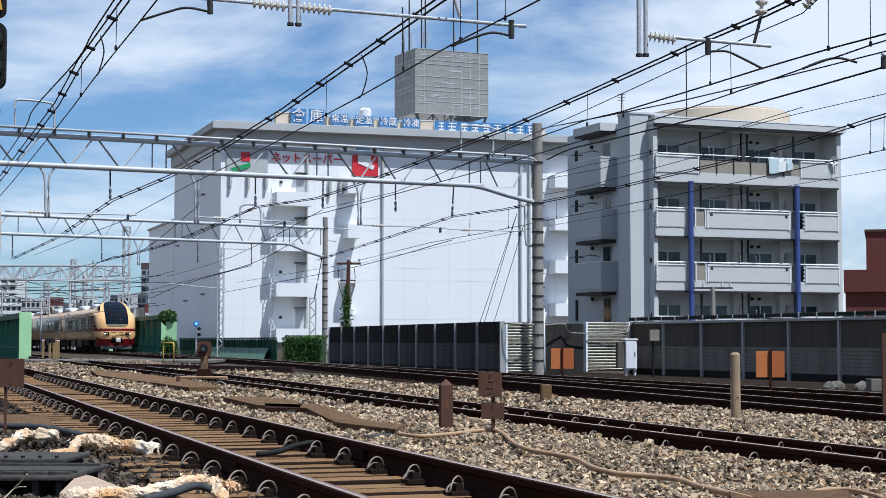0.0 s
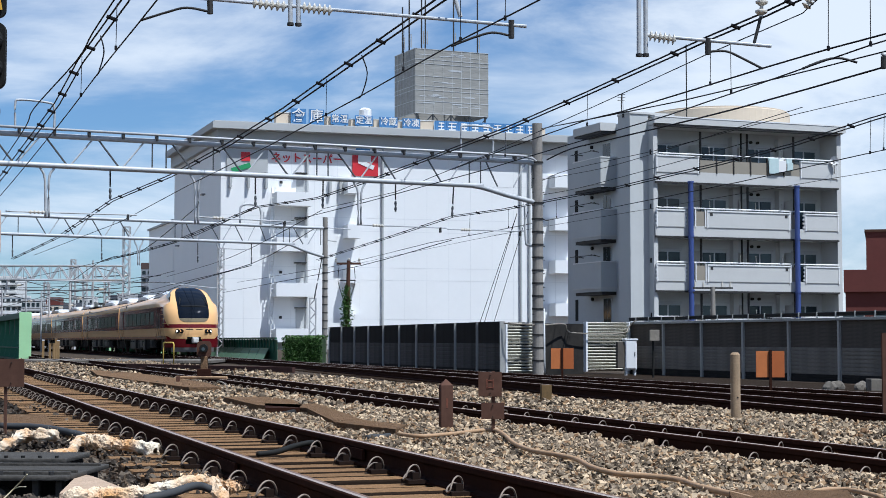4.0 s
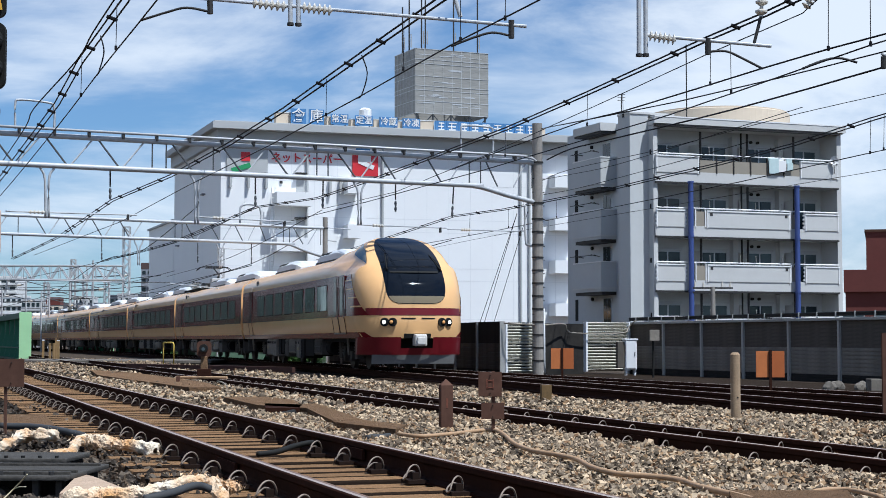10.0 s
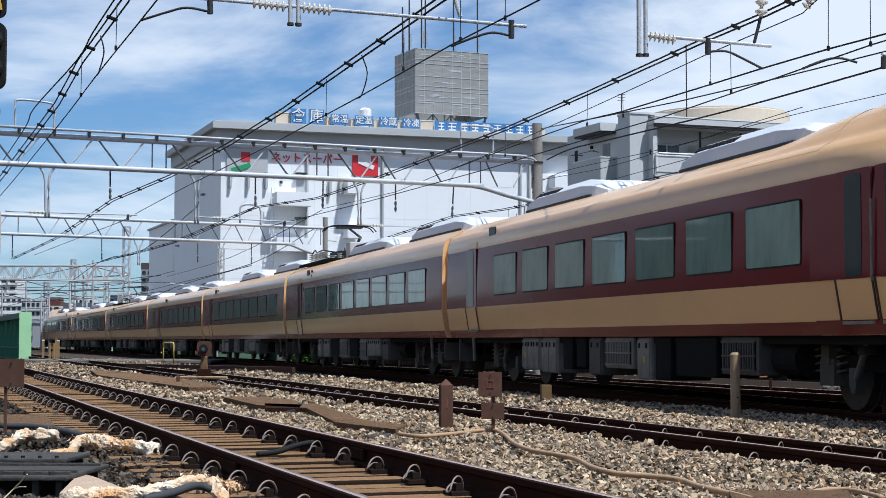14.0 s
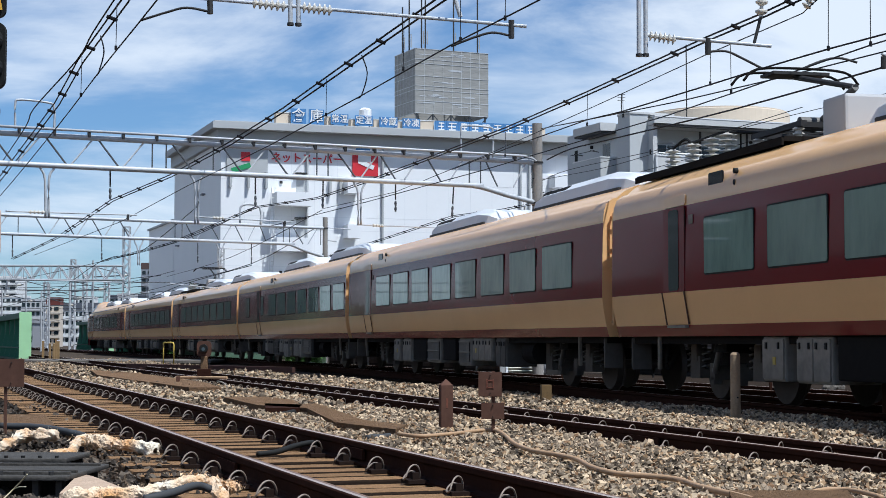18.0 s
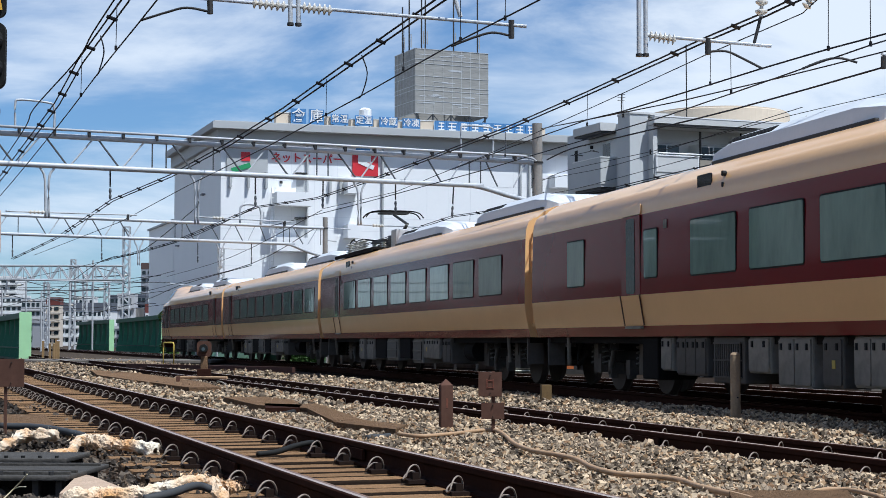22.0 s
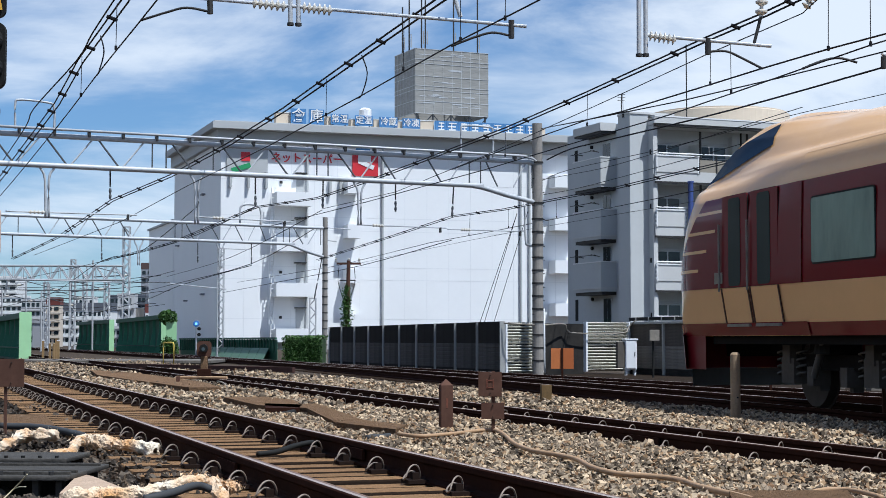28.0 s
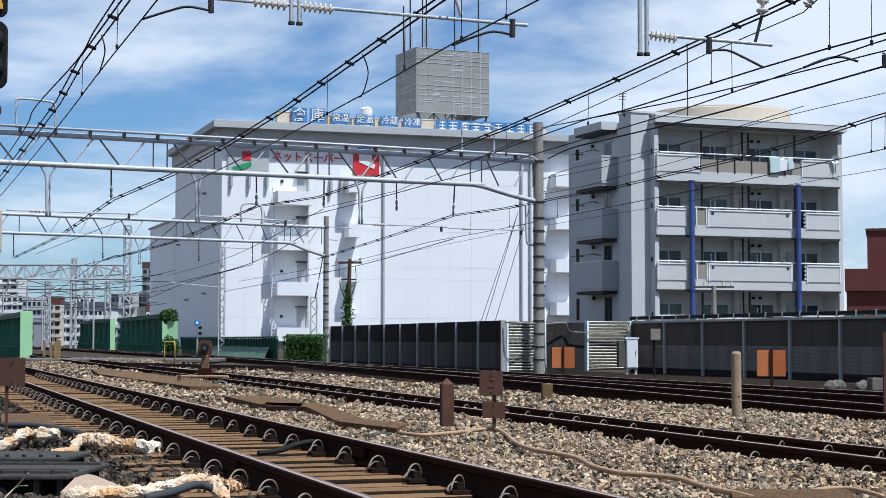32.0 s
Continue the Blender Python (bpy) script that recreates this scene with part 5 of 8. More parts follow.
wire("contact_wire", [(-8.623, 74, 4.182), (-13.07, 82, 3.559), (-19.018, 100, 2.959), (-33.335, 140, 2.376)], 0.016, "far dark contact wire")
wire("messenger_wire", [(-5.807, 74, 5.839), (-9.323, 80, 4.538), (-15.296, 92, 3.894), (-23.06, 115, 3.675)], 0.016, "far dark messenger wire")
wire("messenger_wire", [(-7.132, 62, 5.817), (-12.229, 75, 5.261), (-20.704, 95, 5.137), (-31.415, 120, 5.119)], 0.015, "far dark messenger wire")
wire("contact_wire", [(0.286, 52, 3.988), (-3.069, 62, 3.637), (-7.22, 74, 3.47), (-12.024, 90, 3.425)], 0.012, "far dark contact wire")
wire("contact_wire", [(-4.422, 60, 5.573), (-10.031, 78, 4.767), (-16.803, 100, 4.677)], 0.012, "far dark contact wire")


for k, (z0_, z1_, r_) in enumerate(((5.2, 5.0, 0.016), (4.55, 4.7, 0.02), (3.9, 4.1, 0.016), (3.4, 3.2, 0.014), (6.1, 5.6, 0.018), (2.9, 3.1, 0.014), (4.9, 4.3, 0.014), (5.7, 6.0, 0.014))):
    wire("far_wire", [(-52.0 + 1.5 * k, 165.0 + 3 * k, z0_ + 0.9), (-38.0 + 0.8 * k, 150.0 + 2 * k, (z0_ + z1_) / 2 + 0.5), (-26.0 + 0.4 * k, 142.0, z1_ + 0.8)], r_ * 1.6, "thin grey far overhead wire beyond the bridge")
for k, (x_, y_, z_) in enumerate(((-43.5, 160, 5.0), (-40.2, 156, 4.4), (-36.4, 150, 5.3), (-33.8, 148, 4.5), (-30.6, 142, 5.1), (-28.2, 140, 6.2), (-41.8, 158, 6.0), (-35.0, 150, 3.9))):
    ob = empty("far_bracket", pose(x_, y_, 0), "grey far catenary bracket arm with insulators", "bracket", "far brackets")
    put("arm", rod_mesh("arm", (-1.6, 0, z_), (1.5, 0, z_ + 0.15), 0.05, M_STEELDARK, seg=6), ob)
    put("stay", rod_mesh("stay", (-1.6, 0, z_ + 0.9), (1.2, 0, z_ + 0.15), 0.035, M_STEELDARK, seg=6), ob)
    put("hanger_post", rod_mesh("hanger_post", (-1.6, 0, -0.3), (-1.6, 0, z_ + 1.4), 0.08, M_MAST, seg=8), ob)
    put("insulator", rod_mesh("insulator", (0.9, 0, z_ + 0.1), (1.3, 0, z_ + 0.14), 0.1, M_PORCELAIN, seg=8), ob)


# ---- lattice masts ----
def lattice_mast(px_base, z_top, w, label, bays=14, r=0.035):
    base = Vector(px_base)
    ob = empty("lattice_mast", pose(base.x, base.y, 0), label, "lattice mast", "lattice masts")
    z0 = -0.3
    for sx in (-1, 1):
        for sy in (-1, 1):
            put("leg", rod_mesh("leg", (sx * w / 2, sy * w / 2, z0), (sx * w / 2, sy * w / 2, z_top), r, M_MAST, seg=6), ob)
    step = (z_top - z0) / bays
    bm_ = bmesh.new()
    for i in range(bays):
        za, zb = z0 + i * step, z0 + (i + 1) * step
        s_ = 1 if i % 2 else -1
        for sy in (-1, 1):
            add_rod(bm_, (s_ * w / 2, sy * w / 2, za), (-s_ * w / 2, sy * w / 2, zb), r * 0.7, seg=5)
            add_rod(bm_, (sy * w / 2, s_ * w / 2, za), (sy * w / 2, -s_ * w / 2, zb), r * 0.7, seg=5)
    put("lacing", bm_mesh("lacing", bm_, M_MAST), ob)
    put("cap", box_mesh("cap", (0, 0, z_top), (w * 1.15, w * 1.15, 0.06), M_MAST), ob)
    return ob


lattice_mast((-26.198, 136, 0.002), 10.2, 0.52, "grey lattice catenary mast beyond the bridge", 18, 0.05)
lattice_mast((-12.429, 92, 0.896), 5.95, 0.32, "slim grey lattice mast before the warehouse", 20, 0.035)
lattice_mast((-35.977, 160, -0.141), 8.65, 0.42, "grey lattice catenary mast beyond the bridge", 16, 0.05)
lattice_mast((-42.229, 175, -0.231), 7.0, 0.40, "grey lattice catenary mast beyond the bridge", 14, 0.05)
lattice_mast((-29.826, 146, -0.057), 6.2, 0.42, "grey lattice catenary mast beyond the bridge", 14, 0.05)
lattice_mast((-37.0, 170, 0), 7.6, 0.40, "grey lattice catenary mast beyond the bridge", 14, 0.05)
lattice_mast((-6.334, 80, 0.338), 2.85, 0.30, "short grey lattice post beside the hedge", 9, 0.03)
beam = empty("lattice_beam", pose(*(-26.406, 136, 6.347)[:2], 0, 0, 0, 183), "grey lattice girder spanning the far tracks", "lattice beam")
zt, zb = 6.95, 5.8
for y_ in (-0.35, 0.35):
    for z in (zt, zb):
        put("chord", rod_mesh("chord", (0, y_, z), (18, y_, z), 0.07, M_MAST, seg=6), beam)
bm = bmesh.new()
for i in range(24):
    for y_ in (-0.35, 0.35):
        add_rod(bm, (i * 0.75, y_, zt if i % 2 else zb), ((i + 1) * 0.75, y_, zb if i % 2 else zt), 0.055, seg=5)
        add_rod(bm, (i * 0.75, y_, zt), (i * 0.75, y_, zb), 0.03, seg=5)
    add_rod(bm, (i * 0.75, -0.35, zt), ((i + 1) * 0.75, 0.35, zt), 0.04, seg=5)
put("lacing", bm_mesh("lacing", bm, M_MAST), beam)
for i, (x0, x1) in enumerate(((9.5, 9.7), (2.5, 2.6))):
    put("hanger", rod_mesh("hanger", (x0, 0, zb), (x1, 0, zb - 1.3), 0.09, M_MAST), beam)
far_beams = empty("lattice_beam", pose(*(-19.619, 118, 4.763)[:2], 0, 0, 0, 205), "thin far gantry beam", "lattice beam")
put("chord", rod_mesh("chord", (0, 0, 4.95), (26, 0, 4.95), 0.03, M_STEELDARK, seg=6), far_beams)
put("chord", rod_mesh("chord", (4, 3, 4.2), (30, 3, 4.2), 0.03, M_STEELDARK, seg=6), far_beams)


# ---- foliage ----
def leaf_cloud(name, n, size, inside, seed, material=None):
    """Leaf quads scattered by a function that returns a point."""
    rr = np.random.RandomState(seed)
    rp = random.Random(seed)
    verts, faces = [], []
    for i in range(n):
        c = Vector(inside(rp))
        s_ = size * rp.uniform(0.6, 1.4)
        e = Euler((rp.uniform(-1.2, 1.2), rp.uniform(-1.2, 1.2), rp.uniform(0, 6.28)))
        m = e.to_matrix()
        k = len(verts)
        for u, v, w_ in ((-1, 0, 0), (0, -0.55, 0.12), (1, 0, 0), (0, 0.55, 0.12)):
            verts.append(c + m @ Vector((u * s_, v * s_, w_ * s_)))
        faces.append((k, k + 1, k + 2, k + 3))
    return mesh_of(name, verts, faces, material or M_LEAF)


def blob(rp, cx, cy, cz, rx, ry, rz):
    a, b = rp.uniform(0, 6.283), math.acos(rp.uniform(-1, 1))
    r_ = rp.uniform(0.75, 1.05) * (1 + 0.12 * math.sin(5 * a + 3 * b))
    return (cx + rx * r_ * math.sin(b) * math.cos(a), cy + ry * r_ * math.sin(b) * math.sin(a), cz + rz * r_ * math.cos(b))


hx, hy, _ = (-6.105, 73, 0.38)
hedge = empty("hedge", pose(hx, hy, 0, 0, 0, -12), "clipped dark green hedge beside the sound wall", "hedge")


def hedge_pt(rp):
    f_ = rp.random()
    x, y, z = rp.uniform(-0.9, 0.9), rp.uniform(-0.5, 0.5), rp.uniform(-0.2, 0.95)
    if f_ < 0.6:
        y = -0.5 + rp.uniform(-0.06, 0.08)
    elif f_ < 0.85:
        z = 0.95 + rp.uniform(-0.1, 0.08)
    return (x + rp.gauss(0, 0.02), y, z)


put("core", box_mesh("core", (0, 0.05, 0.3), (1.7, 0.8, 1.15), M_LEAFDARK, 0.1), hedge)
put("leaves", leaf_cloud("leaves", 3800, 0.045, hedge_pt, 4), hedge)
ix, iy, _ = (-4.574, 78, 0.884)
ivy_pole = empty("utility_pole", pose(ix, iy, 0), "rusty timber pole overgrown with ivy", "utility pole")
put("shaft", rod_mesh("shaft", (0, 0, -0.3), (0.1, 0, 4.6), 0.11, M_RUSTSIGN, 0.09), ivy_pole)
put("cross_arm", box_mesh("cross_arm", (0.1, 0, 4.45), (1.15, 0.12, 0.1), M_RUSTSIGN), ivy_pole)
put("cross_arm", box_mesh("cross_arm", (0.05, 0, 3.65), (0.75, 0.1, 0.06), M_DARKMETAL), ivy_pole)
for x in (-0.5, 0.1, 0.6):
    insulator("insulator", (x, 0, 4.5), (x, 0, 4.72), 2, 0.07, ivy_pole)
for s_ in (-1, 1):
    put("cable_loop", tube_mesh("cable_loop", curve_pts([(s_ * 0.36, 0, 4.3), (s_ * 0.4, 0, 3.6), (s_ * 0.2, 0, 2.9), (s_ * 0.1, 0, 2.6)], 4), 0.015, M_WIRE), ivy_pole)
put("ivy", leaf_cloud("ivy", 1300, 0.07, lambda rp: (lambda z: (rp.gauss(0.0, 0.07 + 0.09 * max(0, 3.4 - z) / 3.4), rp.gauss(-0.05, 0.15), z))(rp.uniform(0.6, 3.4)), 6), ivy_pole)

# ---- green bridge girders ----
def girder(a, b, z0, z1, n, label, end_side=1, flare=0.45, plate=0.42):
    a, b = Vector((a[0], a[1], 0)), Vector((b[0], b[1], 0))
    d = b - a
    L_ = d.length
    g = empty("bridge_girder", pose(a.x, a.y, 0, 0, 0, math.degrees(math.atan2(d.y, d.x))), label, "bridge girder", "bridge girders")
    put("web", box_mesh("web", (L_ / 2, 0.12, (z0 + z1) / 2), (L_, 0.05, z1 - z0), M_GREEN), g)
    put("top_flange", box_mesh("top_flange", (L_ / 2, 0.0, z1 - 0.14), (L_, 0.40, 0.30), M_GREEN, 0.02), g)
    put("bottom_flange", box_mesh("bottom_flange", (L_ / 2, -0.1, z0 + 0.05), (L_, 0.7, 0.1), M_GREEN), g)
    h_ = z1 - z0
    verts = []
    for x in (-0.04, 0.04):
        verts += [(x, 0.1, h_), (x, -0.12, h_), (x, -0.10, h_ * 0.62), (x, -0.22, h_ * 0.40), (x, -flare, 0.0), (x, 0.1, 0.0)]
    faces = [(0, 1, 2, 3, 4, 5), (11, 10, 9, 8, 7, 6)] + [(i, 6 + i, 6 + (i + 1) % 6, (i + 1) % 6) for i in range(6)]
    st = mesh_of("stiffener", verts, faces, M_GREENSUNLIT)
    for i in range(n):
        put("stiffener", st, g, pose((i + 0.5) * L_ / n, 0, z0))
    put("rail_bar", box_mesh("rail_bar", (L_ / 2, -flare * 0.72, z0 + h_ * 0.26), (L_, 0.05, 0.06), M_GREEN), g)
    put("end_plate", box_mesh("end_plate", (L_ + 0.03 if end_side > 0 else -0.03, 0.0, (z0 + z1) / 2), (0.06, plate, z1 - z0 + 0.05), M_GREENLIGHT, 0.01), g, None, "light green end plate")
    return g


girder((-35.305, 125, 0.068), (-21.557, 85, 0.075), -0.2, 2.25, 12, "dark green plate girder of the railway bridge", 1, plate=0.62)
girder((-34.541, 156, -0.224), (-27.361, 136, -0.277), -0.3, 2.5, 7, "dark green plate girder of the railway bridge", 1)
girder((-26.406, 134, -0.352), (-18.452, 109, -0.358), -0.3, 2.5, 8, "dark green plate girder with ivy at its end", 1)
low = empty("bridge_parapet", pose(*(-16.615, 104, 0.55)[:2], 0, 0, 0, math.degrees(math.atan2(-23.0, 8.4))), "low green plate parapet with angled panels", "parapet")
slab("top_rail", 0, 24.5, -0.06, 0.06, 0.86, 0.96, M_GREEN, low)
for i in range(40):
    slab("baluster", 0.1 + i * 0.61, 0.18 + i * 0.61, -0.03, 0.03, 0.2, 0.88, M_GREEN, low)
slab("back_plate", 0, 24.5, 0.05, 0.08, -0.3, 0.85, M_GREEN, low)
for i in range(8):
    put("apron_panel", box_mesh("apron_panel", (9.5 + i * 1.86, -0.25, 0.12), (1.75, 0.02, 0.70), M_GREENPALE, 0.0, Euler((radians(-28), 0, 0)).to_matrix().to_4x4()), low)
bx, by, _ = (-17.868, 107, 0.909)
bush = empty("ivy_bush", pose(bx, by, 0), "ivy climbing over the bridge girder end", "ivy")
put("leaves", leaf_cloud("leaves", 2600, 0.085, lambda rp: blob(rp, 0.0, 0, 2.3, 0.58, 0.6, 0.45) if rp.random() < 0.5 else blob(rp, 0.15, -0.2, 0.3, 0.55, 0.6, 0.75), 9), bush)
put("stems", tube_mesh("stems", curve_pts([(0, 0.2, -0.3), (0.05, 0.1, 0.8), (-0.05, 0.2, 1.9)], 4), 0.05, M_RUSTSIGN), bush)
slab("light_plate", -0.05, 0.62, -0.35, -0.3, 0.8, 2.0, M_GREENLIGHT, bush)
put("core", box_mesh("core", (0.1, 0.1, 0.3), (0.5, 0.5, 1.0), M_LEAFDARK, 0.15), bush)

# ---- far city ----
def far_block(x0, x1, y, ztop, material, floors, cols, label, roof=None):
    ob = empty("far_building", pose((x0 + x1) / 2, y, 0), label, "building", "far buildings")
    w_ = x1 - x0
    put("wall", box_mesh("wall", (0, w_ / 2, ztop / 2 - 0.3), (w_, w_, ztop + 0.3), material), ob)
    put("roof", box_mesh("roof", (0, w_ / 2, ztop - (0.45 if roof else 0.0)), (w_ * 1.03, w_ * 1.03, 1.3 if roof else 0.4), roof or material), ob)
    fh = (ztop - (1.1 if roof else 0.2)) / floors
    wm = box_mesh("window", (0, 0, 0), (w_ / cols * 0.62, 0.1, fh * 0.46), M_WINDOW)
    for i in range(floors):
        put("floor_band", box_mesh("floor_band", (0, -0.16, fh * i + 0.1), (w_ * 1.01, 0.3, fh * 0.30), material), ob)
        for j in range(cols):
            put("window", wm, ob, pose(-w_ / 2 + w_ * (j + 0.5) / cols, -0.04, fh * (i + 0.58)))
    return ob


far_block(-92.3, -85.5, 330, 13.5, M_FARWHITE, 9, 4, "white apartment tower far beyond the bridge")
far_block(-82.8, -76.7, 300, 8.8, M_FARWHITE, 6, 6, "pale low building far off")
far_block(-74.3, -70.1, 290, 7.9, M_FAR, 5, 5, "pale grey low building far off")
far_block(-62.7, -60.5, 260, 7.4, M_FARBEIGE, 5, 2, "beige far building with brown roof", roof=M_BRICKRED)
far_block(-65.1, -56.5, 280, 7.0, M_FARWHITE, 4, 11, "white far building with a long dark roof", roof=M_FARDARK)
far_block(-74.1, -70.0, 330, 9.4, M_FARWHITE, 5, 4, "small white building behind the dark roof")
far_block(-60.8, -58.9, 300, 8.9, M_FARDARK, 5, 2, "narrow dark grey far building")
far_block(-53.4, -50.6, 270, 8.3, M_FAR, 4, 1, "plain pale grey far building beyond tracks")
far_block(-56.5, -54.2, 300, 9.0, M_FARDARK, 6, 3, "dark slate far building")
far_block(-62.4, -59.0, 340, 16.6, M_FARGREY, 9, 3, "brown-topped far tower block", roof=M_FARBROWN)
far_block(-51.9, -48.9, 290, 11.0, M_FARWHITE, 7, 3, "pale far building with rooftop tank")
far_block(-43.4, -40.4, 240, 5.9, M_FARWHITE, 3, 6, "low pale far building with dark red roof", roof=M_BRICKRED)
far_block(-66.7, -57.2, 230, 3.4, M_FARGREY, 2, 12, "grey far industrial roof")
far_block(-50.1, -41.2, 230, 2.6, M_FAR, 2, 14, "low pale far building")
ob = empty("far_tank", pose(-42.7, 232, 0), "pale round far rooftop tank", "tank", "far tanks")
put("shell", rod_mesh("shell", (0, 0, 2.5), (0, 0, 5.40), 0.60, M_TAN, seg=20), ob)
put("rim", rod_mesh("rim", (0, 0, 5.32), (0, 0, 5.44), 0.62, M_FARWHITE, seg=20), ob)
ob = empty("far_tank", pose(-51.15, 295, 0), "pale round far rooftop tank", "tank", "far tanks")
put("shell", rod_mesh("shell", (0, 0, 10.00), (0, 0, 11.90), 0.65, M_FARWHITE, seg=20), ob)
put("rim", rod_mesh("rim", (0, 0, 11.90), (0, 0, 12.02), 0.69, M_FARWHITE, seg=20), ob)
ob = empty("far_tank", pose(-50.14, 295, 0), "pale round far rooftop tank", "tank", "far tanks")
put("shell", rod_mesh("shell", (0, 0, 10.00), (0, 0, 11.80), 0.40, M_FARWHITE, seg=20), ob)
put("rim", rod_mesh("rim", (0, 0, 11.80), (0, 0, 11.92), 0.43, M_FARWHITE, seg=20), ob)


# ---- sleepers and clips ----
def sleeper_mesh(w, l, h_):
    """Timber with weathered top; near-black flanks paint dirt and the shade of the gaps."""
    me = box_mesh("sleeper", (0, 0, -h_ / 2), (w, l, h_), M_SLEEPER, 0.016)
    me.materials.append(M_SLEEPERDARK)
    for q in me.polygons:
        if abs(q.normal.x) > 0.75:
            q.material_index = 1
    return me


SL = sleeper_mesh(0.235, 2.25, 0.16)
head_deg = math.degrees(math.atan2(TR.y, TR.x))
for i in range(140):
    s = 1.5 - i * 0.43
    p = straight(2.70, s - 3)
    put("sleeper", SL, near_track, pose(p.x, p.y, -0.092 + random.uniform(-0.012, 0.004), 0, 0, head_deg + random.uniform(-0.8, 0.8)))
SLC = box_mesh("sleeper", (0, 0, -0.07), (0.24, 2.2, 0.14), M_SLEEPERDARK, 0.012)
for i in range(70):
    p = straight(7.02, 6 - i * 0.78)
    put("sleeper", SLC, mid_track, pose(p.x, p.y, -0.175, 0, 0, head_deg))


def clip_mesh():
    arch = [(0.05, -0.060, -0.012), (0.03, -0.058, 0.035), (0.010, -0.038, 0.078), (-0.01, -0.006, 0.094), (-0.03, 0.028, 0.082), (-0.048, 0.054, 0.052), (-0.060, 0.070, 0.018), (-0.03, 0.074, 0.004), (0.025, 0.05, 0.020), (0.035, 0.01, 0.050), (0.02, -0.02, 0.045)]
    return tube_mesh("spring_clip", curve_pts(arch, 3), 0.0062, M_CLIP, 6)


CLIP = clip_mesh()
PLATE = boxes_mesh("tie_plate", [((0, 0, 0.012), (0.16, 0.36, 0.024)), ((0, 0.112, 0.04), (0.05, 0.045, 0.055)), ((0, -0.112, 0.04), (0.05, 0.045, 0.055))], M_CLIPBASE)
for i in range(46):
    s = -1.5 - i * 0.86
    for off in (2.13, 3.265):
        p = straight(off, s)
        put("tie_plate", PLATE, near_track, pose(p.x, p.y, -0.094, 0, 0, head_deg))
        for sd in (-1, 1):
            q = straight(off + sd * 0.125, s)
            put("spring_clip", CLIP, near_track, pose(q.x, q.y, -0.075 + random.uniform(-0.006, 0.006), 0, 0, head_deg + (180 if sd < 0 else 0) + random.uniform(-8, 8)))
for i in range(58):
    s = 1.0 - i * 0.78
    for off, zz, sds in ((6.45, -0.145, (-1,)), (7.58, -0.175, (-1, 1))):
        for sd in sds:
            q = straight(off + sd * 0.105, s)
            put("spring_clip", CLIP, mid_track, pose(q.x, q.y, zz + random.uniform(-0.008, 0.008), 0, 0, head_deg + (180 if sd < 0 else 0) + random.uniform(-12, 12)))
# joint bars
FISH = boxes_mesh("joint_bar", [((0, 0.036, -0.085), (0.60, 0.020, 0.075)), ((0, -0.036, -0.085), (0.60, 0.020, 0.075)), ((0, 0.055, -0.12), (0.60, 0.03, 0.014))] + [((dx, 0.055, -0.085), (0.035, 0.03, 0.035)) for dx in (-0.22, -0.08, 0.08, 0.22)], M_RAILSIDE)
for off, s, z in ((2.13, -10.9, 0.07), (3.265, -11.9, 0.07), (6.45, -13.6, 0.0), (7.58, -11.2, -0.06)):
    p = straight(off, s)
    put("joint_bar", FISH, near_track if off < 5 else mid_track, pose(p.x, p.y, z, 0, 0, head_deg))

# dark timbers under the main line and the far line
for i in range(60):
    c, a = arc(10 - i * 0.8, 1.45)
    put("sleeper", SLC, train_track, pose(c.x, c.y, -0.17, 0, 0, math.degrees(a) - 90))
for i in range(40):
    p = straight(14.37, 4 - i * 0.8)
    put("sleeper", SLC, far_track, pose(p.x, p.y, -0.19, 0, 0, head_deg))

# ---- ballast ----
def ridge(name, o0, o1, s0, s1, z, label):
    n = 40
    verts, faces = [], []
    for i in range(n + 1):
        s = s0 + (s1 - s0) * i / n
        for o, zz in ((o0, -0.25), (o0 + 0.35, z - 0.03), ((o0 + o1) / 2, z), (o1 - 0.35, z - 0.03), (o1, -0.25)):
            p = straight(o, s)
            verts.append((p.x, p.y, zz))
    for i in range(n):
        for k in range(4):
            a = i * 5 + k
            faces.append((a, a + 1, a + 6, a + 5))
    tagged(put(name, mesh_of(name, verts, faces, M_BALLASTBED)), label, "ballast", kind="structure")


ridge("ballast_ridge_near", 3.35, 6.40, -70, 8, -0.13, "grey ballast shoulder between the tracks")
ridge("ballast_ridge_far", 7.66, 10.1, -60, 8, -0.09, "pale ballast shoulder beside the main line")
# this strip puts the wall foot's shade into the ground colour
ridge("ballast_bed_wall", 15.2, 21.2, -70, 6, -0.17, "dark ballast strip with painted shade at the sound wall foot")
ridge("track_bed_near", 1.75, 3.62, -70, 6, -0.155, "near-black dirt bed with painted shade between the sleepers")
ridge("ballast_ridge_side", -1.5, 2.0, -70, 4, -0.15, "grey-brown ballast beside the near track")

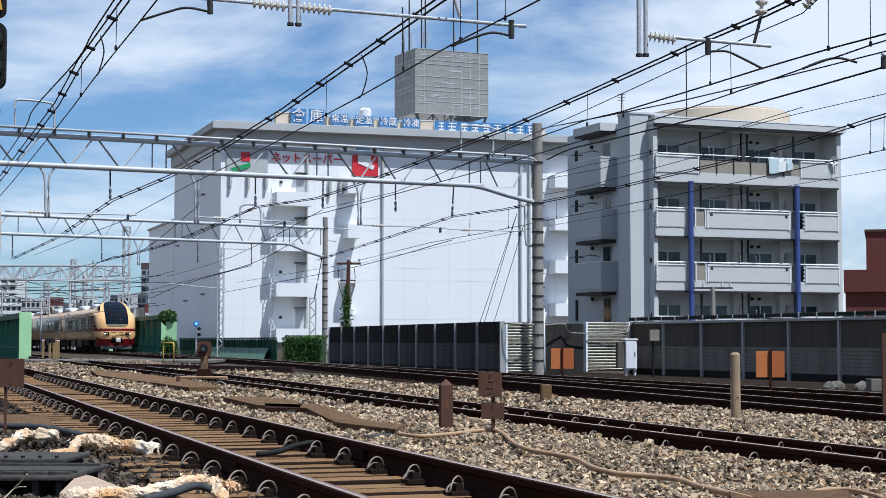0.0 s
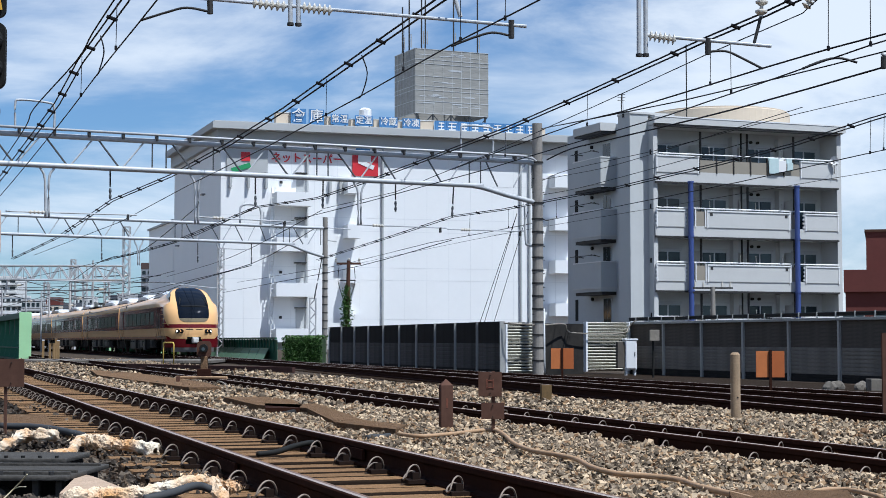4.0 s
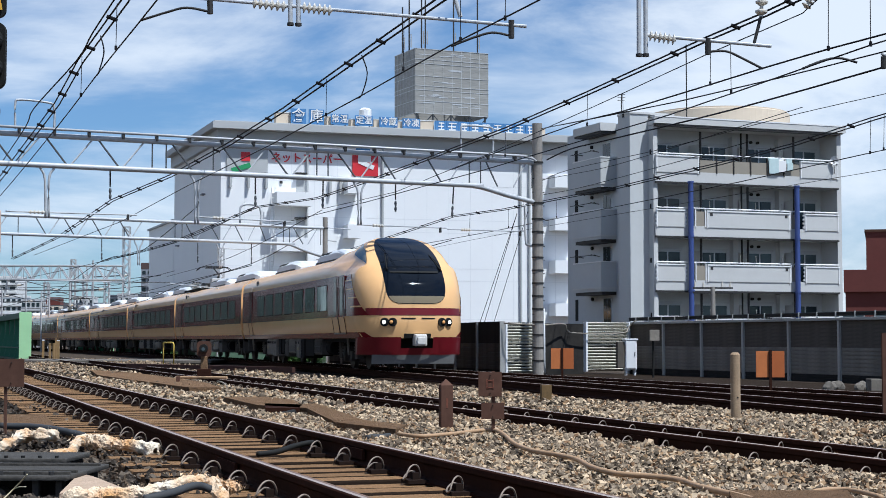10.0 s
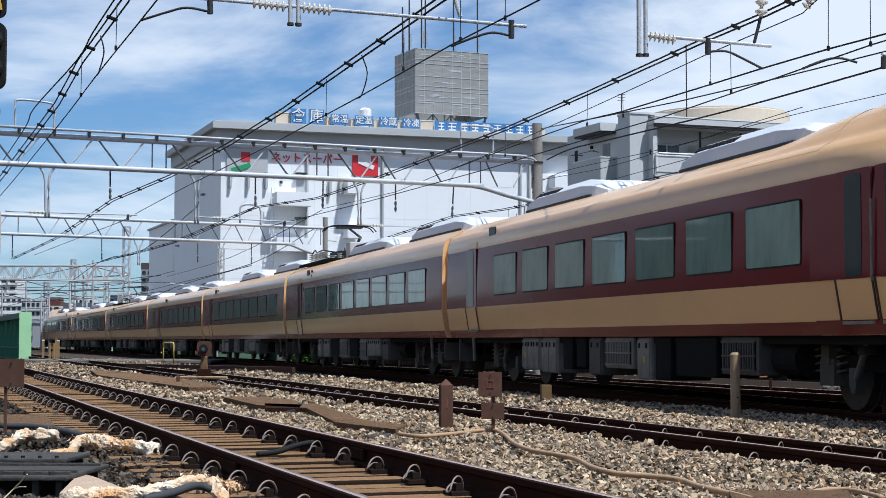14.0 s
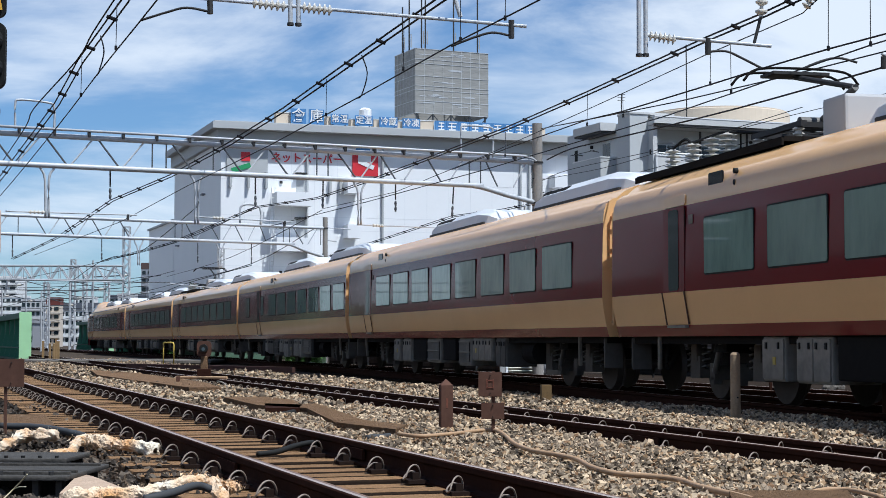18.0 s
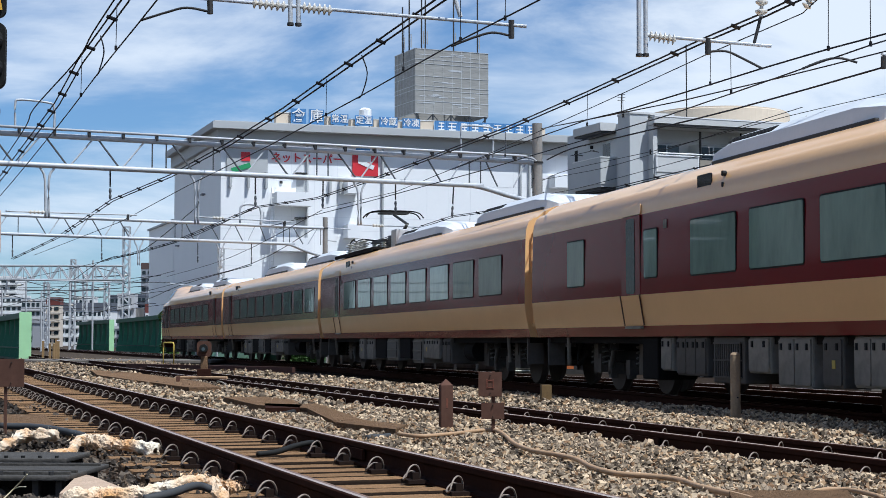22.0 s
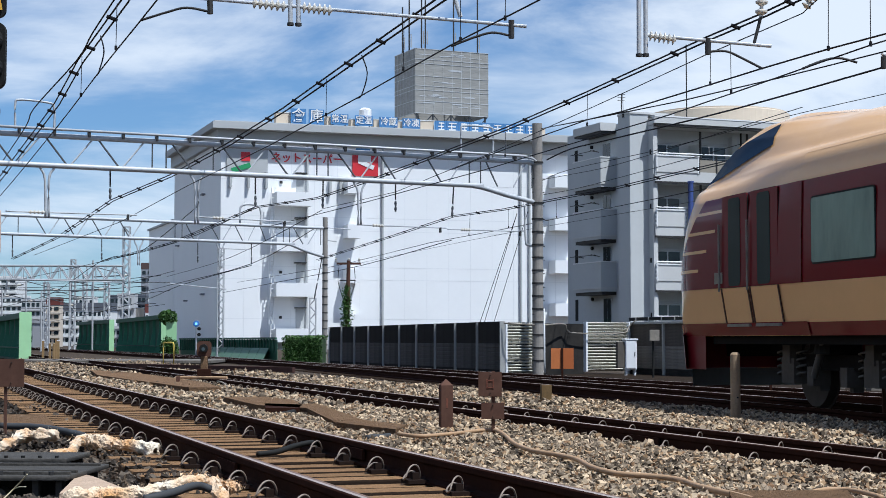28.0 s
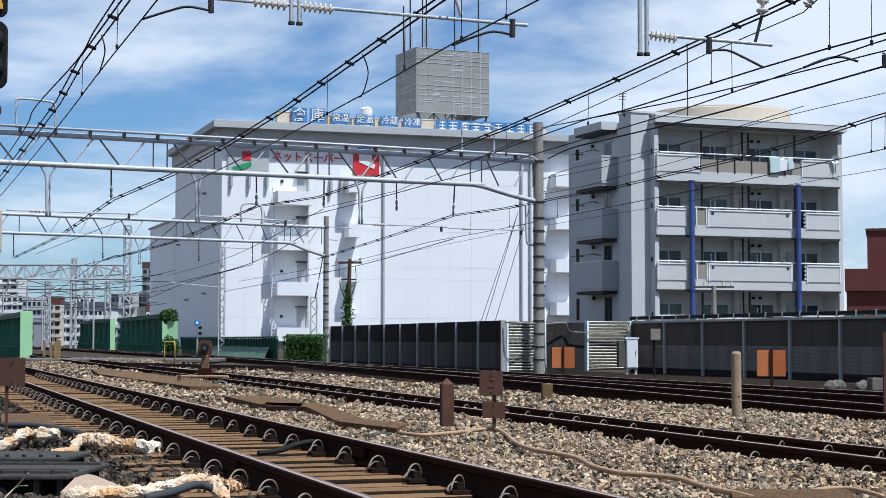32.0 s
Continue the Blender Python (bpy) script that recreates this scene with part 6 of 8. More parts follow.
def stones(name, count, y0, y1, size, seed, label, spread=0.30, oily=False):
    """Angular stones strewn over the ballast in view; one object, too many to count."""
    rs = np.random.RandomState(seed)
    base = np.array([(x_, y_, z_) for x_ in (-0.62, 0.62) for y_ in (-0.62, 0.62) for z_ in (-0.62, 0.62)])
    tri = np.array([(0, 1, 3), (0, 3, 2), (4, 6, 7), (4, 7, 5), (0, 4, 5), (0, 5, 1), (2, 3, 7), (2, 7, 6), (0, 2, 6), (0, 6, 4), (1, 5, 7), (1, 7, 3)])
    y = np.sqrt(rs.uniform(y0 * y0, y1 * y1, count))
    x = rs.uniform(-spread, spread, count) * y
    off = x * math.cos(HEAD) + y * math.sin(HEAD)
    s = x * math.sin(HEAD) - y * math.cos(HEAD)
    z = np.full(count, -0.13)
    keep = np.ones(count, bool)
    inside_near = (off > 1.98) & (off < 3.40)
    keep &= ~inside_near
    in_mid = (off > 6.36) & (off < 7.68)
    z[in_mid] = -0.19
    keep &= ~((np.abs(off - 6.45) < 0.12) | (np.abs(off - 7.58) < 0.12))
    z[(off >= 3.40) & (off <= 6.36)] = -0.115
    z[(off >= 7.68) & (off < 10.0)] = -0.085
    edge = (off >= 3.40) & (off < 3.75)
    z[edge] = -0.15
    z[off < 1.98] = -0.135
    keep &= off < 9.9
    keep &= (off < 1.98) if oily else (off >= 1.98)
    # leave timber ends half clear on the near side of the near track
    keep &= ~((off > 1.45) & (off < 1.98) & (rs.uniform(size=count) < 0.72))
    x, y, z = x[keep], y[keep], z[keep]
    n = len(x)
    z = z + rs.uniform(-0.02, 0.03, n) + 0.018 * np.sin(x * 3.1 + y * 1.7) + 0.014 * np.sin(y * 4.3 - x * 2.2)
    sc = size * rs.uniform(0.45, 1.35, n)[:, None] * np.stack([rs.uniform(0.7, 1.35, n), rs.uniform(0.55, 1.0, n), rs.uniform(0.4, 0.8, n)], 1)
    jit = rs.uniform(0.35, 1.35, (n, len(base), 3))
    v = base[None] * jit * sc[:, None, :]
    a, b, c = rs.uniform(0, 6.283, n), rs.normal(0, 0.8, n), rs.normal(0, 0.8, n)
    ca, sa, cb, sb, cc, sc_ = np.cos(a), np.sin(a), np.cos(b), np.sin(b), np.cos(c)[:, None], np.sin(c)[:, None]
    v[..., 0], v[..., 2] = v[..., 0] * cc + v[..., 2] * sc_, v[..., 2] * cc - v[..., 0] * sc_
    vy, vz = v[..., 1] * cb[:, None] - v[..., 2] * sb[:, None], v[..., 1] * sb[:, None] + v[..., 2] * cb[:, None]
    vx, vy = v[..., 0] * ca[:, None] - vy * sa[:, None], v[..., 0] * sa[:, None] + vy * ca[:, None]
    v = np.stack([vx + x[:, None], vy + y[:, None], vz + z[:, None]], -1).reshape(-1, 3)
    f_ = (tri[None] + (np.arange(n) * len(base))[:, None, None]).reshape(-1, 3)
    me = bpy.data.meshes.new(name)
    me.vertices.add(len(v))
    me.vertices.foreach_set("co", v.astype(np.float32).ravel())
    me.loops.add(f_.size)
    me.loops.foreach_set("vertex_index", f_.astype(np.int32).ravel())
    me.polygons.add(len(f_))
    me.polygons.foreach_set("loop_start", np.arange(0, f_.size, 3, dtype=np.int32))
    me.polygons.foreach_set("loop_total", np.full(len(f_), 3, np.int32))
    me.polygons.foreach_set("use_smooth", np.zeros(len(f_), bool))
    me.materials.append(M_STONEDARK if oily else M_STONE)
    me.update(calc_edges=True)
    me.validate()
    return tagged(put(name, me), label, "ballast stones", kind="stuff")


stones("ballast_stones", 62000, 7.6, 14.0, 0.028, 21, "angular grey and beige ballast stones")
stones("ballast_stones", 72000, 14.0, 22.0, 0.033, 22, "angular grey and beige ballast stones")
stones("ballast_stones", 46000, 22.0, 38.0, 0.048, 23, "pale ballast stones along the far rails")
stones("oily_stones", 46000, 7.6, 14.0, 0.027, 25, "dark oily ballast stones beside the near track", oily=True)
stones("oily_stones", 44000, 14.0, 30.0, 0.036, 26, "dark oily ballast stones beside the near track", oily=True)
stones("ballast_stones", 34000, 38.0, 78.0, 0.055, 24, "distant grey ballast beyond the point blades")


# ---- timber boards, trough lids and hoses on the ballast ----
def board(name, pts, z0, z1, material, label, category, group=""):
    """A flat board with the given corners (x, y)."""
    ob = empty(name, pose(0, 0, 0), label, category, group)
    me = prism("plank", [(p[0], p[1]) for p in pts], z0, z1, material)
    put("plank", me, ob)
    return ob


B = "trough lids"
board("trough_lid", [(-10.083, 47.172, -0.03), (-8.442, 40.275, -0.03), (-4.562, 29.676, -0.03), (-3.982, 29.676, -0.03), (-4.894, 33.708, -0.03), (-8.026, 43.074, -0.03)], -0.14, -0.03, M_TIMBER, "sun-bleached timber walkway board on ballast", "board", B)
board("trough_lid", [(-3.283, 24.664, -0.03), (-2.437, 21.654, -0.03), (-1.732, 20.75, -0.03), (-2.123, 23.498, -0.03), (-2.677, 24.912, -0.03)], -0.16, -0.03, M_TIMBER, "sun-bleached timber walkway board on ballast", "board", B)
board("trough_lid", [(-1.913, 21.845, -0.03), (-1.155, 17.409, -0.03), (-0.876, 17.782, -0.03), (-1.704, 22.236, -0.03)], -0.16, -0.03, M_TIMBER, "tilted timber board with dark edge", "board", B)
board("trough_lid", [(-1.139, 17.168, -0.03), (-0.452, 15.755, -0.03), (-0.352, 16.596, -0.03), (-0.936, 17.782, -0.03)], -0.15, -0.03, M_TIMBER, "weathered timber board half buried in ballast", "board", B)
board("trough_lid", [(-2.404, 22.236, -0.03), (-2.229, 20.75, -0.03), (-1.803, 20.75, -0.03), (-1.869, 21.845, -0.03)], -0.16, -0.03, M_RAILSIDE, "dark steel plate between the timber boards", "plate", B)
board("trough_lid", [(-5.342, 19.919, -0.03), (-4.571, 17.051, -0.03), (-4.084, 17.409, -0.03), (-4.797, 19.919, -0.03)], -0.15, -0.075, M_TIMBER, "flat brown plank beside the track", "board", B)
board("trough_lid", [(1.551, 8.899, -0.03), (1.617, 9.365, -0.03), (2.288, 9.365, -0.03), (2.195, 8.805, -0.03)], -0.15, -0.03, M_TIMBER, "pale timber plank lying in ballast", "board", B)

def hose(name, pts, r, material, label, category="hose"):
    ob = empty(name, pose(0, 0, 0), label, category)
    put("tube", tube_mesh("tube", curve_pts(pts, 6), r, material, 10), ob)
    return ob


hose("cable", [(-0.412, 15.261, -0.045), (-0.199, 14.902, -0.045), (0.083, 15.261, -0.045), (0.447, 15.933, -0.045), (0.553, 15.261, -0.045), (0.596, 13.844, -0.045), (0.692, 12.993, -0.045), (0.857, 12.482, -0.045), (0.968, 12.009, -0.045), (1.018, 11.214, -0.045), (1.122, 10.739, -0.045), (1.314, 10.517, -0.045), (1.457, 10.262, -0.045), (1.517, 9.751, -0.045), (1.629, 9.254, -0.045), (1.675, 8.992, -0.045)], 0.018, M_HOSE, "orange-brown cable snaking over the ballast", "cable")
hose("cable", [(2.117, 9.46, -0.045), (2.248, 9.603, -0.045), (2.361, 9.531, -0.045), (2.414, 9.121, -0.045)], 0.014, M_HOSE, "brown cable end on ballast", "cable")
hose("cable", [(-1.434, 12.762, -0.06), (-1.293, 12.871, -0.05), (-1.18, 13.086, -0.02), (-1.055, 13.194, 0), (-1.04, 13.711, -0.06)], 0.022, M_RUBBER, "black bond cable between the rails", "cable")
hose("pipe", [(-2.206, 19.602, -0.09), (-2.001, 19.895, -0.09), (-1.854, 20.927, -0.08)], 0.035, M_RUBBER, "short black pipe on ballast", "pipe")
hose("pipe", [(-4.545, 16.957, -0.06), (-4.143, 16.737, -0.06), (-3.739, 16.109, -0.06), (-3.333, 15.335, -0.07)], 0.035, M_PIPE, "grey-blue plastic conduit beside the track", "pipe")
hose("pipe", [(-0.713, 15.578, -0.1), (-0.509, 15.853, -0.1), (-0.407, 16.534, -0.1)], 0.03, M_PIPE, "grey plastic conduit end in ballast", "pipe")


# ---- foam wrapped cables ----
def wrapped(name, pts, r, label, seed):
    """A lumpy torn wrapping along a path."""
    pts = curve_pts(pts, 10)
    rp = random.Random(seed)
    seg = 14
    verts, faces = [], []
    for i, p in enumerate(pts):
        d = (pts[min(i + 1, len(pts) - 1)] - pts[max(i - 1, 0)]).normalized()
        q = d.to_track_quat("Z", "Y")
        rr = r * (0.35 if i in (0, len(pts) - 1) else 1.0) * (1.0 + 0.75 * noise.noise(Vector((i * 0.16, seed * 3.7, 0)))) * rp.uniform(0.85, 1.15)
        for k in range(seg):
            a = 2 * math.pi * k / seg
            w_ = rr * (1 + 0.35 * noise.noise(Vector((p.x * 14 + math.cos(a) * 1.6, p.y * 14 + math.sin(a) * 1.6, seed))) + rp.uniform(-0.16, 0.16))
            verts.append(p + q @ Vector((w_ * math.cos(a), w_ * math.sin(a), 0)))
    for i in range(len(pts) - 1):
        for k in range(seg):
            a, b = i * seg + k, i * seg + (k + 1) % seg
            faces.append((a, b, b + seg, a + seg))
    ob = empty(name, pose(0, 0, 0), label, "wrapped cable", "wrapped cables")
    put("wrapping", mesh_of("wrapping", verts, faces, M_FOAM), ob)
    fl, ff = [], []
    for i in range(300):
        c = pts[rp.randrange(1, len(pts) - 1)] + Vector((rp.gauss(0, r * 0.75), rp.gauss(0, r * 0.75), abs(rp.gauss(0.3 * r, r * 0.5))))
        s_ = rp.choice((0.006, 0.010, 0.018))
        k = len(fl)
        fl += [c + Vector((rp.uniform(-s_, s_), rp.uniform(-s_, s_), rp.uniform(-s_, s_))) for _ in range(3)]
        ff.append((k, k + 1, k + 2))
    put("torn_edge", mesh_of("torn_edge", fl, ff, M_FOAM), ob)
    return ob


wrapped("wrapped_cable", [(-3.539, 12.574, -0.03), (-3.498, 13.226, -0.02), (-3.68, 14.47, -0.02), (-3.464, 14.293, 0), (-3.423, 14.643, -0.03)], 0.045, "torn white and orange wrapped cable on ballast", 3)
wrapped("wrapped_cable", [(-2.823, 11.996, -0.04), (-2.797, 12.425, -0.02), (-2.945, 13.34, 0), (-2.935, 13.655, -0.01), (-2.7, 13.53, -0.03), (-2.49, 13.398, -0.04), (-2.287, 13.152, -0.06)], 0.05, "frayed white and orange wrapped cable on ballast", 5)
wrapped("wrapped_cable", [(-1.923, 8.493, 0), (-1.824, 8.707, 0), (-1.596, 8.759, 0.01), (-1.489, 9.015, 0.02), (-1.381, 9.22, 0.03), (-1.31, 9.386, 0), (-1.168, 8.805, -0.03)], 0.038, "frayed white and orange wrapped cable near the lens", 7)
wrapped("wrapped_cable", [(-1.31, 9.386, 0), (-1.25, 9.541, -0.02), (-1.169, 9.548, -0.04)], 0.025, "short frayed orange cable wrapping", 8)
hose("cable", [(-1.5, 8.314, 0.02), (-1.387, 8.403, 0.04), (-1.318, 8.8, 0.045), (-1.248, 8.879, 0.02)], 0.022, M_PIPE, "dark grey cable beside the frayed wrapping", "cable")
tri_ = empty("concrete_shard", pose(0, 0, 0), "pale triangular concrete shard on ballast", "concrete piece")
put("body", prism("body", [(-2.051, 8.857, -0.05)[:2], (-1.703, 9.013, -0.05)[:2], (-2.104, 9.96, -0.05)[:2], (-2.241, 10.198, -0.05)[:2]], -0.15, 0.0, M_FOAMSOLID), tri_)


# ---- point machine in the corner ----
machine = empty("point_machine", pose(-2.72, 10.2, 0.0, 0, 0, -3), "black cast iron point machine with bolted lids", "point machine")
put("case", box_mesh("case", (0.0, 0.02, -0.09), (0.98, 0.84, 0.18), M_UNDER, 0.02), machine)
put("lid", box_mesh("lid", (0.02, -0.05, 0.012), (1.08, 0.98, 0.03), M_DARKLID, 0.01), machine)
put("upper_case", box_mesh("upper_case", (-0.12, 0.72, -0.05), (0.72, 0.55, 0.16), M_UNDER, 0.02), machine)
put("upper_lid", box_mesh("upper_lid", (-0.12, 0.72, 0.045), (0.80, 0.60, 0.03), M_DARKLID, 0.01), machine)
for y_ in (-0.42, -0.28, 0.25):
    put("lid_rib", box_mesh("lid_rib", (0.02, y_, 0.034), (1.06, 0.035, 0.022), M_DARKLID, 0.005), machine)
for i in range(7):
    put("bolt", rod_mesh("bolt", (-0.45 + i * 0.15, -0.48, 0.02), (-0.45 + i * 0.15, -0.48, 0.05), 0.015, M_DARKMETAL, seg=6), machine)
    put("bolt", rod_mesh("bolt", (-0.45 + i * 0.11, 0.46, 0.05), (-0.45 + i * 0.11, 0.46, 0.075), 0.013, M_RUBBER, seg=6), machine)
put("flange", rod_mesh("flange", (0.14, -0.50, -0.10), (0.14, -0.38, -0.10), 0.055, M_DARKMETAL, seg=14), machine)
put("flange_hub", rod_mesh("flange_hub", (0.14, -0.54, -0.10), (0.14, -0.48, -0.10), 0.03, M_CLIP, seg=12), machine)
for x_ in (-0.42, -0.1, 0.36, 0.50):
    put("case_rib", box_mesh("case_rib", (x_, -0.45, -0.09), (0.04, 0.09, 0.17), M_DARKLID, 0.005), machine)

twig = empty("dry_grass_blade", pose(0, 0, 0), "pale dry grass blade over the machine", "dry grass")
put("blade", tube_mesh("blade", curve_pts([(-2.264, 8.523, 0), (-2.209, 8.563, 0.06), (-2.101, 8.364, 0.14)], 4), 0.004, M_STRAW, 5), twig)
put("blade", tube_mesh("blade", curve_pts([(-2.216, 8.545, 0.05), (-2.162, 8.45, 0.07), (-2.099, 8.337, 0.08)], 4), 0.003, M_STRAW, 5), twig)


# ---- marker posts and signs ----
def sign(base, z_top, plates, post_w, label, mat_post=None, group="track signs"):
    b = Vector(base)
    ob = empty("track_sign", pose(b.x, b.y, 0), label, "sign", group)
    put("post", box_mesh("post", (0, 0.02, (z_top - 0.2) / 2), (post_w, post_w * 0.7, z_top + 0.2), mat_post or M_RUSTSIGN, 0.003), ob)
    for dx, z, w_, h_ in plates:
        pl = put("plate", box_mesh("plate", (dx, -0.01, z), (w_, 0.008, h_), M_RUSTSIGN, 0.002), ob)
        put("bolt", rod_mesh("bolt", (dx, -0.03, z + h_ * 0.36), (dx, -0.01, z + h_ * 0.36), 0.006, M_RUBBER, seg=6), pl)
        put("bolt", rod_mesh("bolt", (dx, -0.03, z - h_ * 0.36), (dx, -0.01, z - h_ * 0.36), 0.006, M_RUBBER, seg=6), pl)
    return ob


s_ = sign((0.482, 15.853, -0.1), 0.52, [(-0.03, 0.395, 0.225, 0.235), (-0.005, 0.14, 0.22, 0.155)], 0.035, "rusty twin-plate trackside sign on a thin post")
put("worn_mark", boxes_mesh("worn_mark", [((-0.06, -0.018, 0.40), (0.012, 0.003, 0.09)), ((0.0, -0.018, 0.40), (0.012, 0.003, 0.09)), ((-0.03, -0.018, 0.43), (0.06, 0.003, 0.012)), ((-0.03, -0.018, 0.365), (0.06, 0.003, 0.012))], M_WORN), s_)
sign((-4.255, 16.042, -0.1), 0.63, [(0.06, 0.50, 0.25, 0.27)], 0.03, "rusty blank plate sign on a leaning post")
p_ = Vector((0.029, 16.844, -0.1))
ob = empty("marker_post", pose(p_.x, p_.y, 0, 0, 0, 12), "rust-brown square marker post with pointed top", "marker post")
put("shaft", box_mesh("shaft", (0, 0, 0.10), (0.125, 0.125, 0.52), M_RUSTSIGN, 0.006), ob)
put("cap", rod_mesh("cap", (0, 0, 0.36), (0, 0, 0.42), 0.088, M_RUSTSIGN, 0.005, 4), ob, pose(0, 0, 0, 0, 0, 45))
put("tape", box_mesh("tape", (0, -0.064, 0.18), (0.02, 0.004, 0.10), M_WORN), ob)
px_, py_, _ = (3.313, 18.7, -0.061)
ob = empty("bollard_post", pose(px_, py_, 0), "round weathered concrete post with rounded top", "post")
put("shaft", rod_mesh("shaft", (0, 0, -0.3), (0, 0, 0.655), 0.058, M_POST, 0.056, 20), ob)
put("top", rod_mesh("top", (0, 0, 0.655), (0, 0, 0.68), 0.056, M_POST, 0.035, 20), ob)
put("hole", rod_mesh("hole", (0.015, -0.062, 0.17), (0.015, -0.05, 0.17), 0.010, M_RUBBER, seg=8), ob)
p_ = Vector((1.495, 24, -0.081))
ob = empty("timber_stub", pose(p_.x, p_.y, 0, 0, 0, 8), "mossy short timber stub in the ballast", "timber stub")
put("block", box_mesh("block", (0, 0, 0.03), (0.15, 0.13, 0.28), M_MOSS, 0.01), ob)


def orange_board(c, w_, h_, post_z, label):
    c = Vector(c)
    ob = empty("orange_board", pose(c.x, c.y, 0), label, "board", "orange boards")
    put("panel", box_mesh("panel", (0.0, 0, c.z), (w_, 0.012, h_), M_ORANGE, 0.004), ob)
    put("post", box_mesh("post", (0.0, -0.03, (c.z + h_ / 2 + post_z) / 2), (0.045, 0.03, c.z + h_ / 2 - post_z + 0.03), M_RAILSIDE), ob)
    put("half_panel", box_mesh("half_panel", (-w_ * 0.28, -0.012, c.z), (w_ * 0.42, 0.006, h_ * 0.98), M_ORANGE2), ob)


orange_board((2.784, 38.5, 0.389), 0.53, 0.48, -0.2, "faded orange panel board on a dark post")
orange_board((5.594, 28.2, 0.407), 0.49, 0.45, -0.2, "bright orange panel board on a dark post")
px_, py_, _ = (4.981, 18.6, -0.056)
ob = empty("marker_post", pose(px_, py_, 0), "thin rusty steel post beside the rails", "marker post")
put("shaft", box_mesh("shaft", (0, 0, 0.35), (0.06, 0.05, 1.1), M_RUSTSIGN), ob)

# cabinet and boxes by the wall
c = Vector((5.385, 47.5, -0.198))
ob = empty("relay_cabinet", pose(c.x, c.y, 0, 0, 0, 8), "white painted steel relay cabinet on legs", "cabinet")
put("body", box_mesh("body", (0, 0, 0.40), (0.34, 0.3, 0.85), M_WHITE, 0.015), ob)
put("door", box_mesh("door", (0.0, -0.16, 0.40), (0.30, 0.02, 0.78), M_WHITE, 0.006), ob)
put("roof", box_mesh("roof", (0, 0, 0.84), (0.40, 0.36, 0.05), M_WHITE, 0.01), ob)
put("handle", box_mesh("handle", (0.10, -0.18, 0.42), (0.02, 0.02, 0.10), M_DARKMETAL), ob)
put("side_box", box_mesh("side_box", (-0.29, 0, 0.40), (0.20, 0.25, 0.75), M_EQUIP, 0.01), ob)
for dx in (-0.13, 0.13):
    put("leg", box_mesh("leg", (dx, 0, -0.12), (0.05, 0.2, 0.3), M_WHITE), ob)
c = Vector((5.669, 44.2, 0.946))
ob = empty("junction_box", pose(c.x, c.y, 0), "grey junction box on a thin post at the wall", "junction box")
put("box", box_mesh("box", (0, 0, c.z), (0.26, 0.14, 0.30), M_EQUIPLIGHT, 0.015), ob)
put("post", rod_mesh("post", (-0.03, 0.05, -0.3), (-0.03, 0.05, c.z - 0.1), 0.03, M_RUBBER), ob)
hose("cable", [(1.69, 45.6, 1.293), (2.196, 45.4, 1.26), (2.887, 46.5, 1.255), (3.48, 47.4, 1.28), (3.592, 47.6, 1.102), (3.869, 47.8, 1.022), (5.332, 49.2, 1.028), (5.581, 49.6, 1.199), (5.774, 49.5, 1.402)], 0.02, M_EQUIPLIGHT, "grey cable clipped along the wall top", "cable")

# dwarf signal
d0 = Vector((-5.931, 40.944, -0.1))
dw = empty("dwarf_signal", pose(d0.x, d0.y, 0), "brown dwarf signal with dark round lens hood", "dwarf signal")
put("backplate", rounded_rect("backplate", 0.36, 0.40, 0.10, 0.03, M_RUSTSIGN, 6), dw, pose(0, 0, 0.60))
put("hood", rod_mesh("hood", (0, -0.16, 0.62), (0, 0.0, 0.62), 0.10, M_RUBBER, 0.10, 18), dw)
put("lens", rod_mesh("lens", (0, -0.165, 0.60), (0, -0.15, 0.60), 0.045, M_WINDOWPALE, seg=14), dw)
put("body", box_mesh("body", (0, 0.03, 0.25), (0.17, 0.16, 0.34), M_TIMBER, 0.02), dw)
put("base", box_mesh("base", (0, 0.02, 0.0), (0.34, 0.22, 0.22), M_RAILSIDE, 0.02), dw)
hose("cable", [(-5.148, 36.486, -0.05), (-4.474, 33.591, -0.05), (-4.078, 31.428, -0.08), (-3.611, 30.662, -0.1)], 0.018, M_EQUIPLIGHT, "pale cable leading from the dwarf signal", "cable")
stand = empty("pipe_stand", pose(0, 0, 0), "rusty horizontal pipe on a stub post", "pipe stand")
put("pipe", rod_mesh("pipe", (-5.608, 34.693, 0.04), (-4.47, 34.172, 0.04), 0.03, M_HOSE), stand)
a = Vector((-5.44, 33.881, -0.15))
put("stub", box_mesh("stub", (a.x, a.y, -0.04), (0.07, 0.07, 0.24), M_RUSTSIGN), stand)
# buffer-like steel beam on the ballast
bmv = empty("steel_beam", pose(0, 0, 0), "rust-brown steel channel lying along the track", "steel beam")
a, b = Vector((-10.299, 53.779, -0.02)), Vector((-4.215, 46.615, -0.02))
d = b - a
put("channel", box_mesh("channel", (d.length / 2, 0, 0), (d.length, 0.10, 0.16), M_RUSTBEAM, 0.01), bmv, pose(a.x, a.y, -0.02, 0, 0, math.degrees(math.atan2(d.y, d.x))))
for k in (0.12, 0.5, 0.86):
    q = a.lerp(b, k)
    put("support", box_mesh("support", (q.x, q.y + 0.12, -0.14), (0.35, 0.22, 0.16), M_RUSTBEAM, 0.01), bmv)
planks = empty("level_crossing_plank", pose(0, 0, 0), "weathered grey crossing planks between far rails", "planks")
a, b = Vector((-18.9, 71.5, -0.08)), Vector((-9.6, 71.5, -0.08))
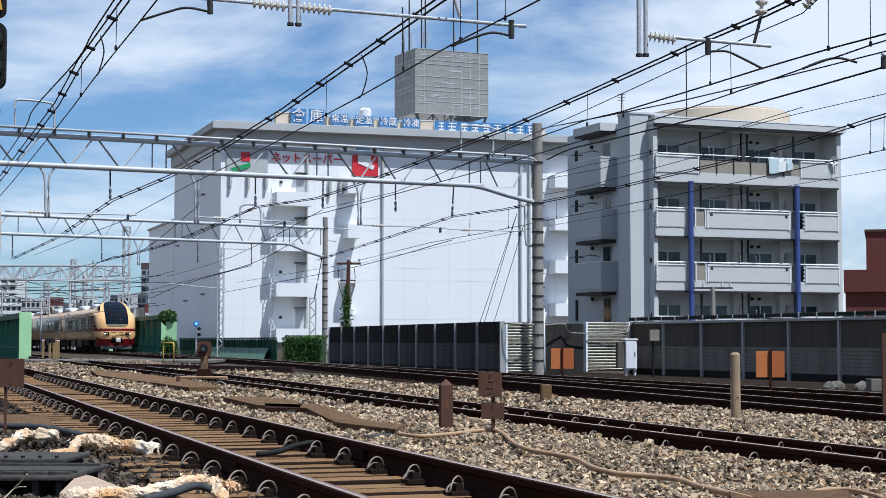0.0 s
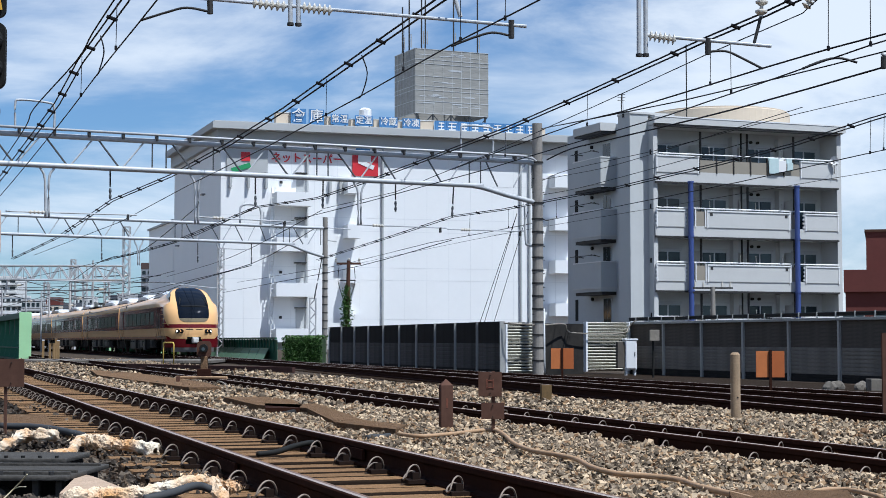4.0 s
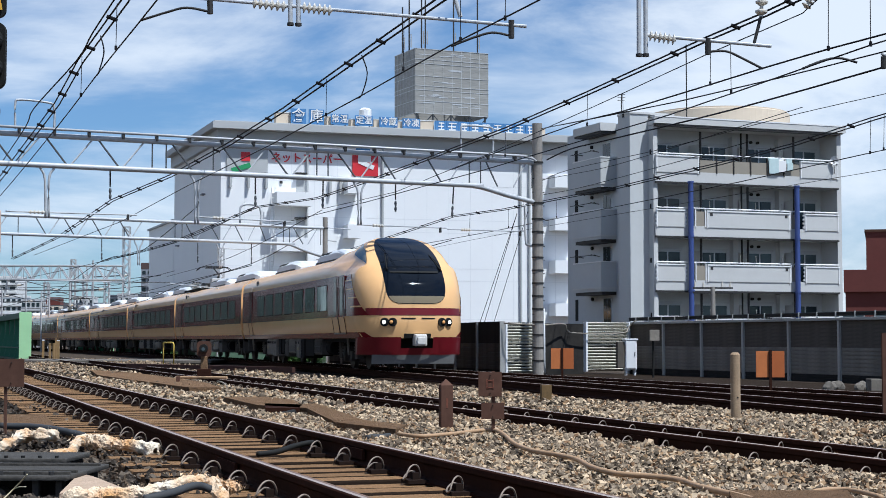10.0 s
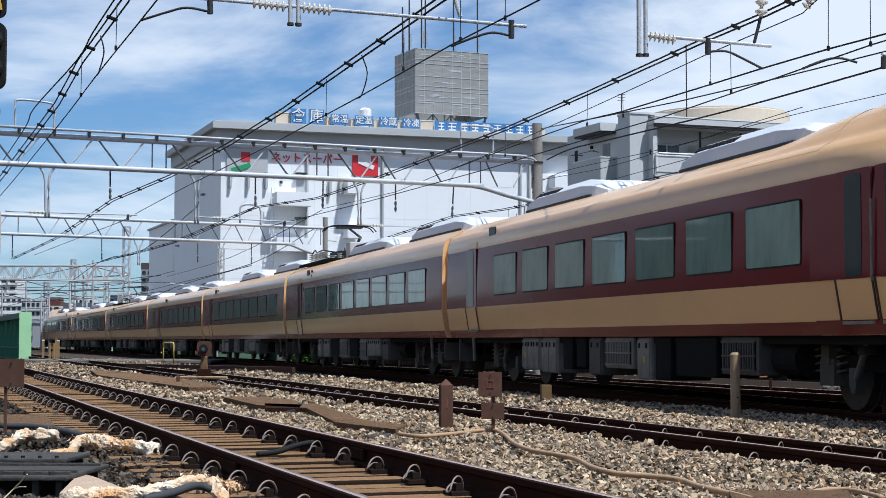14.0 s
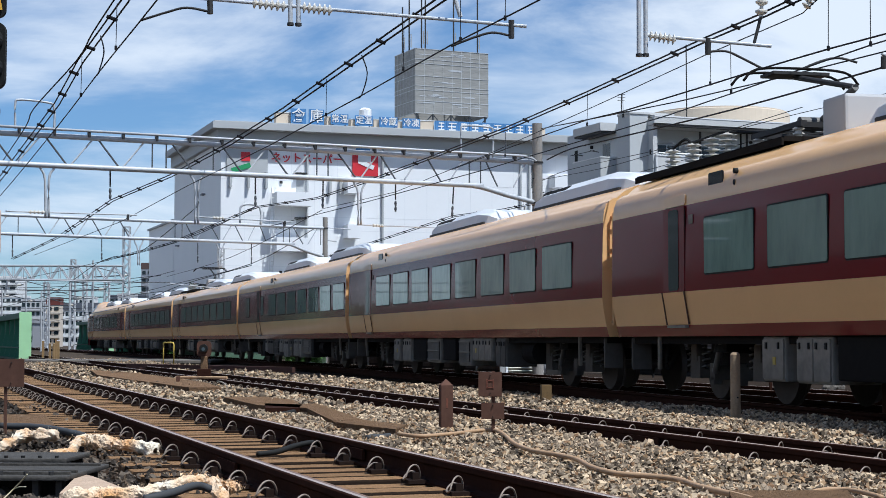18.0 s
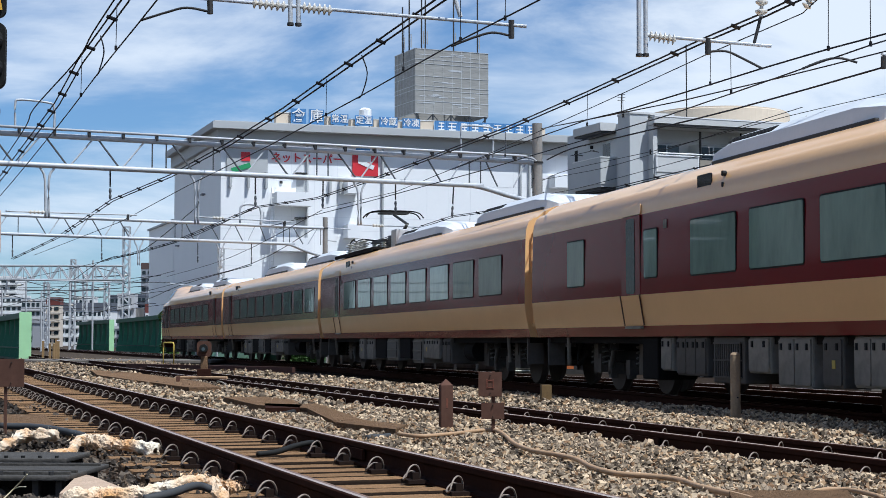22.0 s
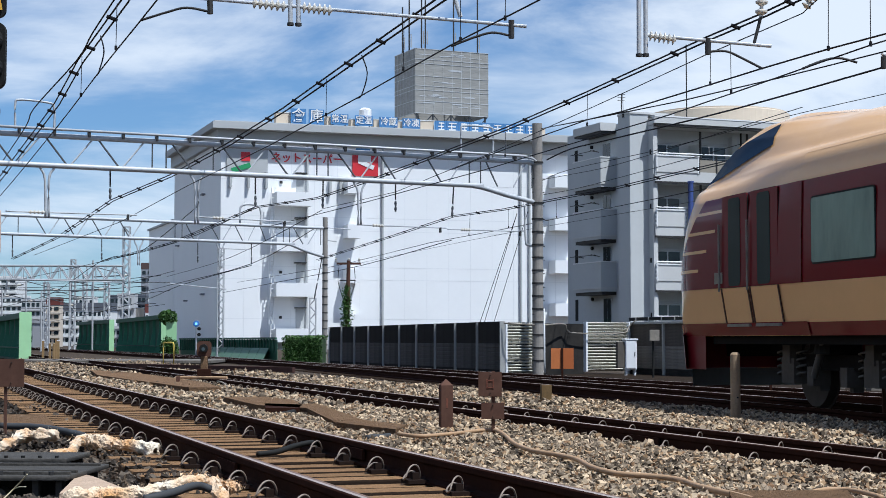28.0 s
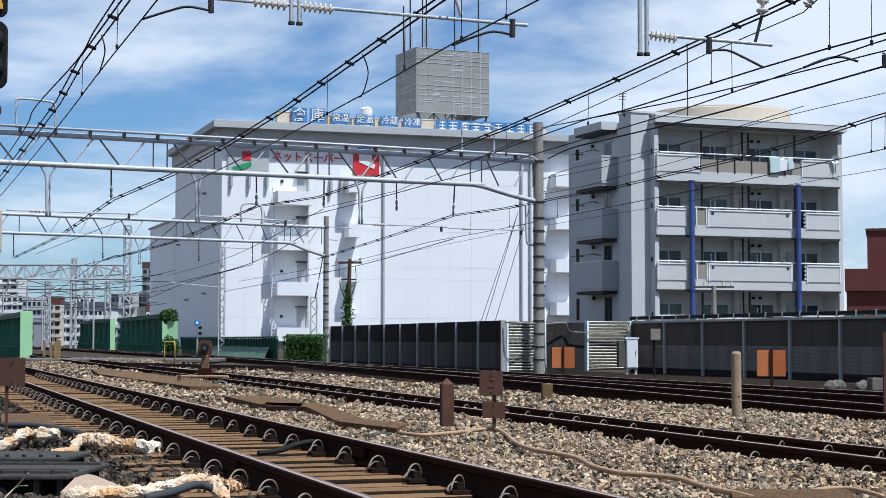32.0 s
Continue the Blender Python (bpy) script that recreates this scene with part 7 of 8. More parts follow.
for k in range(8):
    q = a.lerp(b, (k + 0.5) / 8)
    put("plank", box_mesh("plank", (q.x, q.y, -0.08), ((b - a).length / 8 - 0.05, 6.0, 0.12), M_RUBBLE, 0.01), planks)

# yellow hoop and marker stakes by the bridge
c = Vector((-9.184, 54.162, -0.1))
c2 = Vector((-8.506, 52.061, -0.1))
hoop = empty("yellow_hoop", pose(0, 0, 0), "yellow painted tubular hoop barrier", "hoop barrier")
put("tube", tube_mesh("tube", [(c.x, c.y, -0.3), (c.x, c.y, 0.70), (c.x + 0.02, c.y, 0.74), (c2.x - 0.02, c2.y, 0.74), (c2.x, c2.y, 0.70), (c2.x, c2.y, -0.3)], 0.025, M_YELLOW, 8), hoop)
for i, (x_, hh) in enumerate((((-18.924, 78, -0.024), 0.8), ((-18.603, 78, -0.024), 0.62), ((-18.416, 78, -0.024), 0.62), ((-18.203, 78, 0.03), 0.78), ((-18.779, 80, 0.009), 0.85))):
    ob = empty("marker_stake", pose(x_[0], x_[1], 0), "ochre timber marker stake by the bridge", "marker stake", "marker stakes")
    put("stake", box_mesh("stake", (0, 0, hh / 2 - 0.15), (0.10, 0.10, hh + 0.3), M_STAKE, 0.01), ob)
    put("top", box_mesh("top", (0, 0, hh + 0.02), (0.11, 0.11, 0.05), M_WHITE if i in (0, 3) else M_STAKE, 0.01), ob)

# blue obstruction lamp and small signal
c = Vector((-14.674, 98, -0.44))
ob = empty("signal_post", pose(c.x, c.y, 0), "slim post with blue lamp and small dark signal heads", "signal")
put("post", rod_mesh("post", (0, 0, -0.3), (0, 0, 1.75), 0.055, M_STEEL), ob)
put("lamp_hood", rod_mesh("lamp_hood", (0, -0.1, 1.8), (0, 0.08, 1.8), 0.19, M_SIGNBLUE, 0.19, 16), ob)
put("lamp", rod_mesh("lamp", (0, -0.12, 1.8), (0, -0.09, 1.8), 0.08, M_BLUELAMP, seg=12), ob)
for z in (1.5, 1.15):
    put("signal_head", rod_mesh("signal_head", (0.17, -0.14, z), (0.17, 0.05, z), 0.10, M_RUBBER, 0.10, 14), ob)

# large signal heads at the picture's edge
c = Vector((-3.035, 11, 2.728))
ob = empty("colour_light_signal", pose(c.x, c.y, 0), "black colour-light signal with hooded lenses", "signal")
put("post", rod_mesh("post", (-0.25, 0.1, -0.3), (-0.25, 0.1, 4.2), 0.07, M_STEEL), ob)
zc = (-2.985, 11, 2.728)[2]
put("backplate", rounded_rect("backplate", 0.16, 0.46, 0.07, 0.05, M_RUBBER, 8), ob, pose(0.015, 0, zc))
put("hood", rod_mesh("hood", (0.0, -0.18, zc + 0.1), (0.0, 0, zc + 0.1), 0.085, M_RUBBER, seg=16), ob)
put("hood", rod_mesh("hood", (0.0, -0.18, zc - 0.09), (0.0, 0, zc - 0.09), 0.085, M_RUBBER, seg=16), ob)
zc = (-2.991, 11, 3.066)[2]
put("route_plate", rounded_rect("route_plate", 0.18, 0.24, 0.05, 0.03, M_RUBBER, 6), ob, pose(0.0, 0, zc + 0.04), "black plate with yellow triangle")
put("triangle", prism("triangle", [(-0.05, 0), (0.07, 0.0), (0.05, 0.12)], 0, 0.01, M_YELLOWBRIGHT), ob, pose(0, -0.035, zc - 0.03, 90, 0, 0))
zc = (-2.98, 11, 2.356)[2]
put("cap", rod_mesh("cap", (-0.1, 0, zc), (0.05, 0, zc), 0.03, M_RUSTSIGN), ob)
zc = (-2.968, 11, 1.545)[2]
put("terminal_box", box_mesh("terminal_box", (0.0, 0, zc), (0.13, 0.1, 0.30), M_TAN, 0.02), ob)

# loose things along the wall foot
rb = random.Random(5)
for i in range(14):
    q = Vector((8.427, 33, -0.147)) + Vector((rb.uniform(-0.75, 0.5), rb.uniform(-0.5, 0.5), 0))
    bm_ = bmesh.new()
    bmesh.ops.create_icosphere(bm_, subdivisions=2, radius=rb.uniform(0.06, 0.14))
    for v in bm_.verts:
        v.co *= 1 + 0.35 * noise.noise(v.co * 9 + Vector((i, 0, 0)))
    tagged(put("boulder", bm_mesh("boulder", bm_, M_RUBBLE), None, pose(q.x, q.y, -0.12)), "grey concrete rubble lump by the wall", "rubble", "rubble lumps")
q = Vector((8.488, 32.5, -0.155))
tagged(put("rubble_block", box_mesh("rubble_block", (0, 0, 0.08), (0.26, 0.2, 0.28), M_RUBBLE, 0.02), None, pose(q.x, q.y, -0.16, 0, 0, 20)), "broken concrete block by the wall", "concrete block")
# brackets and cable duct along the east wall's top
wa, wb = Vector((5.68, 50.0, 0)), Vector((18.2, 17.0, 0))
duct = empty("cable_duct", pose(0, 0, 0), "black cables on small brackets above the wall cap", "cable duct")
for k in range(44):
    q = wa.lerp(wb, (k + 0.5) / 44)
    put("bracket", box_mesh("bracket", (q.x, q.y + 0.05, 1.44), (0.035, 0.05, 0.16), M_GALV), duct)
for dz in (0.0, 0.05):
    put("cable", tube_mesh("cable", [(wa.x, wa.y + 0.12, 1.43 + dz), (wb.x, wb.y + 0.12, 1.43 + dz)], 0.03, M_RUBBER, 6), duct)
# far street pole in front of the apartments
c = Vector((11.482, 70, 1.836))
ob = empty("utility_pole", pose(c.x, c.y, 0), "grey concrete utility pole with insulators behind the wall", "utility pole")
zt_ = (11.493, 70, 3.086)[2]
put("shaft", rod_mesh("shaft", (0, 0, -0.3), (0, 0, zt_), 0.12, M_CONCRETE, 0.10), ob)
for z in (zt_ - 0.25, zt_ - 0.05):
    put("cross_arm", box_mesh("cross_arm", (0, 0, z), (1.7, 0.08, 0.07), M_DARKMETAL), ob)
for x_ in (-0.75, -0.4, 0.4, 0.75):
    put("insulator", rod_mesh("insulator", (x_, 0, zt_), (x_, 0, zt_ + 0.22), 0.05, M_PORCELAIN, 0.03), ob)


# ---- the train ----
SIDE = [(1.345, 0.870), (1.385, 1.02), (1.43, 1.25), (1.455, 1.46), (1.45, 2.0), (1.435, 2.60), (1.42, 2.78), (1.375, 2.90), (1.29, 2.97), (1.215, 2.985), (1.10, 3.085), (0.90, 3.18), (0.5, 3.26), (0.0, 3.29)]
CAR_PITCH = 20.5


def full_section():
    right = [(-y, z) for y, z in SIDE]
    left = [(y, z) for y, z in reversed(SIDE[:-1])]
    return right + left


def shell_mesh(name, x0, x1):
    sec = full_section()
    n = len(sec)
    verts = [(x0, y, z) for y, z in sec] + [(x1, y, z) for y, z in sec]
    faces, idx = [], []
    for k in range(n - 1):
        zc = (sec[k][1] + sec[k + 1][1]) / 2
        faces.append((k, k + 1, n + k + 1, n + k))
        idx.append(1 if zc < 1.02 or 1.46 < zc < 2.60 else 0)
    faces += [(n - 1, 0, n, 2 * n - 1), tuple(range(n)), tuple(range(2 * n - 1, n - 1, -1))]
    idx += [1, 0, 0]
    me = mesh_of(name, verts, faces, None, mats=[M_CREAM, M_BURG], idx=idx)
    for q in me.polygons:
        q.use_smooth = len(q.vertices) == 4
    me.set_sharp_from_angle(angle=radians(35))
    return me


WIN_PANE = rounded_rect("pane", 1.44, 0.71, 0.035, 0.016, M_GLASS)
BROAD_PANE = rounded_rect("pane", 1.52, 0.71, 0.035, 0.016, M_GLASS)
BROAD_FRAME = rounded_rect("window_frame", 1.56, 0.75, 0.05, 0.010, M_RUBBER)
WIN_FRAME = rounded_rect("window_frame", 1.48, 0.75, 0.05, 0.010, M_RUBBER)
SMALL_PANE = rounded_rect("pane", 0.50, 0.66, 0.035, 0.016, M_GLASS)
SMALL_FRAME = rounded_rect("window_frame", 0.54, 0.70, 0.05, 0.010, M_RUBBER)
MID_PANE = rounded_rect("pane", 0.84, 0.71, 0.035, 0.016, M_GLASS)
MID_FRAME = rounded_rect("window_frame", 0.88, 0.75, 0.05, 0.010, M_RUBBER)
DOOR_FRAME = rounded_rect("door_frame", 0.80, 1.14, 0.08, 0.006, M_RUBBER)
DOOR_GLASS = rounded_rect("door_glass", 0.36, 1.08, 0.06, 0.020, M_DOORGLASS)
DOOR_UP = rounded_rect("door_leaf", 0.765, 1.13, 0.02, 0.014, M_BURG)
DOOR_TOP = rounded_rect("door_leaf", 0.765, 0.14, 0.03, 0.014, M_CREAM)
DOOR_LOW = rounded_rect("door_leaf", 0.765, 0.43, 0.03, 0.014, M_CREAM)
DOOR_TILT = 9.5
DOOR_SEAM = box_mesh("door_seam", (0, -0.012, 0), (0.026, 0.012, 0.44), M_RUSTSIGN)
CAR_MARK = box_mesh("lettering_bar", (0, -0.006, 0), (0.13, 0.01, 0.12), M_EQUIPLIGHT)
DOOR_STEP = box_mesh("door_step", (0, -0.02, 0), (0.66, 0.05, 0.035), M_EQUIPLIGHT)
HANDRAIL = rod_mesh("handrail", (0, -0.04, -0.42), (0, -0.04, 0.42), 0.014, M_EQUIPLIGHT, seg=8)
DISPLAY = rounded_rect("destination_display", 0.46, 0.24, 0.03, 0.02, M_SIDEGLASS)
SIDE_LAMP = rod_mesh("side_lamp", (0, 0.02, 0), (0, -0.03, 0), 0.035, M_RUBBER, seg=12)


def both_sides(car, name, me, x, z, y=1.452, parent=None, sides=(-1, 1)):
    out = []
    for s in sides:
        out.append(put(name, me, parent or car, pose(x, s * y, z, 0, 0, 0 if s < 0 else 180)))
    return out


def window(car, x, kind="plain", sides=(-1, 1)):
    edge, glass = {"plain": (WIN_FRAME, WIN_PANE), "broad": (BROAD_FRAME, BROAD_PANE), "small": (SMALL_FRAME, SMALL_PANE), "mid": (MID_FRAME, MID_PANE)}[kind]
    for f_ in both_sides(car, "window", edge, x, 2.025, 1.447, sides=sides):
        put("pane", glass, f_)


def door(car, x, sides=(-1, 1), rails=False, y=1.446):
    for f_ in both_sides(car, "door", DOOR_FRAME, x, 2.03, y, sides=sides):
        put("door_leaf", DOOR_UP, f_, pose(0, 0, 0.0))
        if y < 1.45:
            put("door_leaf", DOOR_TOP, f_, pose(0, 0.014, 0.645, -5, 0, 0))
        put("door_leaf", DOOR_LOW, f_, pose(0, 0.024 + y - 1.446, -0.785, DOOR_TILT, 0, 0))
        put("door_glass", DOOR_GLASS, f_, pose(0, 0, -0.01))
        for dx in (-0.40, 0.40):
            put("door_seam", DOOR_SEAM, f_, pose(dx, 0.018 + y - 1.446, -0.785, DOOR_TILT, 0, 0))
        put("door_step", DOOR_STEP, f_, pose(0, 0.062 + y - 1.446, -1.03))
        if rails:
            for dx in (-0.43, 0.43):
                put("handrail", HANDRAIL, f_, pose(dx, 0, -0.19))


def wheel_mesh():
    bm = bmesh.new()
    for s in (-1, 1):
        add_rod(bm, (0, s * 0.50, 0), (0, s * 0.60, 0), 0.43, 0.415, 28)
        add_rod(bm, (0, s * 0.485, 0), (0, s * 0.50, 0), 0.455, 0.455, 28)
    add_rod(bm, (0, -0.5, 0), (0, 0.5, 0), 0.08, seg=10)
    return bm_mesh("wheelset", bm, M_WHEEL)


WHEEL = wheel_mesh()
BOGIE_FRAME = boxes_mesh("bogie_frame", [((0, -0.80, 0.56), (2.3, 0.16, 0.18)), ((0, 0.80, 0.56), (2.3, 0.16, 0.18)), ((0, 0, 0.58), (0.5, 1.6, 0.2)), ((0, -0.85, 0.78), (0.5, 0.4, 0.2)), ((0, 0.85, 0.78), (0.5, 0.4, 0.2))], M_UNDER)
AXLEBOX = boxes_mesh("axle_box", [((0, 0, 0), (0.34, 0.2, 0.3)), ((0, -0.04, 0.2), (0.2, 0.16, 0.22))], M_EQUIP)
DAMPER = rod_mesh("damper", (-0.25, -1.0, 0.40), (0.15, -1.05, 0.88), 0.045, M_COIL)
COIL = tube_mesh("coil_spring", [(0.075 * math.cos(k * 0.9), 0.075 * math.sin(k * 0.9), 0.012 * k) for k in range(28)], 0.016, M_COIL, 5)
AIRSPRING = rod_mesh("air_spring", (0, 0, 0), (0, 0, 0.2), 0.23, M_RUBBER, 0.19, 18)
BRAKE = boxes_mesh("brake_unit", [((0, 0, 0), (0.16, 0.22, 0.22)), ((0, -0.05, -0.12), (0.10, 0.12, 0.10))], M_EQUIP)


def bogie(car, x):
    b = put("bogie", BOGIE_FRAME, car, pose(x, 0, 0))
    for dx in (-1.05, 1.05):
        put("wheelset", WHEEL, b, pose(dx, 0, 0.43))
        for s in (-1, 1):
            put("axle_box", AXLEBOX, b, pose(dx, s * 0.86, 0.45, 0, 0, 0 if s < 0 else 180))
        for s in (-1, 1):
            for e in (-0.27, 0.27):
                put("coil_spring", COIL, b, pose(dx + e, s * 0.88, 0.40))
    for s in (-1, 1):
        put("damper", DAMPER, b, pose(0, 0, 0, 0, 0, 0 if s < 0 else 180))
        put("air_spring", AIRSPRING, b, pose(0, s * 0.88, 0.66))
        put("brake_unit", BRAKE, b, pose(0.42, s * 0.86, 0.40))
        put("brake_unit", BRAKE, b, pose(-0.42, s * 0.86, 0.40))


def underfloor(car, x0, x1, seed):
    rnd = random.Random(seed)
    put("underframe", boxes_mesh("underframe", [((10.25, 0, 0.84), (19.4, 2.5, 0.14)), ((10.25, 0, 0.62), (9.5, 1.2, 0.4))], M_UNDER), car)
    x, k = x0, 0
    while x < x1 - 0.5:
        w = min(rnd.uniform(0.45, 1.5), x1 - x)
        h_ = rnd.uniform(0.44, 0.60)
        m_ = (M_EQUIPLIGHT, M_UNDER, M_EQUIPLIGHT, M_EQUIP, M_EQUIPLIGHT)[rnd.randrange(5)]
        for s in (-1, 1):
            bx_ = put("equipment_box", box_mesh("equipment_box", (0, 0, 0), (w - 0.08, 0.60, h_), m_, 0.025), car, pose(x + w / 2, s * 1.0, 0.86 - h_ / 2))
            if m_ is not M_UNDER:
                face = 0 if s < 0 else 180
                if w > 0.95 and k % 2:
                    n_ = int(w / 0.085)
                    put("vent_panel", box_mesh("vent_panel", (0, 0, 0), (w - 0.22, 0.02, h_ * 0.74), M_UNDER), bx_, pose(0, s * 0.305, 0))
                    fin = box_mesh("cooling_fin", (0, 0, 0), (0.024, 0.03, h_ * 0.72), m_)
                    for j in range(n_):
                        put("cooling_fin", fin, bx_, pose((j + 0.5 - n_ / 2) * (w - 0.22) / n_, s * 0.312, 0))
                    for dz in (-0.22, 0.0, 0.22):
                        put("vent_bar", box_mesh("vent_bar", (0, 0, 0), (w - 0.2, 0.02, 0.022), m_), bx_, pose(0, s * 0.322, dz * h_ / 0.6))
                else:
                    n_ = 1 if w < 0.7 else 2 if w < 1.1 else 3
                    cw = (w - 0.10) / n_
                    cov = rounded_rect("cover", cw - 0.03, h_ * 0.88, 0.02, 0.018, m_, 2)
                    bar = box_mesh("latch", (0, 0, 0), (0.035, 0.025, 0.075), M_RUBBER)
                    for j in range(n_):
                        cx = (j + 0.5 - n_ / 2) * cw
                        put("cover", cov, bx_, pose(cx, s * 0.302, 0, 0, 0, face))
                        for dx in (-0.28, 0.28):
                            put("latch", bar, bx_, pose(cx + dx * cw, s * 0.325, h_ * 0.30))
                    if k % 3 == 0:
                        put("warning_plate", box_mesh("warning_plate", (0, 0, 0), (0.07, 0.008, 0.09), M_YELLOW), bx_, pose(0.05 - cw * (n_ - 1) / 2, s * 0.325, -0.02))
        k += 1
        x += w + rnd.uniform(0.04, 0.25)
    bm_ = bmesh.new()
    add_rod(bm_, (x1 + 0.1, -1.0, 0.60), (x1 + 0.75, -1.0, 0.60), 0.21, seg=20)
    put("air_tank", bm_mesh("air_tank", bm_, M_UNDER), car)
    for xa in (1.75, 18.75):
        put("step_bracket", rod_mesh("step_bracket", (xa, -1.28, 0.88), (xa - 0.22, -1.20, 0.42), 0.035, M_EQUIPLIGHT), car)
    for xa in (0.62, 19.9):
        put("end_plate", box_mesh("end_plate", (xa, -1.14, 0.62), (0.05, 0.30, 0.46), M_EQUIP, 0.01), car)
        put("coupling_hose", tube_mesh("coupling_hose", curve_pts([(xa, -0.7, 0.8), (xa, -0.75, 0.5), (xa, -0.72, 0.4), (xa, -0.6, 0.62)], 4), 0.03, M_RUBBER), car)


def roof_unit_mesh(L):
    sec = [(-0.78, 0.0), (-0.72, 0.20), (-0.55, 0.32), (0.55, 0.32), (0.72, 0.20), (0.78, 0.0)]
    xs = [(0.0, 0.25, 0.80), (0.35, 0.7, 0.93), (1.0, 1.0, 1.0), (L - 1.0, 1.0, 1.0), (L - 0.35, 0.7, 0.93), (L, 0.25, 0.80)]
    verts, faces = [], []
    for x, kz, ky in xs:
        verts += [(x, y * ky, 3.17 + z * kz + (0.08 if z > 0 else 0)) for y, z in sec]
    n = len(sec)
    for i in range(len(xs) - 1):
        for k in range(n - 1):
            faces.append((i * n + k, i * n + k + 1, (i + 1) * n + k + 1, (i + 1) * n + k))
    faces += [tuple(range(n)), tuple((len(xs) - 1) * n + k for k in reversed(range(n)))]
    return mesh_of("roof_unit", verts, faces, M_ROOFUNIT)


ROOF_UNIT = roof_unit_mesh(4.6)
ROOF_UNIT_LONG = roof_unit_mesh(5.5)
GRILLE = box_mesh("grille", (0, 0, 0), (0.43, 0.02, 0.135), M_RUBBER, 0.008)
GRILLE_SLAT = box_mesh("slat", (0, -0.012, 0), (0.40, 0.008, 0.012), M_DARKMETAL)
MID_SHELL = shell_mesh("body", 0.22, 20.28)
GANGWAY = box_mesh("gangway", (0, 0, 1.98), (0.46, 1.7, 2.0), M_GANGWAY, 0.05)


def roof_unit(car, x, long=False):
    u = put("roof_unit", ROOF_UNIT_LONG if long else ROOF_UNIT, car, pose(x, 0, 0), "white streamlined roof air-conditioning unit")
    for dx in (1.08, 1.55, 2.02):
        for s in (-1, 1):
            g_ = put("grille", GRILLE, u, pose(dx, s * 0.637, 3.508, -54.8, 0, 0 if s < 0 else 180))
            for dz in (-0.04, 0.0, 0.04):
                put("slat", GRILLE_SLAT, g_, pose(0, 0, dz))
    for dx in (2.9, 3.4):
        put("seam", box_mesh("seam", (dx, 0, 3.572), (0.02, 1.08, 0.012), M_EQUIPLIGHT), u)
    put("seam", box_mesh("seam", (2.4, 0, 3.572), (0.02, 1.08, 0.012), M_EQUIPLIGHT), u)
    put("unit_base", box_mesh("unit_base", (2.3 if not long else 2.75, 0, 3.22), (3.7 if not long else 4.6, 1.54, 0.10), M_DARKMETAL, 0.02), u)


def pantograph(car, x):
    """Raised single-arm collector with its insulators on the roof."""
    pg = put("pantograph", boxes_mesh("pantograph_base", [((0, -0.55, 3.72), (1.5, 0.08, 0.07)), ((0, 0.55, 3.72), (1.5, 0.08, 0.07)), ((-0.6, 0, 3.72), (0.08, 1.1, 0.07)), ((0.6, 0, 3.72), (0.08, 1.1, 0.07))], M_DARKMETAL), car, pose(x, 0, -0.22))
    for dx in (-0.6, 0.6):
        for dy in (-0.55, 0.55):
            insulator("insulator", (dx, dy, 3.44), (dx, dy, 3.70), 4, 0.075, pg, 0.04)
    put("lower_arm", rod_mesh("lower_arm", (-0.15, 0, 3.76), (1.05, 0, 4.14), 0.045, M_COIL), pg)
    put("upper_arm", rod_mesh("upper_arm", (1.05, 0, 4.14), (-0.62, 0, 4.52), 0.036, M_DARKMETAL), pg)
    for dx in (-0.85, -0.45):
        put("collector_strip", tube_mesh("collector_strip", curve_pts([(dx, -0.82, 4.42), (dx, -0.62, 4.58), (dx, 0, 4.61), (dx, 0.62, 4.58), (dx, 0.82, 4.42)], 4), 0.018, M_UNDER), pg)
    put("collector_box", box_mesh("collector_box", (-0.65, 0, 4.55), (0.42, 0.8, 0.04), M_DARKMETAL), pg)
    for dx in (-3.4, -2.6, -1.9, -1.35):
        insulator("insulator", (dx, -0.66, 3.50), (dx, -0.66, 3.86), 5, 0.12, pg, 0.04)
        put("arrester", box_mesh("arrester", (dx + 0.25, 0.15, 3.66), (0.32, 0.4, 0.24), M_EQUIP, 0.03), pg)
    put("bus_bar", tube_mesh("bus_bar", curve_pts([(-3.4, -0.66, 3.86), (-2.9, -0.66, 3.95), (-2.6, -0.66, 3.86), (-1.9, -0.66, 3.88), (-1.35, -0.66, 3.86), (-0.6, -0.3, 3.76)], 4), 0.02, M_RUBBER), pg)
    put("drive_box", box_mesh("drive_box", (1.35, 0.1, 3.72), (0.6, 1.1, 0.50), M_FRAME, 0.04), pg)
    put("spring_drum", rod_mesh("spring_drum", (0.1, -0.3, 3.80), (0.1, 0.3, 3.80), 0.09, M_COIL, seg=12), pg)
    put("roof_deck", box_mesh("roof_deck", (-1.6, 0, 3.49), (5.2, 1.86, 0.06), M_UNDER), pg)
    for q in (-0.95, 0.95):
        put("deck_edge", box_mesh("deck_edge", (-1.6, q, 3.455), (5.2, 0.03, 0.09), M_UNDER), pg)


bm = bmesh.new()
for q in (-1.30, -1.02):
    add_rod(bm, (20.36, q, 1.05), (20.36, q, 2.75), 0.022, seg=8)
    for z in (1.10, 1.9, 2.70):
        add_rod(bm, (20.26, q, z), (20.36, q, z), 0.018, seg=6)
for k in range(6):
    add_rod(bm, (20.36, -1.30, 1.15 + 0.30 * k), (20.36, -1.02, 1.15 + 0.30 * k), 0.016, seg=6)
END_LADDER = bm_mesh("end_ladder", bm, M_CREAM)


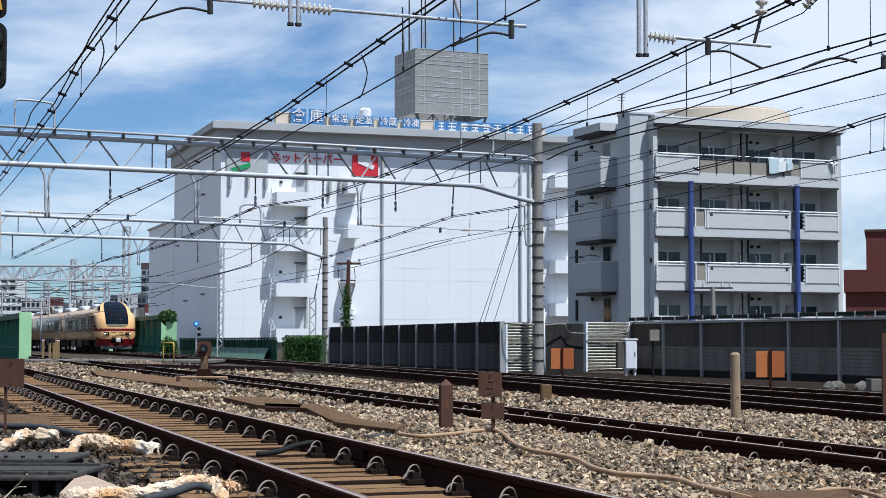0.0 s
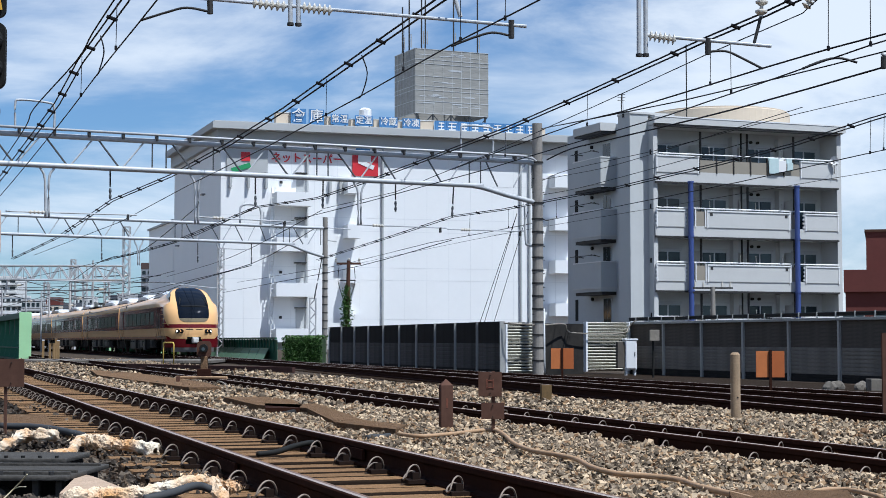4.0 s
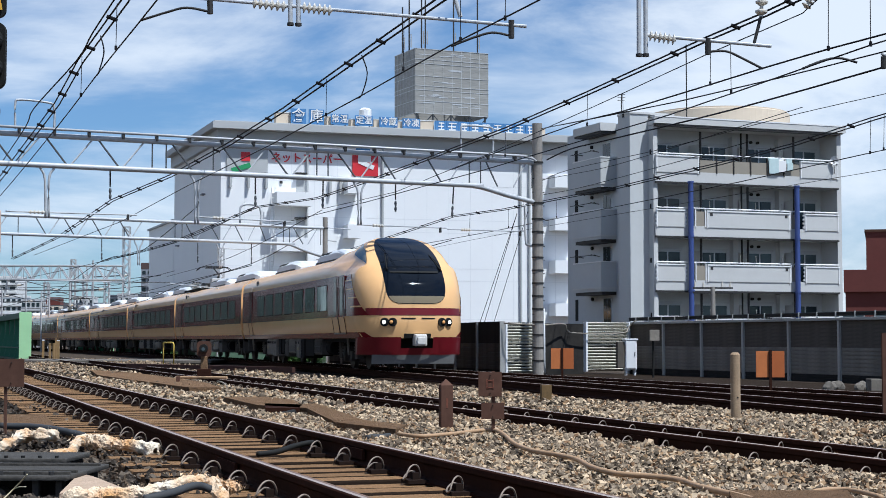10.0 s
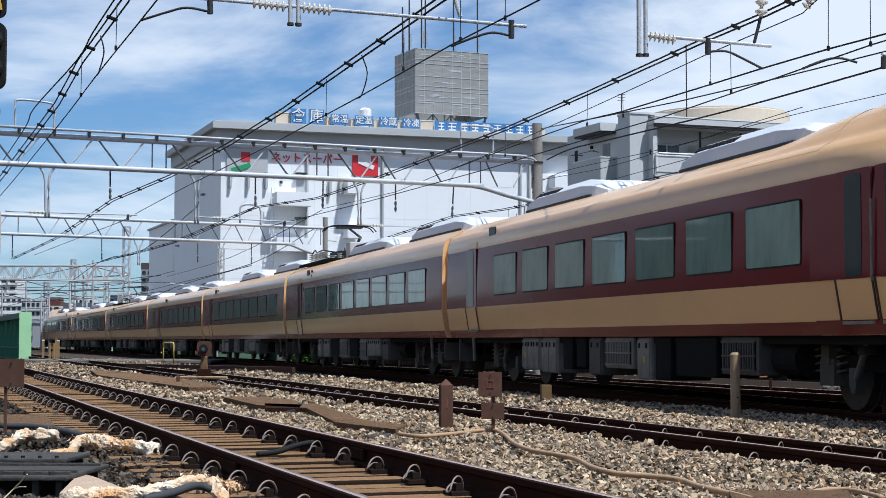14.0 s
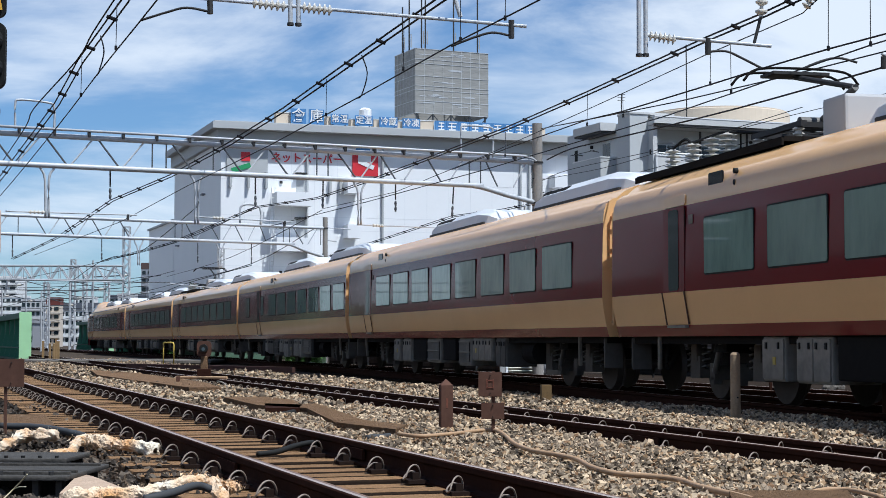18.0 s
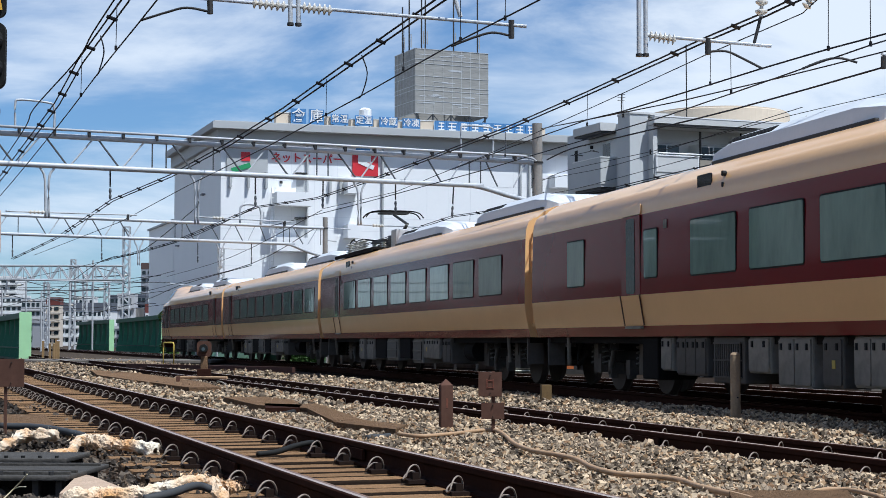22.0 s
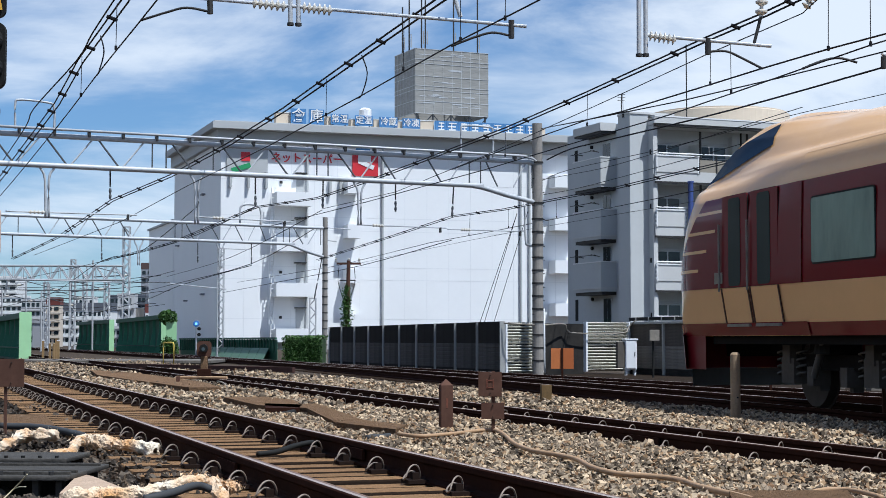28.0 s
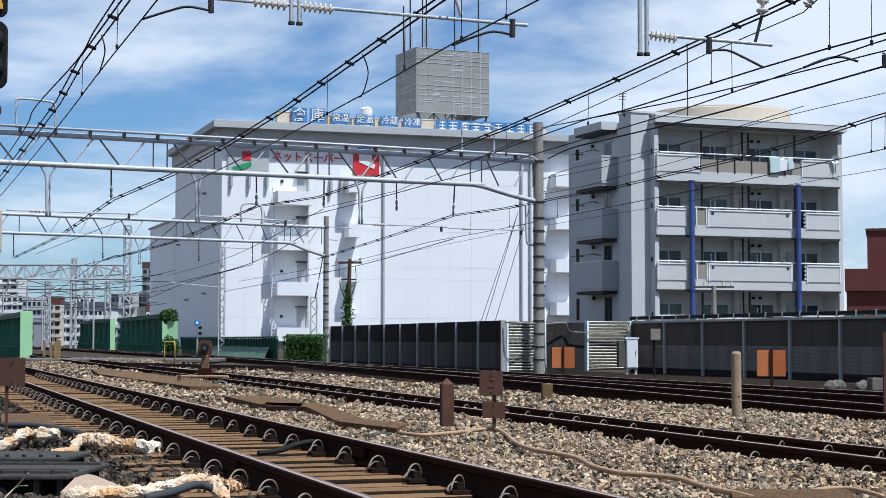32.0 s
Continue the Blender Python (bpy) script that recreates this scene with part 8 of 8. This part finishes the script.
def mid_car(label, units=(6.1, 14.1), panto=0.0, saloon=False, broad=False):
    """saloon: the car with a vestibule set back from its end."""
    car = empty("railcar", pose(0, 0, 0), label, "train car", "train cars")
    put("body", MID_SHELL, car)
    put("gangway", GANGWAY, car, pose(0, 0, 0))
    if saloon:
        window(car, 2.65, "mid")
        door(car, 5.2)
        window(car, 6.0, "small")
        for i in range(7):
            window(car, 8.2 + i * 1.86)
    else:
        door(car, 2.75 if broad else 2.25)
        for i in range(8 if broad else 9):
            window(car, 4.58 + i * 1.93 if broad else 4.12 + i * 1.855, "broad" if broad else "plain")
    put("end_ladder", END_LADDER, car)
    put("end_door", box_mesh("end_door", (20.30, 0, 1.95), (0.04, 0.8, 1.9), M_BURG, 0.01), car)
    for q in (-0.95, 0.95):
        put("jumper_cable", tube_mesh("jumper_cable", curve_pts([(20.30, q, 1.25), (20.42, q, 1.0), (20.50, q, 0.85), (20.55, q, 0.95)], 4), 0.03, M_RUBBER, 7), car)
    for x in (3.3, 17.2):
        bogie(car, x)
    underfloor(car, 5.2, 15.2, 8 if saloon else 3)
    for x in units:
        roof_unit(car, x, True)
    if panto:
        pantograph(car, panto)
    xd = 7.85 if saloon else 4.1 if broad else 3.75
    both_sides(car, "destination_display", DISPLAY, xd, 2.83, 1.395)
    both_sides(car, "lettering_bar", CAR_MARK, 6.55 if saloon else 3.35 if broad else 2.95, 2.40, 1.444)
    for dz in (0.0, -0.14):
        both_sides(car, "side_lamp", SIDE_LAMP, xd + 0.62, 2.90 + dz, 1.40)
    return car


NOSE = 21.5
W = 1.455


RAKE_Z = [0.1, 0.9, 1.25, 1.55, 1.9, 2.29, 2.64, 2.92, 3.26, 3.6, 3.76, 4.1]
RAKE_X = [0.25, 0.06, 0.0, 0.03, 0.05, 0.18, 0.50, 0.85, 1.52, 2.35, 3.1, 4.7]


RAKE_STEP = np.arange(-6, 7) * 0.03


def set_back(z):
    """Rake of the nose at a height, smoothed."""
    return float(np.interp(z + RAKE_STEP, RAKE_Z, RAKE_X).mean())


def nose_x(y, z):
    r = min(1.0, abs(y) / W) ** 3.0
    return NOSE - set_back(z) - 1.25 * (1 - math.sqrt(max(0.0, 1 - r)))


CAB_SEC = [(1.33, 0.870), (1.39, 1.02), (1.435, 1.25), (1.455, 1.46), (1.45, 2.0), (1.44, 2.38), (1.40, 2.60), (1.30, 2.74), (1.15, 2.82), (1.09, 2.92), (1.05, 3.10), (0.97, 3.34), (0.80, 3.52), (0.50, 3.63), (0.0, 3.67)]


def resample(sec, n):
    sec = [Vector(p) for p in sec]
    lens = [0.0]
    for a, b in zip(sec, sec[1:]):
        lens.append(lens[-1] + (b - a).length)
    out = []
    for k in range(n):
        d = lens[-1] * k / (n - 1)
        i = min(max(j for j in range(len(lens)) if lens[j] <= d + 1e-9), len(sec) - 2)
        out.append(sec[i].lerp(sec[i + 1], (d - lens[i]) / (lens[i + 1] - lens[i])))
    return out


HALF_CAB = resample([(-y, z) for y, z in CAB_SEC], 81)
HALF_BODY = resample([(-y, z) for y, z in SIDE], 81)
# section where the cab's crown runs out onto the roof
HALF_MID = []
for p_, q_ in zip(HALF_BODY, HALF_CAB):
    w_ = max(0.0, min(1.0, (p_.y - 2.92) / 0.22))
    HALF_MID.append(Vector((p_.x, p_.y + 0.52 * w_ * (q_.y - p_.y))))
CAB_X0 = np.array([nose_x(p.x, p.y) for p in HALF_CAB])
CAB_Y, CAB_Z = np.array([-p.x for p in HALF_CAB]), np.array([p.y for p in HALF_CAB])
BODY_Y, BODY_Z = np.array([-p.x for p in HALF_MID]), np.array([p.y for p in HALF_MID])
LOFT = (0.0, 0.06, 0.12, 0.2, 0.28, 0.38, 0.5, 0.62, 0.75, 0.88, 1.0)


def loft_pt(k, t):
    """Point of the cab's flank: t runs from the front edge to the plain body."""
    c, b = HALF_CAB[k], HALF_MID[k]
    x0 = nose_x(c.x, c.y)
    e = t * t * (3 - 2 * t)
    return Vector((x0 + (16.9 - x0) * t, c.x + (b.x - c.x) * e, c.y + (b.y - c.y) * e))


def flank_y(x, z):
    """The flank's half-width at a place along the car and a height."""
    t = np.clip((x - CAB_X0) / (16.9 - CAB_X0), 0.0, 1.0)
    e = t * t * (3 - 2 * t)
    y = float(np.interp(z, CAB_Z + (BODY_Z - CAB_Z) * e, CAB_Y + (BODY_Y - CAB_Y) * e))
    lo, hi = 0.0, y
    if x > nose_x(y, z):
        for _ in range(24):
            m = (lo + hi) / 2
            lo, hi = (m, hi) if nose_x(m, z) > x else (lo, m)
        y = lo
    return y


def screen_pt(p, k=1.0):
    """Windscreen border point in the direction of p."""
    c = Vector((0, 2.70))
    d = p - c
    e, up = (3.6, 0.955) if d.y > 0 else (5.0, 0.935)
    r = (abs(d.x / 0.82) ** e + abs(d.y / up) ** e) ** (1 / e)
    return c + d * (k / r)


def nose_meshes():
    half = HALF_CAB
    out = list(half) + [Vector((-p.x, p.y)) for p in reversed(half[:-1])]
    ring = out + [Vector((1.33 - 2.66 * j / 15, 0.870)) for j in range(1, 15)]
    n = len(ring)
    rings_glass = [[screen_pt(p, k) for p in ring] for k in (0.001, 0.12, 0.25, 0.38, 0.5, 0.62, 0.72, 0.81, 0.88, 0.94, 1.0)]
    border = [screen_pt(p, 1.0) for p in ring]
    paint = [[b.lerp(p, t) for b, p in zip(border, ring)] for t in (0.0, 0.12, 0.26, 0.4, 0.54, 0.67, 0.78, 0.87, 0.94, 0.98, 1.0)]

    def grid(rings, lift=0.0):
        verts, faces = [], []
        for r_ in rings:
            verts += [(nose_x(p.x, p.y) + lift, p.x, p.y) for p in r_]
        for i in range(len(rings) - 1):
            for k in range(n):
                a, b = i * n + k, i * n + (k + 1) % n
                faces.append((a, b, b + n, a + n))
        return verts, faces

    gv, gf = grid(rings_glass, 0.006)
    pv, pf = grid(paint)
    m = len(out)
    prev = (len(paint) - 1) * n
    for t in LOFT[1:]:
        base = len(pv)
        for k in range(m):
            kk = k if k < len(half) else 2 * len(half) - 2 - k
            q = loft_pt(kk, t)
            pv.append((q.x, q.y if k < len(half) else -q.y, q.z))
        for k in range(m - 1):
            pf.append((prev + k, prev + k + 1, base + k + 1, base + k))
        prev = base
    return mesh_of("cab_shell", pv, pf, M_CREAM, True), mesh_of("windscreen", gv, gf, M_SHIELD, True)


def fairing_mesh():
    """Crown of the cab easing down to the plain roof."""
    ks = [k for k in range(len(HALF_BODY)) if HALF_BODY[k].y > 2.91]
    rows, n = 9, 0
    verts, faces = [], []
    for i in range(rows):
        t = i / (rows - 1)
        e = t * t * (3 - 2 * t)
        half = [HALF_MID[k].lerp(HALF_BODY[k], e) for k in ks]
        full = half + [Vector((-p.x, p.y)) for p in reversed(half[:-1])]
        n = len(full)
        verts += [(16.93 - 2.2 * t, p.x, p.y + 0.005) for p in full]
    for i in range(rows - 1):
        for k in range(n - 1):
            a = i * n + k
            faces.append((a, a + 1, a + n + 1, a + n))
    return mesh_of("roof_fairing", verts, faces, M_CREAM, True)


CAB_SHELL, CAB_SCREEN = nose_meshes()


def flank_patch(name, poly, material, side, lift=0.006, n=5):
    """A plate that lies on the cab's flank: poly of (x, z), four corners."""
    a, b, c, d = [Vector(p) for p in poly]
    verts, faces = [], []
    for i in range(n + 1):
        for j in range(n + 1):
            p = a.lerp(b, i / n).lerp(d.lerp(c, i / n), j / n)
            verts.append((p.x, side * (flank_y(p.x, p.y) + lift), p.y))
    for i in range(n):
        for j in range(n):
            q = i * (n + 1) + j
            faces.append((q, q + 1, q + n + 2, q + n + 1))
    return mesh_of(name, verts, faces, material, True)


def ribbon(name, z0, z1, y0, y1, material, lift=0.006, n=40, nz=3, even=False):
    verts, faces = [], []
    for i in range(n + 1):
        y = y0 + (y1 - y0) * i / n
        if not even:
            y = W * math.copysign(1 - (1 - abs(y / W)) ** 1.8, y)
        for j in range(nz + 1):
            z = z0 + (z1 - z0) * j / nz
            x = nose_x(y, z)
            verts.append((x + lift * (1 - abs(y / W)), y + math.copysign(lift * abs(y / W), y), z))
    for i in range(n):
        for j in range(nz):
            a = i * (nz + 1) + j
            faces.append((a, a + 1, a + nz + 2, a + nz + 1))
    return mesh_of(name, verts, faces, material, True)


M_LAMP = mat("headlamp_glow", (1.0, 0.95, 0.82), 0.2, emit=2.5)
M_APRON = mat("screen_apron_olive", (0.20, 0.165, 0.105), 0.4, spec=0.3)
M_PLOUGH = mat("plough_grey", (0.16, 0.16, 0.155), 0.7, big=0.3, bigscale=3, grain=0.2)
M_COVER = mat("coupler_canvas", (0.66, 0.64, 0.60), 0.6, spec=0.2, big=0.4, bigscale=5)
M_LAMPRED = mat("amber_lens", (0.75, 0.38, 0.12), 0.15, coat=1.0)


def lead_car(label):
    car = empty("railcar", pose(0, 0, 0), label, "train car", "train cars")
    put("body", shell_mesh("body", 0.22, 16.92), car)
    put("cab_shell", CAB_SHELL, car)
    put("roof_fairing", fairing_mesh(), car)
    put("windscreen", CAB_SCREEN, car, None, "black curved one-piece windscreen")
    put("livery_band", ribbon("livery_band", 1.47, 1.66, -1.27, 1.27, M_RED, 0.010, 48, even=True), car)
    for y0, y1 in ((-0.70, -0.60), (0.76, 0.62)):
        bm_ = bmesh.new()
        add_rod(bm_, (nose_x(y0, 2.68) + 0.05, y0, 2.70), (nose_x(y1, 3.12) + 0.05, y1, 3.12), 0.020, 0.014, 6)
        add_rod(bm_, (nose_x(y0, 2.80) + 0.05, y0 + 0.03, 2.78), (nose_x(y1, 3.05) + 0.06, y1 + 0.05, 3.05), 0.012, 0.010, 6)
        add_rod(bm_, (nose_x(y0, 2.66) + 0.0, y0, 2.66), (nose_x(y0, 2.70) + 0.07, y0, 2.72), 0.04, 0.035, 8)
        put("wiper", bm_mesh("wiper", bm_, M_RUBBER), car)
    for y0, y1 in ((-0.44, -0.06), (0.10, 0.46)):
        put("vent_slot", ribbon("vent_slot", 1.37, 1.405, y0, y1, M_RUBBER, 0.008, 8, 1, True), car)
    for sd in (-1, 1):
        put("livery_panel", flank_patch("livery_panel", [(16.88, 1.46), (21.06, 1.47), (19.78, 2.60), (16.88, 2.60)], M_BURG, sd, 0.014, 22), car)
        put("livery_panel", flank_patch("livery_panel", [(16.88, 0.875), (21.15, 0.875), (20.92, 1.03), (16.88, 1.03)], M_BURG, sd, 0.014, 22), car)
        put("cab_side_window", flank_patch("cab_side_window", [(18.50, 3.20), (20.40, 2.85), (19.80, 3.24), (18.75, 3.50)], M_SIDEGLASS, sd, 0.016, 20), car, None, "black triangular cab side window")
        for i in range(4):
            z = 1.69 + i * 0.24
            x1 = 20.84 - (z - 1.66) * 1.15
            put("livery_stripe", flank_patch("livery_stripe", [(x1 - 0.9, z), (x1 + 0.04, z), (x1, z + 0.04), (x1 - 0.9, z + 0.04)], M_CREAM, sd, 0.020, 6), car)
        put("logo_bar", flank_patch("logo_bar", [(19.10, 1.52), (19.36, 1.52), (19.36, 1.66), (19.10, 1.66)], M_EQUIPLIGHT, sd, 0.022, 2), car)
        y0, y1 = sorted((sd * 0.43, sd * 1.40))
        put("skirt", ribbon("skirt", 0.44, 0.90, y0, y1, M_RED, 0.012, 20, 2, True), car)
        put("skirt", flank_patch("skirt", [(20.0, 0.44), (20.9, 0.44), (20.9, 0.88), (20.0, 0.88)], M_RED, sd, 0.004, 8), car)
        put("skirt_hatch", ribbon("skirt_hatch", 0.50, 0.86, sd * 0.62, sd * 0.95, M_RED, 0.022, 6, 2, True), car)
    put("skirt", ribbon("skirt", 0.44, 0.61, -0.43, 0.43, M_RED, 0.012, 16, 1, True), car)
    put("coupler_recess", ribbon("coupler_recess", 0.60, 1.0, -0.46, 0.46, M_RUBBER, -0.42, 12, 2, True), car, None, "dark open coupler pocket")
    # flat black patch paints the shaded notch on the cream shell
    put("coupler_hood", ribbon("coupler_hood", 0.87, 0.99, -0.36, 0.36, M_RUBBER, 0.010, 12, 1, True), car)
    put("snow_plough", ribbon("snow_plough", 0.20, 0.44, -1.08, 1.08, M_PLOUGH, -0.06, 30, 2, True), car, None, "grey steel snow plough")
    verts, faces, na = [], [], 24
    for j in range(5):
        z = 1.782 + (1.975 - 1.782) * j / 4
        e = (1 - min(1.0, abs((z - 2.70) / 0.935)) ** 5.0) ** (1 / 5.0) * 0.805
        for i in range(na + 1):
            y = e * (2 * i / na - 1)
            verts.append((nose_x(y, z) + 0.016, y, z))
    for j in range(4):
        for i in range(na):
            q = j * (na + 1) + i
            faces.append((q, q + 1, q + na + 2, q + na + 1))
    put("screen_apron", mesh_of("screen_apron", verts, faces, M_APRON, True), car)
    put("screen_bar", ribbon("screen_bar", 2.60, 2.645, -0.62, 0.66, M_RUBBER, 0.05, 24, 1, True), car)
    LAMP_TURN = math.degrees(math.atan((nose_x(0.64, 1.29) - nose_x(0.88, 1.29)) / 0.24))
    for s in (-1, 1):
        y = s * 0.76
        x = nose_x(y, 1.29)
        bm_ = bmesh.new()
        for dx in (-0.105, 0.105):
            add_rod(bm_, (dx, 0.10, 0), (dx, -0.025 if dx * s > 0 else -0.03, 0), 0.115, seg=24)
        pod = put("headlamp_recess", bm_mesh("headlamp_recess", bm_, M_RUBBER), car, pose(x - 0.004, y, 1.29, 0, 0, 90 + s * LAMP_TURN))
        for dx, m_ in ((s * 0.115, M_LAMP), (s * -0.075, M_LAMPRED)):
            put("lamp_bezel", rod_mesh("lamp_bezel", (dx, -0.026, 0), (dx, -0.045, 0), 0.088, M_SIDEGLASS, 0.076, 20), pod)
            bm_ = bmesh.new()
            bmesh.ops.create_uvsphere(bm_, u_segments=14, v_segments=8, radius=0.048)
            bmesh.ops.scale(bm_, vec=(1, 0.5, 1), verts=bm_.verts)
            put("lamp", bm_mesh("lamp", bm_, m_, True), pod, pose(dx, -0.05, 0))
    put("coupler_cover", box_mesh("coupler_cover", (NOSE + 0.0, 0.05, 0.82), (0.34, 0.33, 0.31), M_COVER, 0.05), car, None, "white coupler cover")
    put("coupler_cap", box_mesh("coupler_cap", (NOSE + 0.2, 0.05, 0.80), (0.05, 0.24, 0.20), M_COVER, 0.03), car)
    door(car, 2.2)
    for i in range(7):
        window(car, 4.60 + i * 1.885)
    door(car, 17.88, y=1.452)
    door(car, 18.74, rails=True, y=1.452)
    for x in (3.3, 17.3):
        bogie(car, x)
    underfloor(car, 5.2, 15.2, 5)
    for x in (3.2, 10.9):
        roof_unit(car, x)
    both_sides(car, "destination_display", DISPLAY, 3.6, 2.83, 1.395)
    return car


front_car = lead_car("cream and burgundy express train lead car with black windscreen")
tail_car = copy_thing(front_car, pose(0, 0, 0))
tail_car["label"] = "cream and burgundy trailing cab car of the express"
first_mid = mid_car("cream and burgundy express train middle car", broad=True)
rear_mid = mid_car("cream and burgundy middle car with nine windows")
panto_car = mid_car("cream and burgundy train middle car with raised pantograph", units=(6.6, 14.1), panto=4.1, broad=True)
saloon_car = mid_car("cream and burgundy middle car with set-back vestibule door", saloon=True)
mid_cars = [panto_car, first_mid, saloon_car, copy_thing(panto_car, pose(0, 0, 0)), rear_mid]

# ---- gap between cars one and two along the line, second by second ----
S_GAP = [-125.00, -116.90, -108.55, -99.95, -91.60, -83.50, -76.05, -68.60, -61.30, -53.91, -46.47, -39.11, -31.67, -24.13, -16.62, -9.25, -1.85, 5.90, 13.93, 22.51, 31.62, 41.02, 50.85, 61.37, 72.20, 83.15, 94.80, 106.90, 119.40, 131.80, 144.80, 157.90, 171.20]


def car_pose(s_rear, length=CAR_PITCH, flip=False):
    a, _ = arc(s_rear, 1.45)
    b, _ = arc(s_rear + (-length if flip else length), 1.45)
    d = b - a
    return pose(a.x, a.y, 0, 0, 0, math.degrees(math.atan2(d.y, d.x)))


def motions():
    walk(front_car, [(t, car_pose(s)) for t, s in enumerate(S_GAP)])
    for i, c in enumerate(mid_cars):
        walk(c, [(t, car_pose(s - CAR_PITCH * (i + 1))) for t, s in enumerate(S_GAP)])
    walk(tail_car, [(t, car_pose(s - CAR_PITCH * 5, flip=True)) for t, s in enumerate(S_GAP)])


motions()
